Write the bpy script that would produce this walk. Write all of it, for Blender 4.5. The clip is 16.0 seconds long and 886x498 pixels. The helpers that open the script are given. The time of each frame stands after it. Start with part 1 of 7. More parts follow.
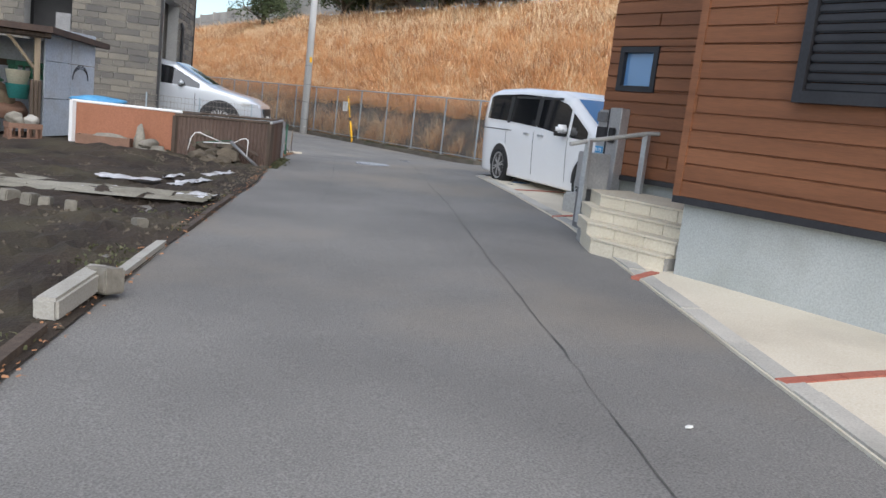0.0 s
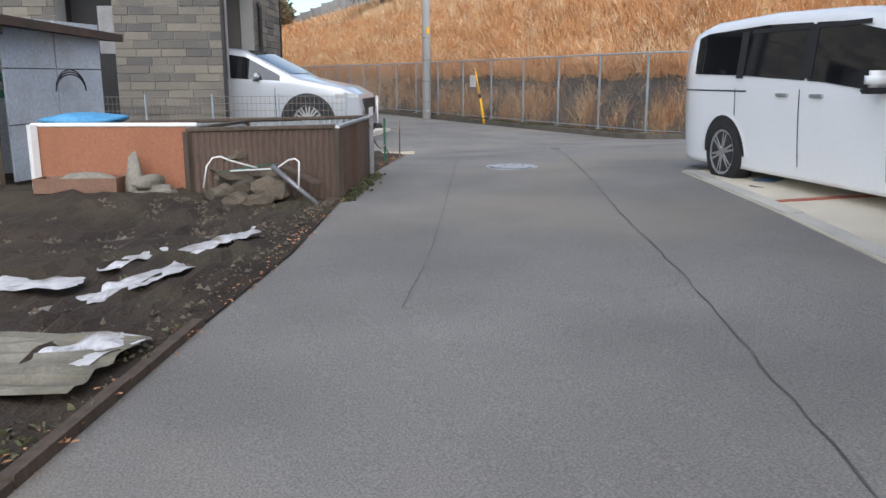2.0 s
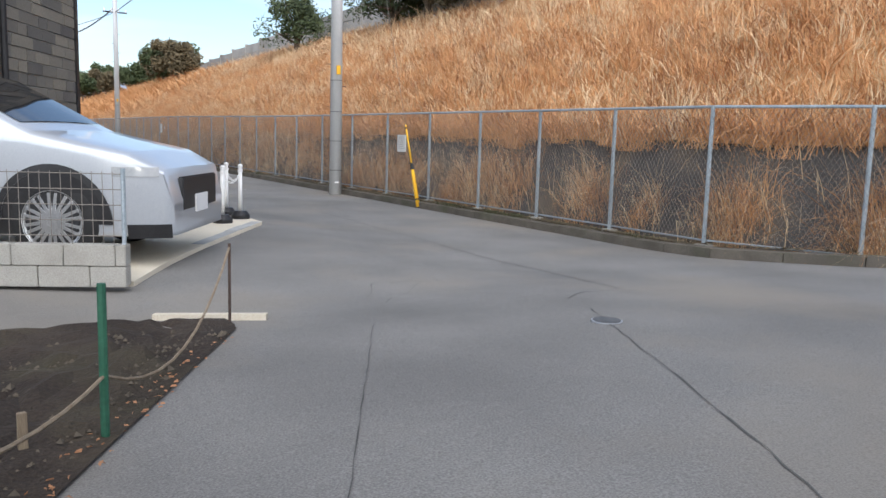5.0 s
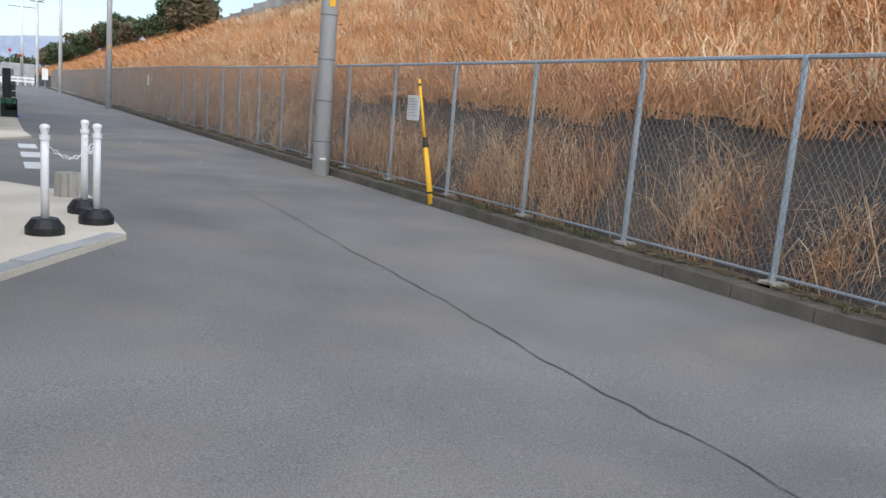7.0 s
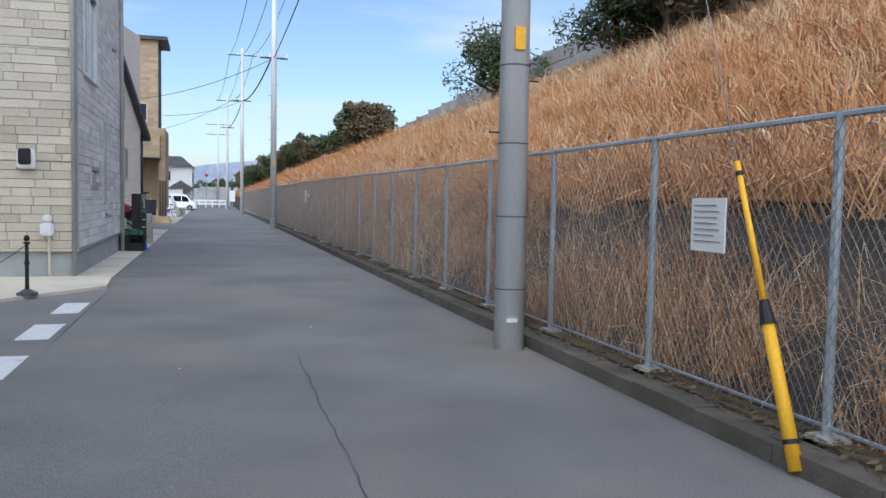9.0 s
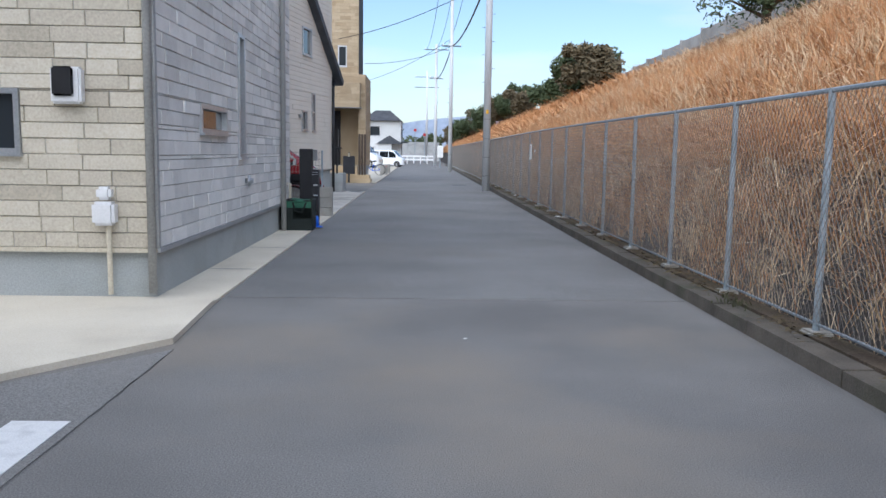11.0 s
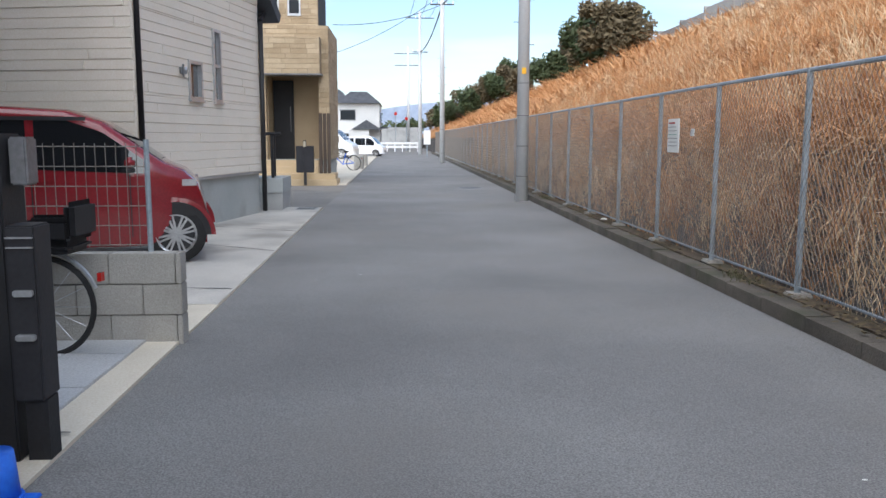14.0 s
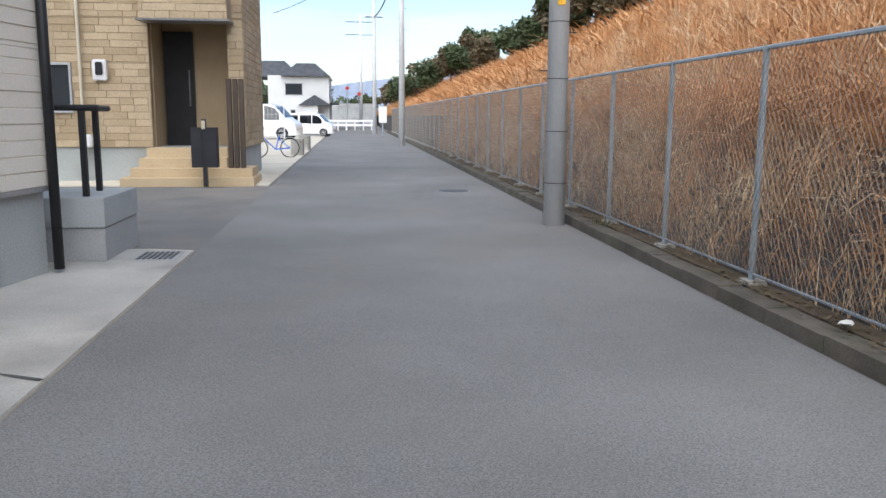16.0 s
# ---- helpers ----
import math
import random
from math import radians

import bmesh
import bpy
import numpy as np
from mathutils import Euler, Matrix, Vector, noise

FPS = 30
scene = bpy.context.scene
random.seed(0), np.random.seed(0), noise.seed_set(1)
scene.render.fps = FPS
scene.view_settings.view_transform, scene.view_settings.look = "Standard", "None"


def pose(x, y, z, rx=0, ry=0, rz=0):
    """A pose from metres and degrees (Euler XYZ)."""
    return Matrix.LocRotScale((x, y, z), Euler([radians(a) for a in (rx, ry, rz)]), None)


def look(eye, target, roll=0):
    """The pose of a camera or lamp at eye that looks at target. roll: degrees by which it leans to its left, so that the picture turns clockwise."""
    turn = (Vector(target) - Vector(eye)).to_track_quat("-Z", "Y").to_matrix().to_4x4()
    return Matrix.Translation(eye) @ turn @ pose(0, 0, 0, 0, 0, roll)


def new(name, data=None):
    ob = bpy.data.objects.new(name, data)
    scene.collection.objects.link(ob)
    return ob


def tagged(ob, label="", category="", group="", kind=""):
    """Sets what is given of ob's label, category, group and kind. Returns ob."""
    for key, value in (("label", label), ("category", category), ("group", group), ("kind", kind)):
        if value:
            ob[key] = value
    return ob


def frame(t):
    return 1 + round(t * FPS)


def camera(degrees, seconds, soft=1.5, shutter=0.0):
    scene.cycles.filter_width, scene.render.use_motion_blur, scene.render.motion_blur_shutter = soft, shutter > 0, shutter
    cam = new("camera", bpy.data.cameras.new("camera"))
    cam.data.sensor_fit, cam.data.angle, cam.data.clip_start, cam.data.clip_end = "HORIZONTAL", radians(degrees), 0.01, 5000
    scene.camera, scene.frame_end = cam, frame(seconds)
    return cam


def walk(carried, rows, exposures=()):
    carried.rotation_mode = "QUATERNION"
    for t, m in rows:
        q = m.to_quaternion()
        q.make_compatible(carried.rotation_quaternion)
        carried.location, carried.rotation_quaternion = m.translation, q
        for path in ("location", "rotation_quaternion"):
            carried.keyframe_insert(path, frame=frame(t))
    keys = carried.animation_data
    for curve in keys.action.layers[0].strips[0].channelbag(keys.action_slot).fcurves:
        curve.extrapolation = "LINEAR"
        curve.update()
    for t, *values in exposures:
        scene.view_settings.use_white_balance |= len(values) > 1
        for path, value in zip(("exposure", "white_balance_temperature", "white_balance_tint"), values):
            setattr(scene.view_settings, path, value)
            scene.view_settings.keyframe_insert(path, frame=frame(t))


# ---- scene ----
cam = camera(57.1, 16.0)
EXPOSURES = [(0, 0.85, 6450, 10), (2, 0.88, 6450, 10), (4, 0.9, 6400, 10), (7, 0.78, 6250, 10), (8.5, 0.55, 5900, 10), (10, 0.6, 5800, 10), (12.5, 0.92, 6000, 10), (13.5, 0.98, 6150, 10), (16, 0.95, 6300, 10)]
PATH = [
    (0, (1.337, 0.284, 0.98), (2.489, 1.887, 0.659), 6.6),
    (0.5, (1.907, 1.068, 0.968), (2.938, 2.746, 0.623), 3.8),
    (1, (2.372, 1.927, 0.962), (3.32, 3.641, 0.559), 3.3),
    (1.5, (2.894, 2.806, 0.997), (3.778, 4.554, 0.591), 1.8),
    (2, (3.334, 3.729, 0.998), (4.171, 5.499, 0.587), -0.2),
    (2.5, (3.734, 4.664, 1.021), (4.538, 6.454, 0.635), -1.1),
    (3, (4.179, 5.593, 1.053), (4.993, 7.396, 0.758), -2.4),
    (3.5, (4.6, 6.5, 1.061), (5.469, 8.284, 0.81), -2.3),
    (4, (5.024, 7.368, 1.053), (5.963, 9.112, 0.781), 0.0),
    (4.2, (5.222, 7.709, 1.065), (6.182, 9.44, 0.781), 0.8),
    (6.3, (7.445, 11.42, 0.985), (8.503, 13.096, 0.72), 1.0),
    (6.5, (7.631, 11.706, 0.985), (8.679, 13.382, 0.683), 1.0),
    (7, (8.149, 12.64, 0.94), (9.108, 14.362, 0.603), 4.7),
    (7.5, (8.618, 13.628, 0.93), (9.444, 15.429, 0.656), 4.9),
    (8, (9.045, 14.751, 0.965), (9.805, 16.592, 0.781), 2.9),
    (8.5, (9.41, 15.893, 1.009), (10.071, 17.779, 0.941), 2.5),
    (9, (9.715, 17.063, 1.024), (10.263, 18.982, 0.906), 1.0),
    (9.5, (9.864, 18.249, 1.048), (10.209, 20.216, 0.935), 0.3),
    (10, (9.968, 19.536, 1.061), (10.164, 21.523, 0.944), -0.2),
    (10.2, (9.98, 20.068, 1.038), (10.122, 22.058, 0.896), -0.6),
    (12.3, (9.8, 26.059, 1.042), (9.798, 28.039, 0.76), 2.2),
    (12.5, (9.786, 26.644, 1.042), (9.786, 28.624, 0.76), 2.1),
    (13, (9.72, 28.07, 1.056), (9.734, 30.051, 0.789), 1.1),
    (13.5, (9.644, 29.495, 1.052), (9.662, 31.479, 0.798), 0.3),
    (14, (9.655, 30.952, 1.047), (9.759, 32.931, 0.778), 0.1),
    (14.5, (9.644, 32.404, 1.041), (9.786, 34.38, 0.769), -0.1),
    (15, (9.692, 33.837, 1.059), (9.865, 35.808, 0.767), -0.0),
    (15.5, (9.711, 35.292, 1.072), (9.905, 37.26, 0.774), 0.2),
    (16, (9.738, 36.755, 1.067), (9.953, 38.717, 0.744), 0.3),
]
walk(cam, [(t, look(eye, target, roll)) for t, eye, target, roll in PATH], EXPOSURES)


# ---- world, sun ----
world = bpy.data.worlds.new("world")
scene.world = world
world.use_nodes = True
wn, wl = world.node_tree.nodes, world.node_tree.links
wn.clear()
w_out = wn.new("ShaderNodeOutputWorld")
w_bg = wn.new("ShaderNodeBackground")
w_sky = wn.new("ShaderNodeTexSky")
w_sky.sky_type = "NISHITA"
w_sky.sun_disc = False
w_sky.sun_elevation = radians(42)
w_sky.sun_rotation = radians(200)
w_sky.air_density, w_sky.dust_density, w_sky.ozone_density = 1.0, 1.1, 2.0
w_tc = wn.new("ShaderNodeTexCoord")
w_map = wn.new("ShaderNodeMapping")
w_map.inputs["Scale"].default_value = (1.6, 1.6, 9.0)
w_noise = wn.new("ShaderNodeTexNoise")
w_noise.inputs["Scale"].default_value, w_noise.inputs["Detail"].default_value = 1.7, 6
w_ramp = wn.new("ShaderNodeValToRGB")
w_ramp.color_ramp.elements[0].position, w_ramp.color_ramp.elements[1].position = 0.46, 0.80
w_mix = wn.new("ShaderNodeMix")
w_mix.data_type = "RGBA"
w_mix.inputs["B"].default_value = (5.6, 5.8, 6.1, 1)
wl.new(w_tc.outputs["Generated"], w_map.inputs["Vector"])
wl.new(w_map.outputs["Vector"], w_noise.inputs["Vector"])
wl.new(w_noise.outputs["Fac"], w_ramp.inputs["Fac"])
wl.new(w_ramp.outputs["Color"], w_mix.inputs["Factor"])
wl.new(w_sky.outputs["Color"], w_mix.inputs["A"])
wl.new(w_mix.outputs["Result"], w_bg.inputs["Color"])
w_bg.inputs["Strength"].default_value = 0.105
wl.new(w_bg.outputs["Background"], w_out.inputs["Surface"])

sun = new("sun", bpy.data.lights.new("sun", "SUN"))
sun.data.energy, sun.data.angle, sun.data.color = 2.15, radians(100), (1.0, 0.97, 0.93)
sun.matrix_world = look((0, 0, 30), (6.84, 18.8, 12))


# ---- materials ----
def mat(name, c1, c2, rough=0.7, scale=6.0, fine=90.0, bump=0.25, metal=0.0, per_piece=0.0, stain=None, stain_scale=1.2,
        stain_amount=0.5, spec=0.4, streak=(1, 1, 1), coat=0.0, grain=0.35):
    """Two colours mixed by broad noise, fine grain as bump, an optional stain colour in patches, and a shift per piece."""
    m = bpy.data.materials.new(name)
    m.use_nodes = True
    n, l = m.node_tree.nodes, m.node_tree.links
    b = n["Principled BSDF"]
    tc = n.new("ShaderNodeTexCoord")
    mp = n.new("ShaderNodeMapping")
    mp.inputs["Scale"].default_value = streak
    geo = n.new("ShaderNodeNewGeometry")
    l.new(geo.outputs["Position"], mp.inputs["Vector"])

    def noise_tex(s, d):
        t = n.new("ShaderNodeTexNoise")
        t.inputs["Scale"].default_value, t.inputs["Detail"].default_value = s, d
        l.new(mp.outputs["Vector"], t.inputs["Vector"])
        return t
    big, small = noise_tex(scale, 5), noise_tex(fine, 3)
    mix = n.new("ShaderNodeMix")
    mix.data_type = "RGBA"
    mix.inputs["A"].default_value, mix.inputs["B"].default_value = (*c1, 1), (*c2, 1)
    ramp = n.new("ShaderNodeMapRange")
    ramp.inputs["From Min"].default_value, ramp.inputs["From Max"].default_value = 0.3, 0.7
    l.new(big.outputs["Fac"], ramp.inputs["Value"])
    fac = ramp.outputs["Result"]
    if per_piece:
        oi = n.new("ShaderNodeObjectInfo")
        add = n.new("ShaderNodeMath")
        add.operation = "ADD"
        l.new(oi.outputs["Random"], add.inputs[0])
        l.new(geo.outputs["Random Per Island"], add.inputs[1])
        fr = n.new("ShaderNodeMath")
        fr.operation = "FRACT"
        l.new(add.outputs[0], fr.inputs[0])
        mm = n.new("ShaderNodeMix")
        mm.inputs["Factor"].default_value = per_piece
        l.new(fac, mm.inputs["A"])
        l.new(fr.outputs[0], mm.inputs["B"])
        fac = mm.outputs["Result"]
    l.new(fac, mix.inputs["Factor"])
    col = mix.outputs["Result"]
    g = n.new("ShaderNodeMix")
    g.data_type, g.blend_type = "RGBA", "OVERLAY"
    g.inputs["Factor"].default_value = grain
    l.new(col, g.inputs["A"])
    l.new(small.outputs["Fac"], g.inputs["B"])
    col = g.outputs["Result"]
    if stain:
        st = noise_tex(stain_scale, 6)
        sr = n.new("ShaderNodeMapRange")
        sr.inputs["From Min"].default_value, sr.inputs["From Max"].default_value = 0.5, 0.72
        sr.inputs["To Max"].default_value = stain_amount
        l.new(st.outputs["Fac"], sr.inputs["Value"])
        sm = n.new("ShaderNodeMix")
        sm.data_type = "RGBA"
        sm.inputs["B"].default_value = (*stain, 1)
        l.new(sr.outputs["Result"], sm.inputs["Factor"])
        l.new(col, sm.inputs["A"])
        col = sm.outputs["Result"]
    l.new(col, b.inputs["Base Color"])
    b.inputs["Roughness"].default_value, b.inputs["Metallic"].default_value = rough, metal
    b.inputs["Specular IOR Level"].default_value = spec
    b.inputs["Coat Weight"].default_value = coat
    if bump:
        bp = n.new("ShaderNodeBump")
        bp.inputs["Strength"].default_value, bp.inputs["Distance"].default_value = bump, 0.01
        l.new(small.outputs["Fac"], bp.inputs["Height"])
        l.new(bp.outputs["Normal"], b.inputs["Normal"])
    return m


M = {}
M["asphalt"] = mat("asphalt", (0.155, 0.15, 0.142), (0.225, 0.217, 0.204), 0.9, 0.9, 150, 0.5, stain=(0.27, 0.235, 0.19), stain_scale=0.55, stain_amount=0.7, grain=0.8)
M["asphalt_new"] = mat("asphalt_new", (0.175, 0.171, 0.164), (0.245, 0.24, 0.23), 0.88, 0.7, 150, 0.5, stain=(0.215, 0.2, 0.18), stain_scale=0.6, stain_amount=0.6, grain=0.95)
M["seam"] = mat("seam", (0.06, 0.06, 0.058), (0.12, 0.117, 0.11), 0.9, 5, 80)
M["concrete"] = mat("concrete", (0.6, 0.54, 0.43), (0.7, 0.64, 0.52), 0.85, 1.5, 110, 0.25, stain=(0.36, 0.32, 0.26), stain_scale=1.1, stain_amount=0.5)
M["concrete_grey"] = mat("concrete_grey", (0.34, 0.35, 0.345), (0.43, 0.43, 0.42), 0.85, 1.5, 110, 0.25, stain=(0.2, 0.2, 0.18), stain_scale=1.4, stain_amount=0.6)
M["kerb"] = mat("kerb", (0.09, 0.08, 0.065), (0.16, 0.14, 0.115), 0.9, 4, 90, 0.5, stain=(0.07, 0.08, 0.04), stain_scale=3, stain_amount=0.6)
M["block"] = mat("block", (0.33, 0.32, 0.285), (0.45, 0.43, 0.39), 0.9, 3, 120, 0.4, stain=(0.2, 0.19, 0.16), stain_scale=3, stain_amount=0.6)
M["foundation"] = mat("foundation", (0.36, 0.385, 0.375), (0.43, 0.45, 0.44), 0.85, 1.2, 110, 0.15, stain=(0.22, 0.22, 0.19), stain_scale=2.0, stain_amount=0.45)
M["soil"] = mat("soil", (0.022, 0.016, 0.012), (0.052, 0.038, 0.027), 0.95, 2.5, 60, 1.0, stain=(0.075, 0.066, 0.035), stain_scale=1.4, stain_amount=0.7, grain=0.8)
M["soil_dry"] = mat("soil_dry", (0.07, 0.052, 0.036), (0.15, 0.115, 0.08), 0.95, 5, 70, 0.9, stain=(0.05, 0.06, 0.03), stain_scale=2.5, stain_amount=0.6, grain=0.8)
M["land"] = mat("land", (0.12, 0.11, 0.08), (0.2, 0.17, 0.11), 0.95, 0.2, 3, 0.6)
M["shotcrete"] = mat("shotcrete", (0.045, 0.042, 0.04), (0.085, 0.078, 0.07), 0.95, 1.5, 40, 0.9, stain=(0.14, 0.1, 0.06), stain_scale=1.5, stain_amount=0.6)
M["bank"] = mat("bank", (0.32, 0.17, 0.075), (0.46, 0.27, 0.12), 0.95, 1.0, 12, 1.0)
M["grass_a"] = mat("grass_a", (0.5, 0.24, 0.095), (0.68, 0.39, 0.19), 0.8, 0.5, 4, 0.0, per_piece=0.6)
M["grass_b"] = mat("grass_b", (0.6, 0.42, 0.24), (0.82, 0.64, 0.42), 0.8, 0.6, 4, 0.0, per_piece=0.6)
M["grass_c"] = mat("grass_c", (0.28, 0.13, 0.065), (0.46, 0.24, 0.125), 0.85, 0.6, 4, 0.0, per_piece=0.6)
M["leaf"] = mat("leaf", (0.035, 0.055, 0.02), (0.09, 0.11, 0.045), 0.7, 0.7, 10, 0.0, per_piece=0.6)
M["leaf_dry"] = mat("leaf_dry", (0.1, 0.08, 0.045), (0.17, 0.13, 0.07), 0.8, 0.7, 10, 0.0, per_piece=0.6)
M["weed"] = mat("weed", (0.05, 0.06, 0.025), (0.13, 0.125, 0.065), 0.7, 4, 20, 0.0, per_piece=0.5)
M["bark"] = mat("bark", (0.09, 0.07, 0.05), (0.15, 0.12, 0.09), 0.9, 8, 60, 0.8)
M["galv"] = mat("galv", (0.3, 0.36, 0.4), (0.4, 0.45, 0.49), 0.5, 6, 60, 0.1, metal=0.35)
M["wire"] = mat("wire", (0.19, 0.17, 0.15), (0.3, 0.27, 0.24), 0.6, 6, 60, 0.0, metal=0.3)
M["pole"] = mat("pole", (0.6, 0.615, 0.62), (0.74, 0.75, 0.75), 0.8, 2, 90, 0.2, stain=(0.32, 0.32, 0.31), streak=(1, 1, 0.2))
M["black"] = mat("black", (0.012, 0.012, 0.014), (0.02, 0.02, 0.022), 0.5, 4, 80, 0.1)
M["black_net"] = mat("black_net", (0.012, 0.018, 0.016), (0.025, 0.032, 0.028), 0.8, 4, 150, 0.4)
M["dark_metal"] = mat("dark_metal", (0.03, 0.03, 0.034), (0.045, 0.045, 0.05), 0.45, 4, 60, 0.05, metal=0.3)
M["yellow"] = mat("yellow", (0.8, 0.42, 0.015), (0.88, 0.5, 0.03), 0.5, 4, 60, 0.05)
M["white_plastic"] = mat("white_plastic", (0.72, 0.72, 0.72), (0.82, 0.82, 0.81), 0.5, 5, 60, 0.05)
M["white_paint"] = mat("white_paint", (0.62, 0.62, 0.61), (0.78, 0.78, 0.77), 0.8, 9, 120, 0.3, stain=(0.25, 0.25, 0.25), stain_scale=9, stain_amount=0.5)
M["paper"] = mat("paper", (0.72, 0.72, 0.68), (0.8, 0.8, 0.77), 0.7, 5, 60, 0.02)
M["ink"] = mat("ink", (0.22, 0.2, 0.2), (0.3, 0.28, 0.28), 0.8, 5, 60, 0.0)
M["ink_green"] = mat("ink_green", (0.1, 0.3, 0.22), (0.16, 0.36, 0.28), 0.8, 5, 60, 0.0)
# east-face copy of the corner house stone: sky-lit grey, lightened against its shade
M["stone_shade_side"] = mat("stone_shade_side", (0.6, 0.595, 0.565), (0.92, 0.9, 0.85), 0.85, 6, 60, 0.5, per_piece=0.7)
# south-face copy of that stone, with the warm sunlight put into its colour
M["stone_sun_side"] = mat("stone_sun_side", (0.46, 0.41, 0.32), (0.7, 0.64, 0.52), 0.85, 3, 60, 0.5, per_piece=0.75)
M["stone_dark"] = mat("stone_dark", (0.085, 0.082, 0.08), (0.23, 0.205, 0.165), 0.85, 3, 60, 0.5, per_piece=0.8)
M["stone_tan"] = mat("stone_tan", (0.36, 0.27, 0.165), (0.53, 0.42, 0.28), 0.85, 3, 60, 0.5, per_piece=0.75)
M["mortar_tan"] = mat("mortar_tan", (0.3, 0.235, 0.16), (0.38, 0.3, 0.2), 0.9, 3, 80, 0.2)
M["concrete_stained"] = mat("concrete_stained", (0.4, 0.385, 0.35), (0.58, 0.55, 0.49), 0.85, 1.1, 110, 0.25, stain=(0.2, 0.185, 0.16), stain_scale=0.9, stain_amount=0.85)
M["mortar"] = mat("mortar", (0.27, 0.265, 0.255), (0.34, 0.33, 0.31), 0.9, 3, 80, 0.2)
M["siding_brown"] = mat("siding_brown", (0.15, 0.06, 0.028), (0.25, 0.105, 0.05), 0.55, 2.0, 40, 0.15, per_piece=0.2, streak=(1, 0.35, 6))
M["siding_beige"] = mat("siding_beige", (0.76, 0.71, 0.61), (0.83, 0.77, 0.67), 0.7, 2, 70, 0.1, per_piece=0.2)
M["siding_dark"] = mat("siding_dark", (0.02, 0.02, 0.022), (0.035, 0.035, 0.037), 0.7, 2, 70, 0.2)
M["render_white"] = mat("render_white", (0.6, 0.6, 0.58), (0.68, 0.68, 0.66), 0.8, 1, 60, 0.1)
M["roof"] = mat("roof", (0.04, 0.045, 0.055), (0.08, 0.085, 0.095), 0.6, 3, 60, 0.3)
M["tile_cream"] = mat("tile_cream", (0.55, 0.49, 0.38), (0.66, 0.6, 0.48), 0.7, 3, 90, 0.15, per_piece=0.4)
M["tile_tan"] = mat("tile_tan", (0.5, 0.38, 0.23), (0.6, 0.47, 0.3), 0.7, 3, 90, 0.15, per_piece=0.4)
M["red_brick"] = mat("red_brick", (0.36, 0.11, 0.075), (0.45, 0.16, 0.11), 0.85, 6, 90, 0.3, per_piece=0.5)
M["grey_tile"] = mat("grey_tile", (0.42, 0.43, 0.43), (0.5, 0.51, 0.51), 0.7, 3, 90, 0.15, per_piece=0.3)
M["alu"] = mat("alu", (0.5, 0.52, 0.54), (0.6, 0.61, 0.62), 0.35, 5, 60, 0.05, metal=0.7)
M["alu_dark"] = mat("alu_dark", (0.2, 0.2, 0.21), (0.27, 0.27, 0.28), 0.4, 5, 60, 0.05, metal=0.5)
M["pipe_grey"] = mat("pipe_grey", (0.32, 0.32, 0.31), (0.4, 0.4, 0.38), 0.55, 3, 60, 0.05)
M["pipe_beige"] = mat("pipe_beige", (0.55, 0.5, 0.38), (0.62, 0.56, 0.44), 0.55, 3, 60, 0.05)
M["corr_brown"] = mat("corr_brown", (0.1, 0.068, 0.055), (0.16, 0.112, 0.09), 0.7, 2, 60, 0.2, stain=(0.09, 0.04, 0.02), stain_scale=3, stain_amount=0.7, streak=(1, 1, 0.25))
M["corr_grey"] = mat("corr_grey", (0.3, 0.335, 0.35), (0.39, 0.42, 0.43), 0.5, 2, 60, 0.1, metal=0.3, streak=(1, 1, 0.3))
M["orange"] = mat("orange", (0.28, 0.115, 0.065), (0.36, 0.155, 0.09), 0.75, 2, 60, 0.2, stain=(0.2, 0.08, 0.04), stain_scale=2, stain_amount=0.5)
M["sheet_white"] = mat("sheet_white", (0.38, 0.42, 0.48), (0.48, 0.52, 0.57), 0.6, 1.5, 40, 0.1, stain=(0.25, 0.22, 0.2), stain_scale=3, stain_amount=0.4)
M["rust"] = mat("rust", (0.055, 0.04, 0.035), (0.1, 0.065, 0.05), 0.85, 4, 50, 0.4)
M["wood"] = mat("wood", (0.2, 0.15, 0.1), (0.3, 0.24, 0.17), 0.85, 5, 60, 0.4, streak=(5, 5, 0.6))
M["wood_dark"] = mat("wood_dark", (0.06, 0.045, 0.035), (0.11, 0.08, 0.06), 0.8, 5, 60, 0.4, streak=(5, 5, 0.6))
M["rock_heap"] = mat("rock_heap", (0.06, 0.05, 0.038), (0.14, 0.115, 0.085), 0.9, 6, 50, 0.9)
M["rock"] = mat("rock", (0.13, 0.12, 0.1), (0.27, 0.25, 0.21), 0.9, 4, 40, 0.7)
M["plastic_sheet"] = mat("plastic_sheet", (0.42, 0.42, 0.43), (0.62, 0.62, 0.64), 0.35, 6, 30, 0.3, stain=(0.12, 0.09, 0.07), stain_scale=7, stain_amount=0.95)
M["carpet"] = mat("carpet", (0.2, 0.185, 0.15), (0.3, 0.285, 0.24), 0.95, 3, 60, 0.5, stain=(0.09, 0.08, 0.05), stain_scale=2, stain_amount=0.8)
M["teal"] = mat("teal", (0.03, 0.2, 0.19), (0.06, 0.3, 0.28), 0.6, 4, 60, 0.1)
M["green"] = mat("green", (0.02, 0.09, 0.055), (0.04, 0.15, 0.09), 0.6, 4, 60, 0.2)
M["blue"] = mat("blue", (0.02, 0.12, 0.62), (0.03, 0.17, 0.72), 0.45, 4, 60, 0.05)
M["blue_dark"] = mat("blue_dark", (0.05, 0.11, 0.2), (0.08, 0.15, 0.26), 0.6, 6, 40, 0.2)
M["blue_tarp"] = mat("blue_tarp", (0.06, 0.24, 0.46), (0.1, 0.34, 0.58), 0.6, 6, 40, 0.4)
M["crate"] = mat("crate", (0.16, 0.09, 0.06), (0.24, 0.14, 0.1), 0.8, 4, 60, 0.2)
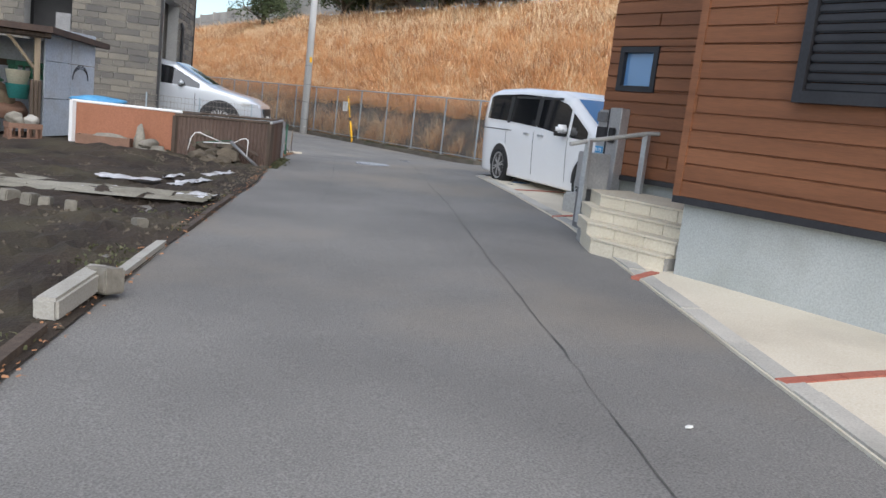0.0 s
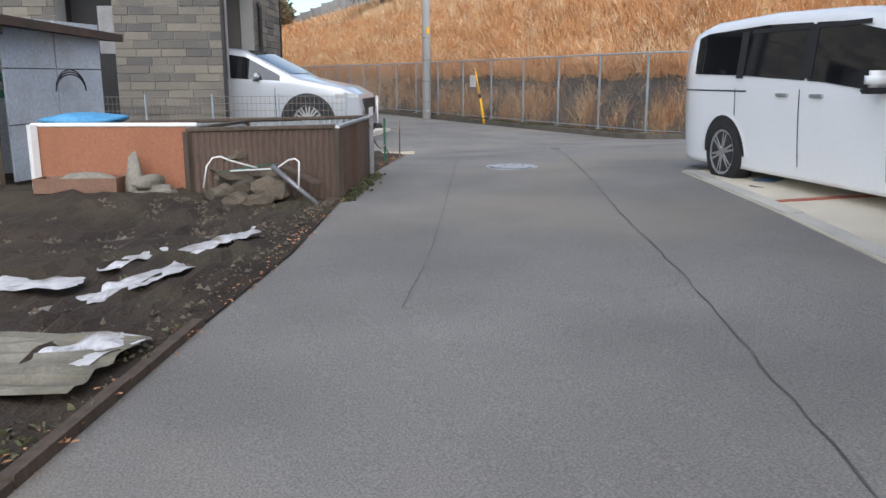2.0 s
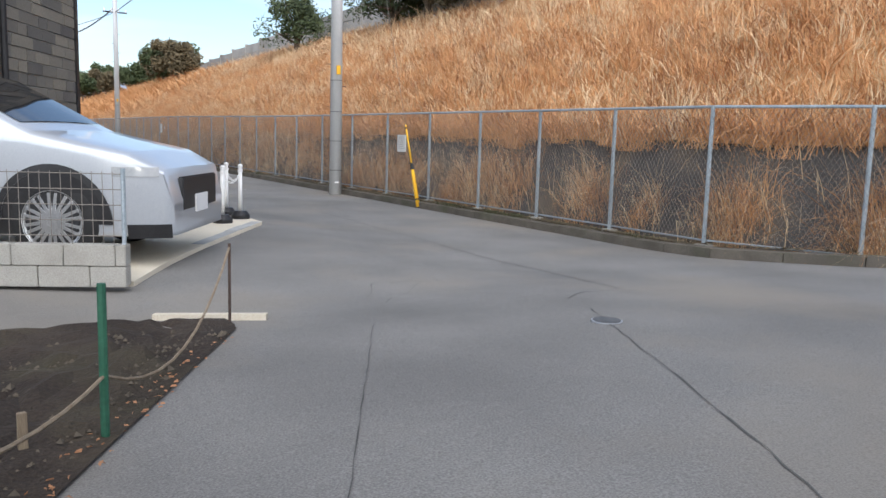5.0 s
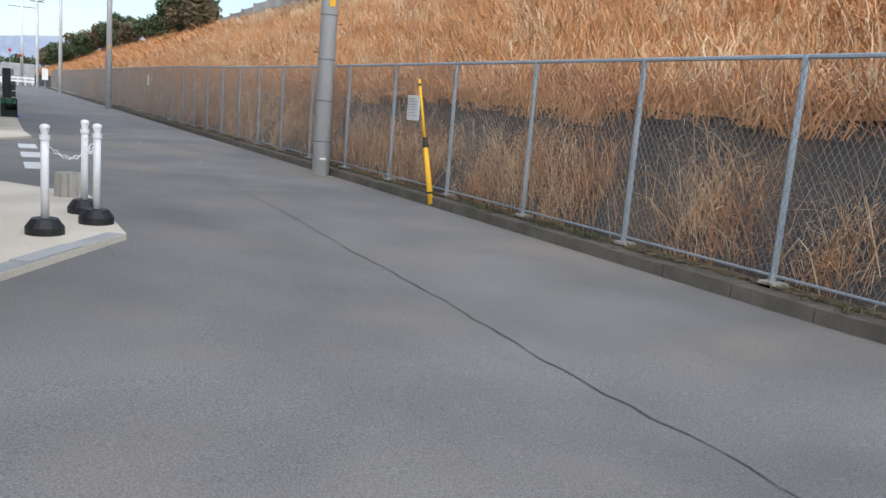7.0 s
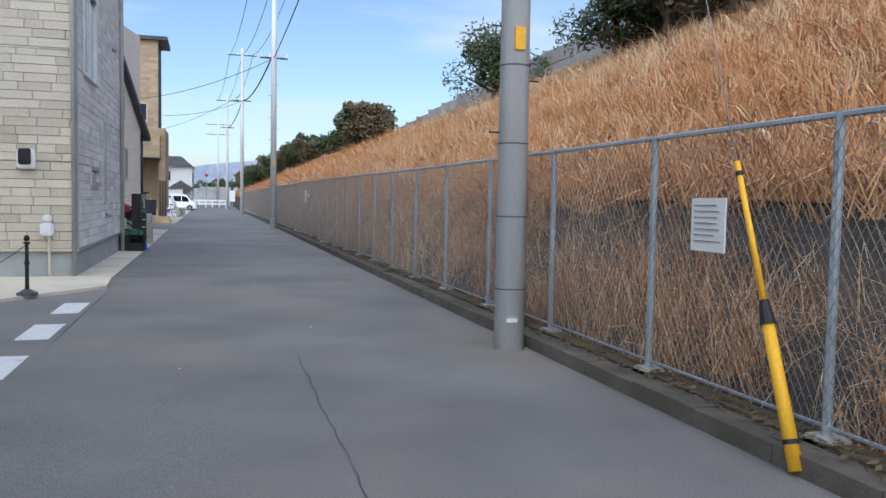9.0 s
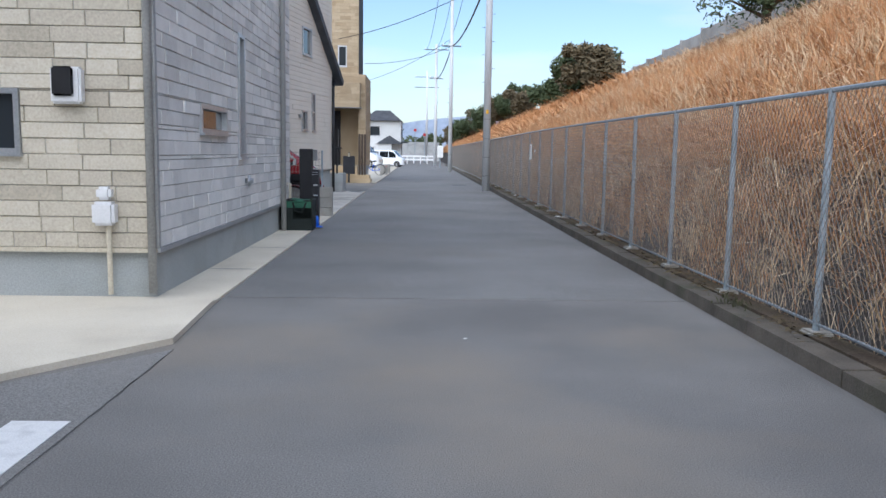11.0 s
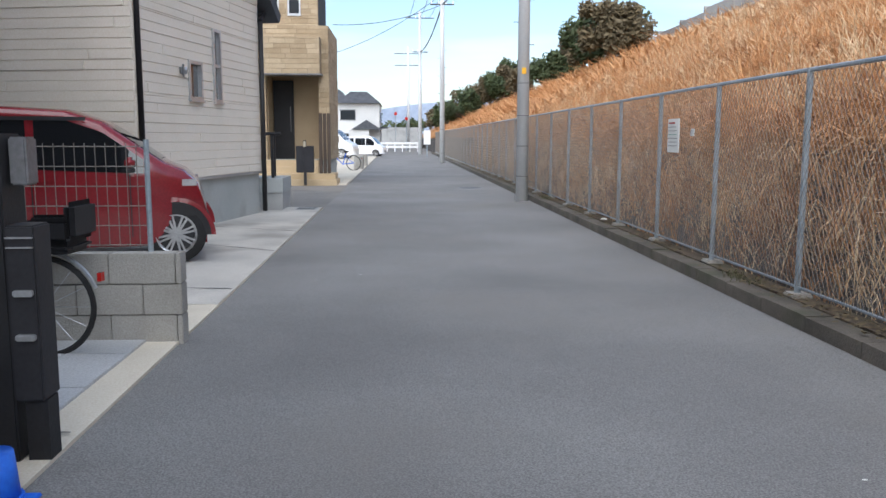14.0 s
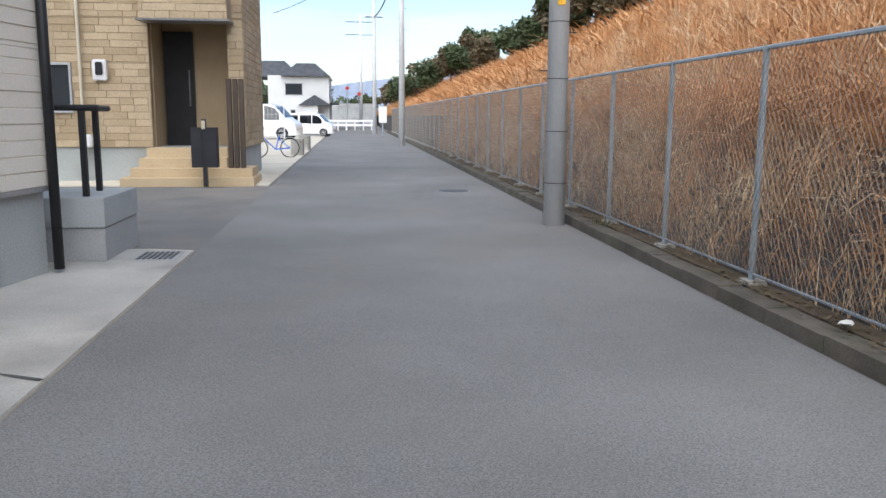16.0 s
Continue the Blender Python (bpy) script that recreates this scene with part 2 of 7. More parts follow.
M["iron"] = mat("iron", (0.3, 0.32, 0.35), (0.42, 0.44, 0.47), 0.55, 20, 90, 0.3, metal=0.4)
M["iron_dark"] = mat("iron_dark", (0.08, 0.085, 0.09), (0.14, 0.145, 0.15), 0.7, 20, 90, 0.3, metal=0.3)
M["paint_white"] = mat("paint_white", (0.87, 0.875, 0.88), (0.9, 0.905, 0.91), 0.25, 1, 60, 0.0, coat=0.6)
M["paint_silver"] = mat("paint_silver", (0.5, 0.53, 0.57), (0.56, 0.59, 0.63), 0.3, 1, 200, 0.0, metal=0.35, coat=0.7)
M["paint_red"] = mat("paint_red", (0.2, 0.012, 0.018), (0.24, 0.016, 0.022), 0.25, 1, 60, 0.0, coat=0.8)
M["tyre"] = mat("tyre", (0.015, 0.015, 0.016), (0.028, 0.028, 0.028), 0.85, 6, 90, 0.3)
M["rim"] = mat("rim", (0.45, 0.46, 0.47), (0.58, 0.58, 0.59), 0.3, 6, 60, 0.0, metal=0.8)
M["trim"] = mat("trim", (0.02, 0.02, 0.022), (0.03, 0.03, 0.032), 0.4, 6, 60, 0.0)
M["lamp_red"] = mat("lamp_red", (0.4, 0.01, 0.01), (0.5, 0.015, 0.012), 0.2, 6, 60, 0.0)
M["lamp_clear"] = mat("lamp_clear", (0.55, 0.58, 0.6), (0.7, 0.72, 0.74), 0.12, 6, 60, 0.0, metal=0.4)
# pale blue stands for air haze over the distant hills
M["hazed_hills"] = mat("hazed_hills", (0.3, 0.36, 0.48), (0.38, 0.44, 0.55), 1.0, 0.01, 0.05, 0.0)
M["wallcap"] = mat("wallcap", (0.3, 0.3, 0.285), (0.4, 0.395, 0.375), 0.9, 0.6, 30, 0.2, stain=(0.2, 0.19, 0.17), stain_scale=1.0)


def glass_mat(name, tint, rough=0.04):
    """Dark reflecting window glass with a little depth to it."""
    m = bpy.data.materials.new(name)
    m.use_nodes = True
    b = m.node_tree.nodes["Principled BSDF"]
    b.inputs["Base Color"].default_value = (*tint, 1)
    b.inputs["Roughness"].default_value = rough
    b.inputs["Specular IOR Level"].default_value = 0.9
    return m


M["glass"] = glass_mat("glass", (0.03, 0.035, 0.04))
M["glass_car"] = glass_mat("glass_car", (0.012, 0.013, 0.015))
# the sky's reflection is put into the base colour of this blue glass
M["glass_painted_sky"] = glass_mat("glass_painted_sky", (0.1, 0.22, 0.42))


# ---- building helpers ----
def mesh_of(bm, name, material, smooth=False):
    me = bpy.data.meshes.new(name)
    bmesh.ops.recalc_face_normals(bm, faces=bm.faces)
    bm.to_mesh(me)
    bm.free()
    if smooth:
        for p in me.polygons:
            p.use_smooth = True
    me.materials.append(material)
    return me


def raw(name, verts, faces, material, smooth=False):
    me = bpy.data.meshes.new(name)
    me.from_pydata(verts, [], faces)
    me.materials.append(material)
    if smooth:
        for p in me.polygons:
            p.use_smooth = True
    me.update()
    return me


def part(name, bm, material=None, parent=None, label="", smooth=False):
    ob = new(name, mesh_of(bm, name, material, smooth) if isinstance(bm, bmesh.types.BMesh) else bm)
    ob.parent = parent
    if label:
        tagged(ob, label)
    return ob


def thing(name, label, category, group="", kind="", at=None):
    ob = new(name)
    ob.empty_display_size = 0.1
    tagged(ob, label, category, group, kind)
    if at is not None:
        ob.matrix_world = at
    return ob


def box(bm, lo, hi, bevel=0.0, m=None):
    geom = bmesh.ops.create_cube(bm, size=1)["verts"]
    for v in geom:
        v.co = Vector([lo[i] + (v.co[i] + 0.5) * (hi[i] - lo[i]) for i in range(3)])
    if bevel:
        edges = list({e for v in geom for e in v.link_edges})
        r = bmesh.ops.bevel(bm, geom=edges, offset=bevel, segments=2, affect="EDGES", clamp_overlap=True)
        geom = list({v for f in r["faces"] for v in f.verts} | {v for v in geom if v.is_valid})
    if m is not None:
        bmesh.ops.transform(bm, matrix=m, verts=[v for v in geom if v.is_valid])
    return bm


def boxes(*items, bevel=0.0, m=None):
    bm = bmesh.new()
    for lo, hi in items:
        box(bm, lo, hi, bevel, m)
    return bm


def tube(bm, a, b, r0, r1=None, n=10, caps=True):
    a, b = Vector(a), Vector(b)
    r1 = r0 if r1 is None else r1
    q = (b - a).to_track_quat("Z", "Y").to_matrix().to_4x4()
    g = bmesh.ops.create_cone(bm, cap_ends=caps, segments=n, radius1=r0, radius2=r1, depth=(b - a).length)["verts"]
    bmesh.ops.transform(bm, matrix=Matrix.Translation((a + b) / 2) @ q, verts=g)
    return bm


def tubes(*items, n=10):
    bm = bmesh.new()
    for it in items:
        tube(bm, *it, n=n)
    return bm


def bent(points, r, n=8):
    """One smooth rod swept through points, with closed ends."""
    pts = [Vector(p) for p in points]
    bm = bmesh.new()
    side = None
    rings = []
    for i, p in enumerate(pts):
        d = (pts[min(i + 1, len(pts) - 1)] - pts[max(i - 1, 0)])
        d = d.normalized() if d.length > 1e-6 else Vector((0, 0, 1))
        side = d.orthogonal() if side is None else side - d * side.dot(d)
        side = (side if side.length > 1e-4 else d.orthogonal()).normalized()
        up = d.cross(side)
        rings.append([bm.verts.new(p + (side * math.cos(a) + up * math.sin(a)) * r) for a in [6.28319 * k / n for k in range(n)]])
    for a, b in zip(rings, rings[1:]):
        for k in range(n):
            bm.faces.new((a[k], a[(k + 1) % n], b[(k + 1) % n], b[k]))
    bm.faces.new(rings[0][::-1])
    bm.faces.new(rings[-1])
    return bm


def prism(bm, pts, z0, z1):
    """A flat polygon pulled up from z0 to z1; z0, z1 may be functions of x, y."""
    f0 = z0 if callable(z0) else (lambda x, y: z0)
    f1 = z1 if callable(z1) else (lambda x, y: z1)
    lo = [bm.verts.new((x, y, f0(x, y))) for x, y in pts]
    hi = [bm.verts.new((x, y, f1(x, y))) for x, y in pts]
    bm.faces.new(hi)
    bm.faces.new(lo[::-1])
    k = len(pts)
    for i in range(k):
        bm.faces.new((lo[i], lo[(i + 1) % k], hi[(i + 1) % k], hi[i]))
    return bm


def lump(bm, c, r, seed, squash=(1, 1, 1), sub=2, rough=0.25):
    """An uneven stone or clod."""
    g = bmesh.ops.create_icosphere(bm, subdivisions=sub, radius=1)["verts"]
    for v in g:
        d = 1 + rough * noise.noise(v.co * 1.3 + Vector((seed, seed * 2.1, 0))) * 1.6
        v.co = Vector((v.co.x * squash[0], v.co.y * squash[1], v.co.z * squash[2])) * r * d + Vector(c)
    return bm


def smooth01(a, b, x):
    t = min(1, max(0, (x - a) / (b - a)))
    return t * t * (3 - 2 * t)


def G(x, y):
    """Height of the ground: a shallow rise round the first bend, level along the street."""
    u, v = x * 0.86 - y * 0.5, x * 0.5 + y * 0.86
    w = 1 - smooth01(9.8, 15.3, y)
    far = 1 - smooth01(14, 24, x)
    port = 0.08 * (1 - smooth01(8.8, 9.9, x)) * smooth01(13.7, 15.2, y) * (1 - smooth01(18.9, 20.4, y))
    return port + w * far * (0.14 + 0.03 * min(3, max(-1, u)) + 0.012 * min(3, max(-6, v - 8)))


FV, DV = Vector((-0.875, 0.483, 0)), Vector((0.483, 0.875, 0))


def lane(u, v, z=0.0, o=(5.1, 9.15)):
    """A point of the plot by the lane: u metres away from the lane, v along it."""
    p = Vector((*o, 0)) + FV * u + DV * v
    return Vector((p.x, p.y, G(p.x, p.y) + z))


def frame_at(x, y, deg, z=None):
    return pose(x, y, G(x, y) if z is None else z, 0, 0, deg)


# ---- ground, road, slabs ----
def sheet(name, pts_grid, material):
    rows, cols = len(pts_grid), len(pts_grid[0])
    verts = [p for r in pts_grid for p in r]
    faces = [(i * cols + j, i * cols + j + 1, (i + 1) * cols + j + 1, (i + 1) * cols + j) for i in range(rows - 1) for j in range(cols - 1)]
    return raw(name, verts, faces, material)


def steps_of(*spans):
    out = []
    for a, b, d in spans:
        k = max(1, round((b - a) / d))
        out += [a + (b - a) * i / k for i in range(k)]
    return out + [spans[-1][1]]


gx = steps_of((-3000, -200, 700), (-200, -12, 47), (-12, 16, 0.5), (16, 200, 46), (200, 3000, 700))
gy = steps_of((-3000, -200, 700), (-200, -8, 48), (-8, 20, 0.5), (20, 200, 15), (200, 3000, 700))
ground = new("ground", sheet("ground", [[(x, y, G(x, y) - 0.05) for x in gx] for y in gy], M["land"]))
tagged(ground, "bare earth and dry land that reaches the horizon", "ground", kind="structure")

rx = steps_of((-9, 16, 0.4))
ry = steps_of((-9, 20, 0.4), (20, 120, 4))
road = new("road", sheet("road", [[(x, y, G(x, y)) for x in rx] for y in ry], M["asphalt"]))
tagged(road, "worn grey asphalt road with patched seams", "road", kind="structure")

# darker newer surface on the long straight street
newer = bmesh.new()
prism(newer, [(8.50, 28.0), (11.84, 28.0), (11.84, 84.0), (8.50, 84.0)], 0.0, 0.005)
prism(newer, [(-7.0, 20.95), (8.66, 20.95), (8.66, 26.45), (8.1, 25.8), (7.5, 25.05), (-7.0, 21.6)], 0.0, 0.004)
tagged(part("road_patch", newer, M["asphalt_new"]), "darker newer asphalt on the straight street", "road", kind="structure")


def seam_line(pts, w=0.012, wob=0.012, seed=1, lift=0.004):
    bm = bmesh.new()
    rnd = random.Random(seed)
    fine = []
    for a, b in zip(pts, pts[1:]):
        k = max(2, int(math.dist(a, b) / 0.12))
        fine += [(a[0] + (b[0] - a[0]) * i / k + rnd.uniform(-wob, wob), a[1] + (b[1] - a[1]) * i / k + rnd.uniform(-wob, wob)) for i in range(k)]
    fine.append(pts[-1])
    prev = None
    for i, p in enumerate(fine):
        q = fine[min(i + 1, len(fine) - 1)]
        o = fine[max(i - 1, 0)]
        d = Vector((q[0] - o[0], q[1] - o[1], 0)).normalized()
        nrm = Vector((-d.y, d.x, 0)) * w * rnd.uniform(0.05, 0.3)
        z = G(*p) + lift
        cur = [bm.verts.new((p[0] + s * nrm.x, p[1] + s * nrm.y, z)) for s in (1, -1)]
        if prev:
            bm.faces.new((prev[0], prev[1], cur[1], cur[0]))
        prev = cur
    return bm


for k, (pts, w, wob) in enumerate((
        ([(2.3, 0.3), (2.9, 1.37), (3.52, 2.46), (4.45, 4.16), (5.67, 6.33), (6.34, 7.62), (7.12, 9.03), (8.2, 11.0), (9.1, 12.6)], 0.016, 0.008),
        ([(4.45, 6.45), (4.92, 7.23), (5.41, 8.14), (6.4, 10.0), (7.87, 12.85)], 0.009, 0.004),
        ([(4.45, 6.45), (5.5, 6.15), (5.67, 6.33)], 0.004, 0.008),
        ([(9.8, 12.91), (9.87, 13.43), (9.99, 14.21), (10.02, 15.0), (10.11, 16.24), (10.15, 17.85), (10.22, 18.89), (10.26, 22.36)], 0.019, 0.012),
        ([(8.24, 13.71), (8.41, 14.01), (8.52, 14.13), (8.72, 14.09), (8.94, 14.05), (8.9, 13.74), (8.92, 13.47)], 0.015, 0.03),
        ([(8.25, 13.41), (8.4, 13.63), (8.59, 13.8), (8.76, 14.0)], 0.014, 0.03),
        ([(9.26, 12.99), (9.51, 13.14), (9.7, 13.1), (9.74, 12.9)], 0.02, 0.02),
        ([(7.35, 13.35), (8.2, 13.1), (9.2, 13.2), (10.6, 13.9)], 0.005, 0.01),
        ([(9.3, 12.9), (9.9, 13.2), (10.9, 13.1), (11.8, 13.0)], 0.005, 0.02),
        ([(8.66, 16.9), (8.68, 20.0), (8.66, 26.3)], 0.012, 0.004))):
    tagged(part("road_seam", seam_line(pts, w, wob, k + 3), M["seam"]), "thin dark crack in the asphalt", "road seam", kind="structure")


def dashes():
    for y in (20.62, 21.94, 23.27, 24.6):
        bm = bmesh.new()
        prism(bm, [(8.40, y), (8.62, y), (8.62, y + 0.7), (8.40, y + 0.7)], 0.004, 0.009)
        tagged(part("road_dash", bm, M["white_paint"]), "worn white dash painted across the side road", "road marking", "dashes at the side road", "structure")


dashes()


# ---- concrete slabs and kerbs ----
def slab(name, pts, h, material, label):
    """A slab cut into a grid, so that it lies on the ground everywhere."""
    bm = bmesh.new()
    bm.faces.new([bm.verts.new((x, y, 0)) for x, y in pts])
    for axis in (0, 1):
        lo, hi = min(p[axis] for p in pts), min(45 if axis else 99, max(p[axis] for p in pts))
        c = lo + 0.5
        while c < hi and (axis == 0 or c < 20):
            co, no = [0, 0, 0], [0, 0, 0]
            co[axis], no[axis] = c, 1
            bmesh.ops.bisect_plane(bm, geom=bm.verts[:] + bm.edges[:] + bm.faces[:], plane_co=co, plane_no=no)
            c += 0.5
    up = bmesh.ops.extrude_face_region(bm, geom=bm.faces[:])
    top = {v for v in up["geom"] if isinstance(v, bmesh.types.BMVert)}
    for v in bm.verts:
        v.co.z = G(v.co.x, v.co.y) + (h if v in top else -0.04)
    return tagged(part(name, bm, material), label, "pavement", kind="structure")


slab("pavement", [(3.2, 0.5), (3.66, 1.30), (4.58, 2.78), (6.04, 5.15), (7.0, 7.0), (7.88, 8.83), (9.8, 8.3), (11.6, 3.0), (9.0, -2), (3.2, -4)], 0.012, M["concrete"],
     "pale concrete forecourt beside the brown house")
slab("pavement", [(8.14, 27.75), (8.55, 27.73), (8.52, 36.0), (8.49, 43.2), (8.14, 43.3), (5.0, 43.3), (5.0, 27.75)], 0.02, M["concrete"], "pale concrete strip along the house fronts")
slab("pavement", [(2.0, 21.3), (7.59, 25.15), (8.15, 25.95), (8.62, 26.58), (8.55, 27.73), (2.0, 27.73)], 0.035, M["concrete"], "pale concrete corner apron with a rounded edge")
slab("pavement", [(2.0, 16.8), (7.0, 14.5), (7.78, 15.85), (8.78, 17.41), (8.76, 18.4), (8.74, 19.4), (8.6, 19.8), (8.2, 20.5), (2.0, 20.5)], 0.035, M["concrete"],
     "pale concrete driveway under the silver car")
for k, (x0, y0, x1, y1) in enumerate(((6.6, 40.96, 8.5, 40.0), (6.6, 39.65, 8.5, 38.4), (7.9, 36.6, 8.5, 36.5), (7.9, 33.8, 8.5, 33.75), (7.9, 30.77, 8.53, 30.78), (7.9, 29.2, 8.53, 29.2))):
    tagged(part("pavement_joint", seam_line([(x0, y0), (x1, y1)], 0.05, 0.003, k + 40, 0.028), M["seam"]), "narrow dark joint across the concrete strip", "pavement joint", kind="structure")
slab("pavement", [(5.0, 36.0), (8.515, 36.0), (8.49, 43.15), (8.12, 43.25), (5.0, 43.25)], 0.025, M["concrete_stained"], "grey stained concrete driveway before the beige house")
slab("pavement", [(8.45, 49.3), (8.42, 58.0), (8.3, 80.0), (5, 80.0), (5, 49.3)], 0.02, M["concrete"], "pale concrete strip before the far houses")


def kerb_run(name, pts, w, h, material, label, seg=0.5):
    """A kerb of separate stones, each its own piece."""
    holder = thing(name, label, "kerb", kind="structure")
    for a, b in zip(pts, pts[1:]):
        a, b = Vector((*a, 0)), Vector((*b, 0))
        d = (b - a)
        k = max(1, round(d.length / seg))
        nrm = Vector((d.y, -d.x, 0)).normalized() * w
        for i in range(k):
            p, q = a + d * (i / k), a + d * ((i + 0.985) / k)
            jit = 0.004 * math.sin(i * 2.3 + a.y)
            bm = bmesh.new()
            prism(bm, [(p.x, p.y), (q.x, q.y), (q.x + nrm.x, q.y + nrm.y), (p.x + nrm.x, p.y + nrm.y)], lambda x, y: G(x, y) - 0.03, lambda x, y: G(x, y) + h + jit)
            part("kerbstone", bm, material, holder)
    return holder


# line of the fence, street end first: straight along the street, then bending away behind the parked van
FENCE = [(12.08, 14.46), (12.55, 13.2), (13.15, 12.0), (13.9, 10.8), (14.7, 9.65), (15.6, 8.55), (16.6, 7.5), (17.7, 6.5)]
KERB = [(11.86, 90.0), (11.86, 44.0), (11.86, 22.0), (11.87, 14.2), (12.3, 13.0), (12.95, 11.8), (13.7, 10.55), (14.5, 9.4), (16.4, 7.3), (19, 4.5)]
kerb_run("kerb", [(x, y) for x, y in KERB[::-1]][::1], 0.15, 0.085, M["kerb"], "low mossy concrete kerb below the chain-link fence", 0.55)
kerb_run("kerb", [(3.66, 1.28), (4.58, 2.76), (6.04, 5.13), (7.0, 6.98), (7.87, 8.81)], 0.1, 0.018, M["concrete_stained"], "flush pale concrete edging of the forecourt", 0.5)
kerb_run("kerb", [(7.78, 15.86), (8.77, 17.4)], -0.1, 0.04, M["concrete_grey"], "pale concrete edging of the driveway corner", 0.5)


ledge_pts = [(12.02, 90.0), (12.02, 14.25), (12.46, 13.05), (13.11, 11.87), (13.86, 10.62), (14.66, 9.47), (16.5, 7.4)]
ledge_in = [(12.17, 90.0), (12.17, 14.4), (12.62, 13.1), (13.26, 11.95), (14.0, 10.7), (14.8, 9.55), (16.65, 7.5)]
tagged(part("ledge", prism(bmesh.new(), ledge_pts + ledge_in[::-1], 0.0, lambda x, y: G(x, y) + 0.075), M["soil_dry"]), "dry soil strip between kerb and fence", "soil", kind="structure")


def bank():
    """The cut slope behind the fence: sprayed concrete below, dry grass above, and its crest."""
    base = [(12.1, 150.0), (12.1, 100.0), (12.1, 75.0), (12.1, 60.0), (12.1, 45.0), (12.1, 30.0), (12.1, 20.0), (12.1, 14.5), (12.6, 13.2), (13.9, 10.8), (15.6, 8.55), (17.7, 6.5), (22, 3.0), (30, -2.0), (45, -10.0)]
    fine = []
    for a, b in zip(base, base[1:]):
        k = max(1, int(math.dist(a, b) / 1.0))
        fine += [(a[0] + (b[0] - a[0]) * i / k, a[1] + (b[1] - a[1]) * i / k) for i in range(k)]
    fine.append(base[-1])
    nrm = []
    for i in range(len(fine)):
        a, b = fine[max(0, i - 4)], fine[min(len(fine) - 1, i + 4)]
        d = Vector((b[0] - a[0], b[1] - a[1], 0)).normalized()
        nrm.append(Vector((-d.y, d.x, 0)))
    return fine, nrm


LINE, NORM = bank()


def crest(y):
    return 9.6 - 2.6 * smooth01(45, 90, y)


def bank_z(o, y):
    """Height at the distance o behind the fence line."""
    if o < 0.12:
        return 0.06
    if o < 0.8:
        return 0.06 + (o - 0.12) / 0.68 * 1.0
    top = crest(y)
    return 1.06 + 0.5 * (min(o, top) - 0.8) + 0.03 * max(0, o - top)


def bank_at(i, o):
    p = Vector((*LINE[i], 0)) + NORM[i] * o
    p.z = bank_z(o, LINE[i][1]) + 0.06 * noise.noise(Vector((p.x, p.y, 0)) * 1.3) * smooth01(0.1, 0.5, o)
    return p


low = [0.0, 0.06, 0.12, 0.3, 0.5, 0.7, 0.85]
high = [0.8, 1.1, 1.6, 2.4, 3.4, 4.6, 5.8, 7.0, 8.2, 9.6, 12, 40]
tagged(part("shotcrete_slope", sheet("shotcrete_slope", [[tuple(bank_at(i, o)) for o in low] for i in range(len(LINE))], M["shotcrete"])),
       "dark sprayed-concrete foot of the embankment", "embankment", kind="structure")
tagged(part("embankment", sheet("embankment", [[tuple(bank_at(i, o)) for o in high] for i in range(len(LINE))], M["bank"])),
       "long embankment slope under dry orange grass", "embankment", kind="structure")


def blades(name, roots, height, width, lean, material, seed, label, category="dry grass"):
    """Bent grass blades from root points, one sheet of stuff."""
    rnd = np.random.default_rng(seed)
    n = len(roots)
    R = np.array(roots, float)
    h = height * rnd.uniform(0.55, 1.35, n)
    ang = rnd.uniform(0, 2 * np.pi, n)
    wv = np.stack([np.cos(ang), np.sin(ang), np.zeros(n)], 1) * (width * rnd.uniform(0.6, 1.4, n))[:, None]
    ln = np.array(lean)[None] * rnd.uniform(0.2, 1.3, n)[:, None] + rnd.normal(0, 0.6, (n, 3)) * np.array([1, 1, 0.0])
    up = np.array([0, 0, 1.0])
    mid = R + (up * 0.58 + ln * 0.38) * h[:, None]
    tip = R + (up * rnd.uniform(0.45, 0.95, n)[:, None] + ln * 1.05) * h[:, None]
    V = np.empty((n, 5, 3))
    V[:, 0], V[:, 1], V[:, 2], V[:, 3], V[:, 4] = R - wv, R + wv, mid + wv * 0.8, mid - wv * 0.8, tip
    F = []
    for k in range(n):
        o = 5 * k
        F += [(o, o + 1, o + 2, o + 3), (o + 3, o + 2, o + 4)]
    ob = new(name, raw(name, V.reshape(-1, 3).tolist(), F, material))
    return tagged(ob, label, category, kind="stuff")


def grass_roots(count, o0, o1, seed, i0=0, i1=None, power=1.0, patch=0.0):
    rnd = random.Random(seed)
    out = []
    i1 = len(LINE) - 1 if i1 is None else i1
    while len(out) < count:
        i = rnd.randint(i0, i1)
        o = o0 + (o1 - o0) * rnd.random() ** power
        p = bank_at(i, o)
        a = Vector((*LINE[min(i + 1, len(LINE) - 1)], 0)) - Vector((*LINE[i], 0))
        p += a * rnd.random()
        if patch and noise.noise(Vector((p.x * 0.6, p.y * 0.6, 3.3 + seed))) < patch:
            continue
        out.append((p.x, p.y, p.z))
    return out


near0 = next(i for i, p in enumerate(LINE) if p[1] < 62)
far1 = near0 + 5
LEAN = (-0.45, -0.1, 0)
blades("dry_grass", grass_roots(130000, 0.8, 10.5, 1, near0, None, 1.7), 0.27, 0.008, LEAN, M["grass_a"], 1, "dry orange pampas grass covering the embankment")
blades("dry_grass", grass_roots(40000, 1.0, 10.5, 2, near0, None, 1.3, 0.0), 0.36, 0.007, LEAN, M["grass_b"], 2, "pale dry grass plumes on the embankment")
blades("dry_grass", grass_roots(50000, 0.8, 10.0, 3, near0, None, 1.4, -0.1), 0.3, 0.008, LEAN, M["grass_c"], 3, "russet dry weeds on the embankment")
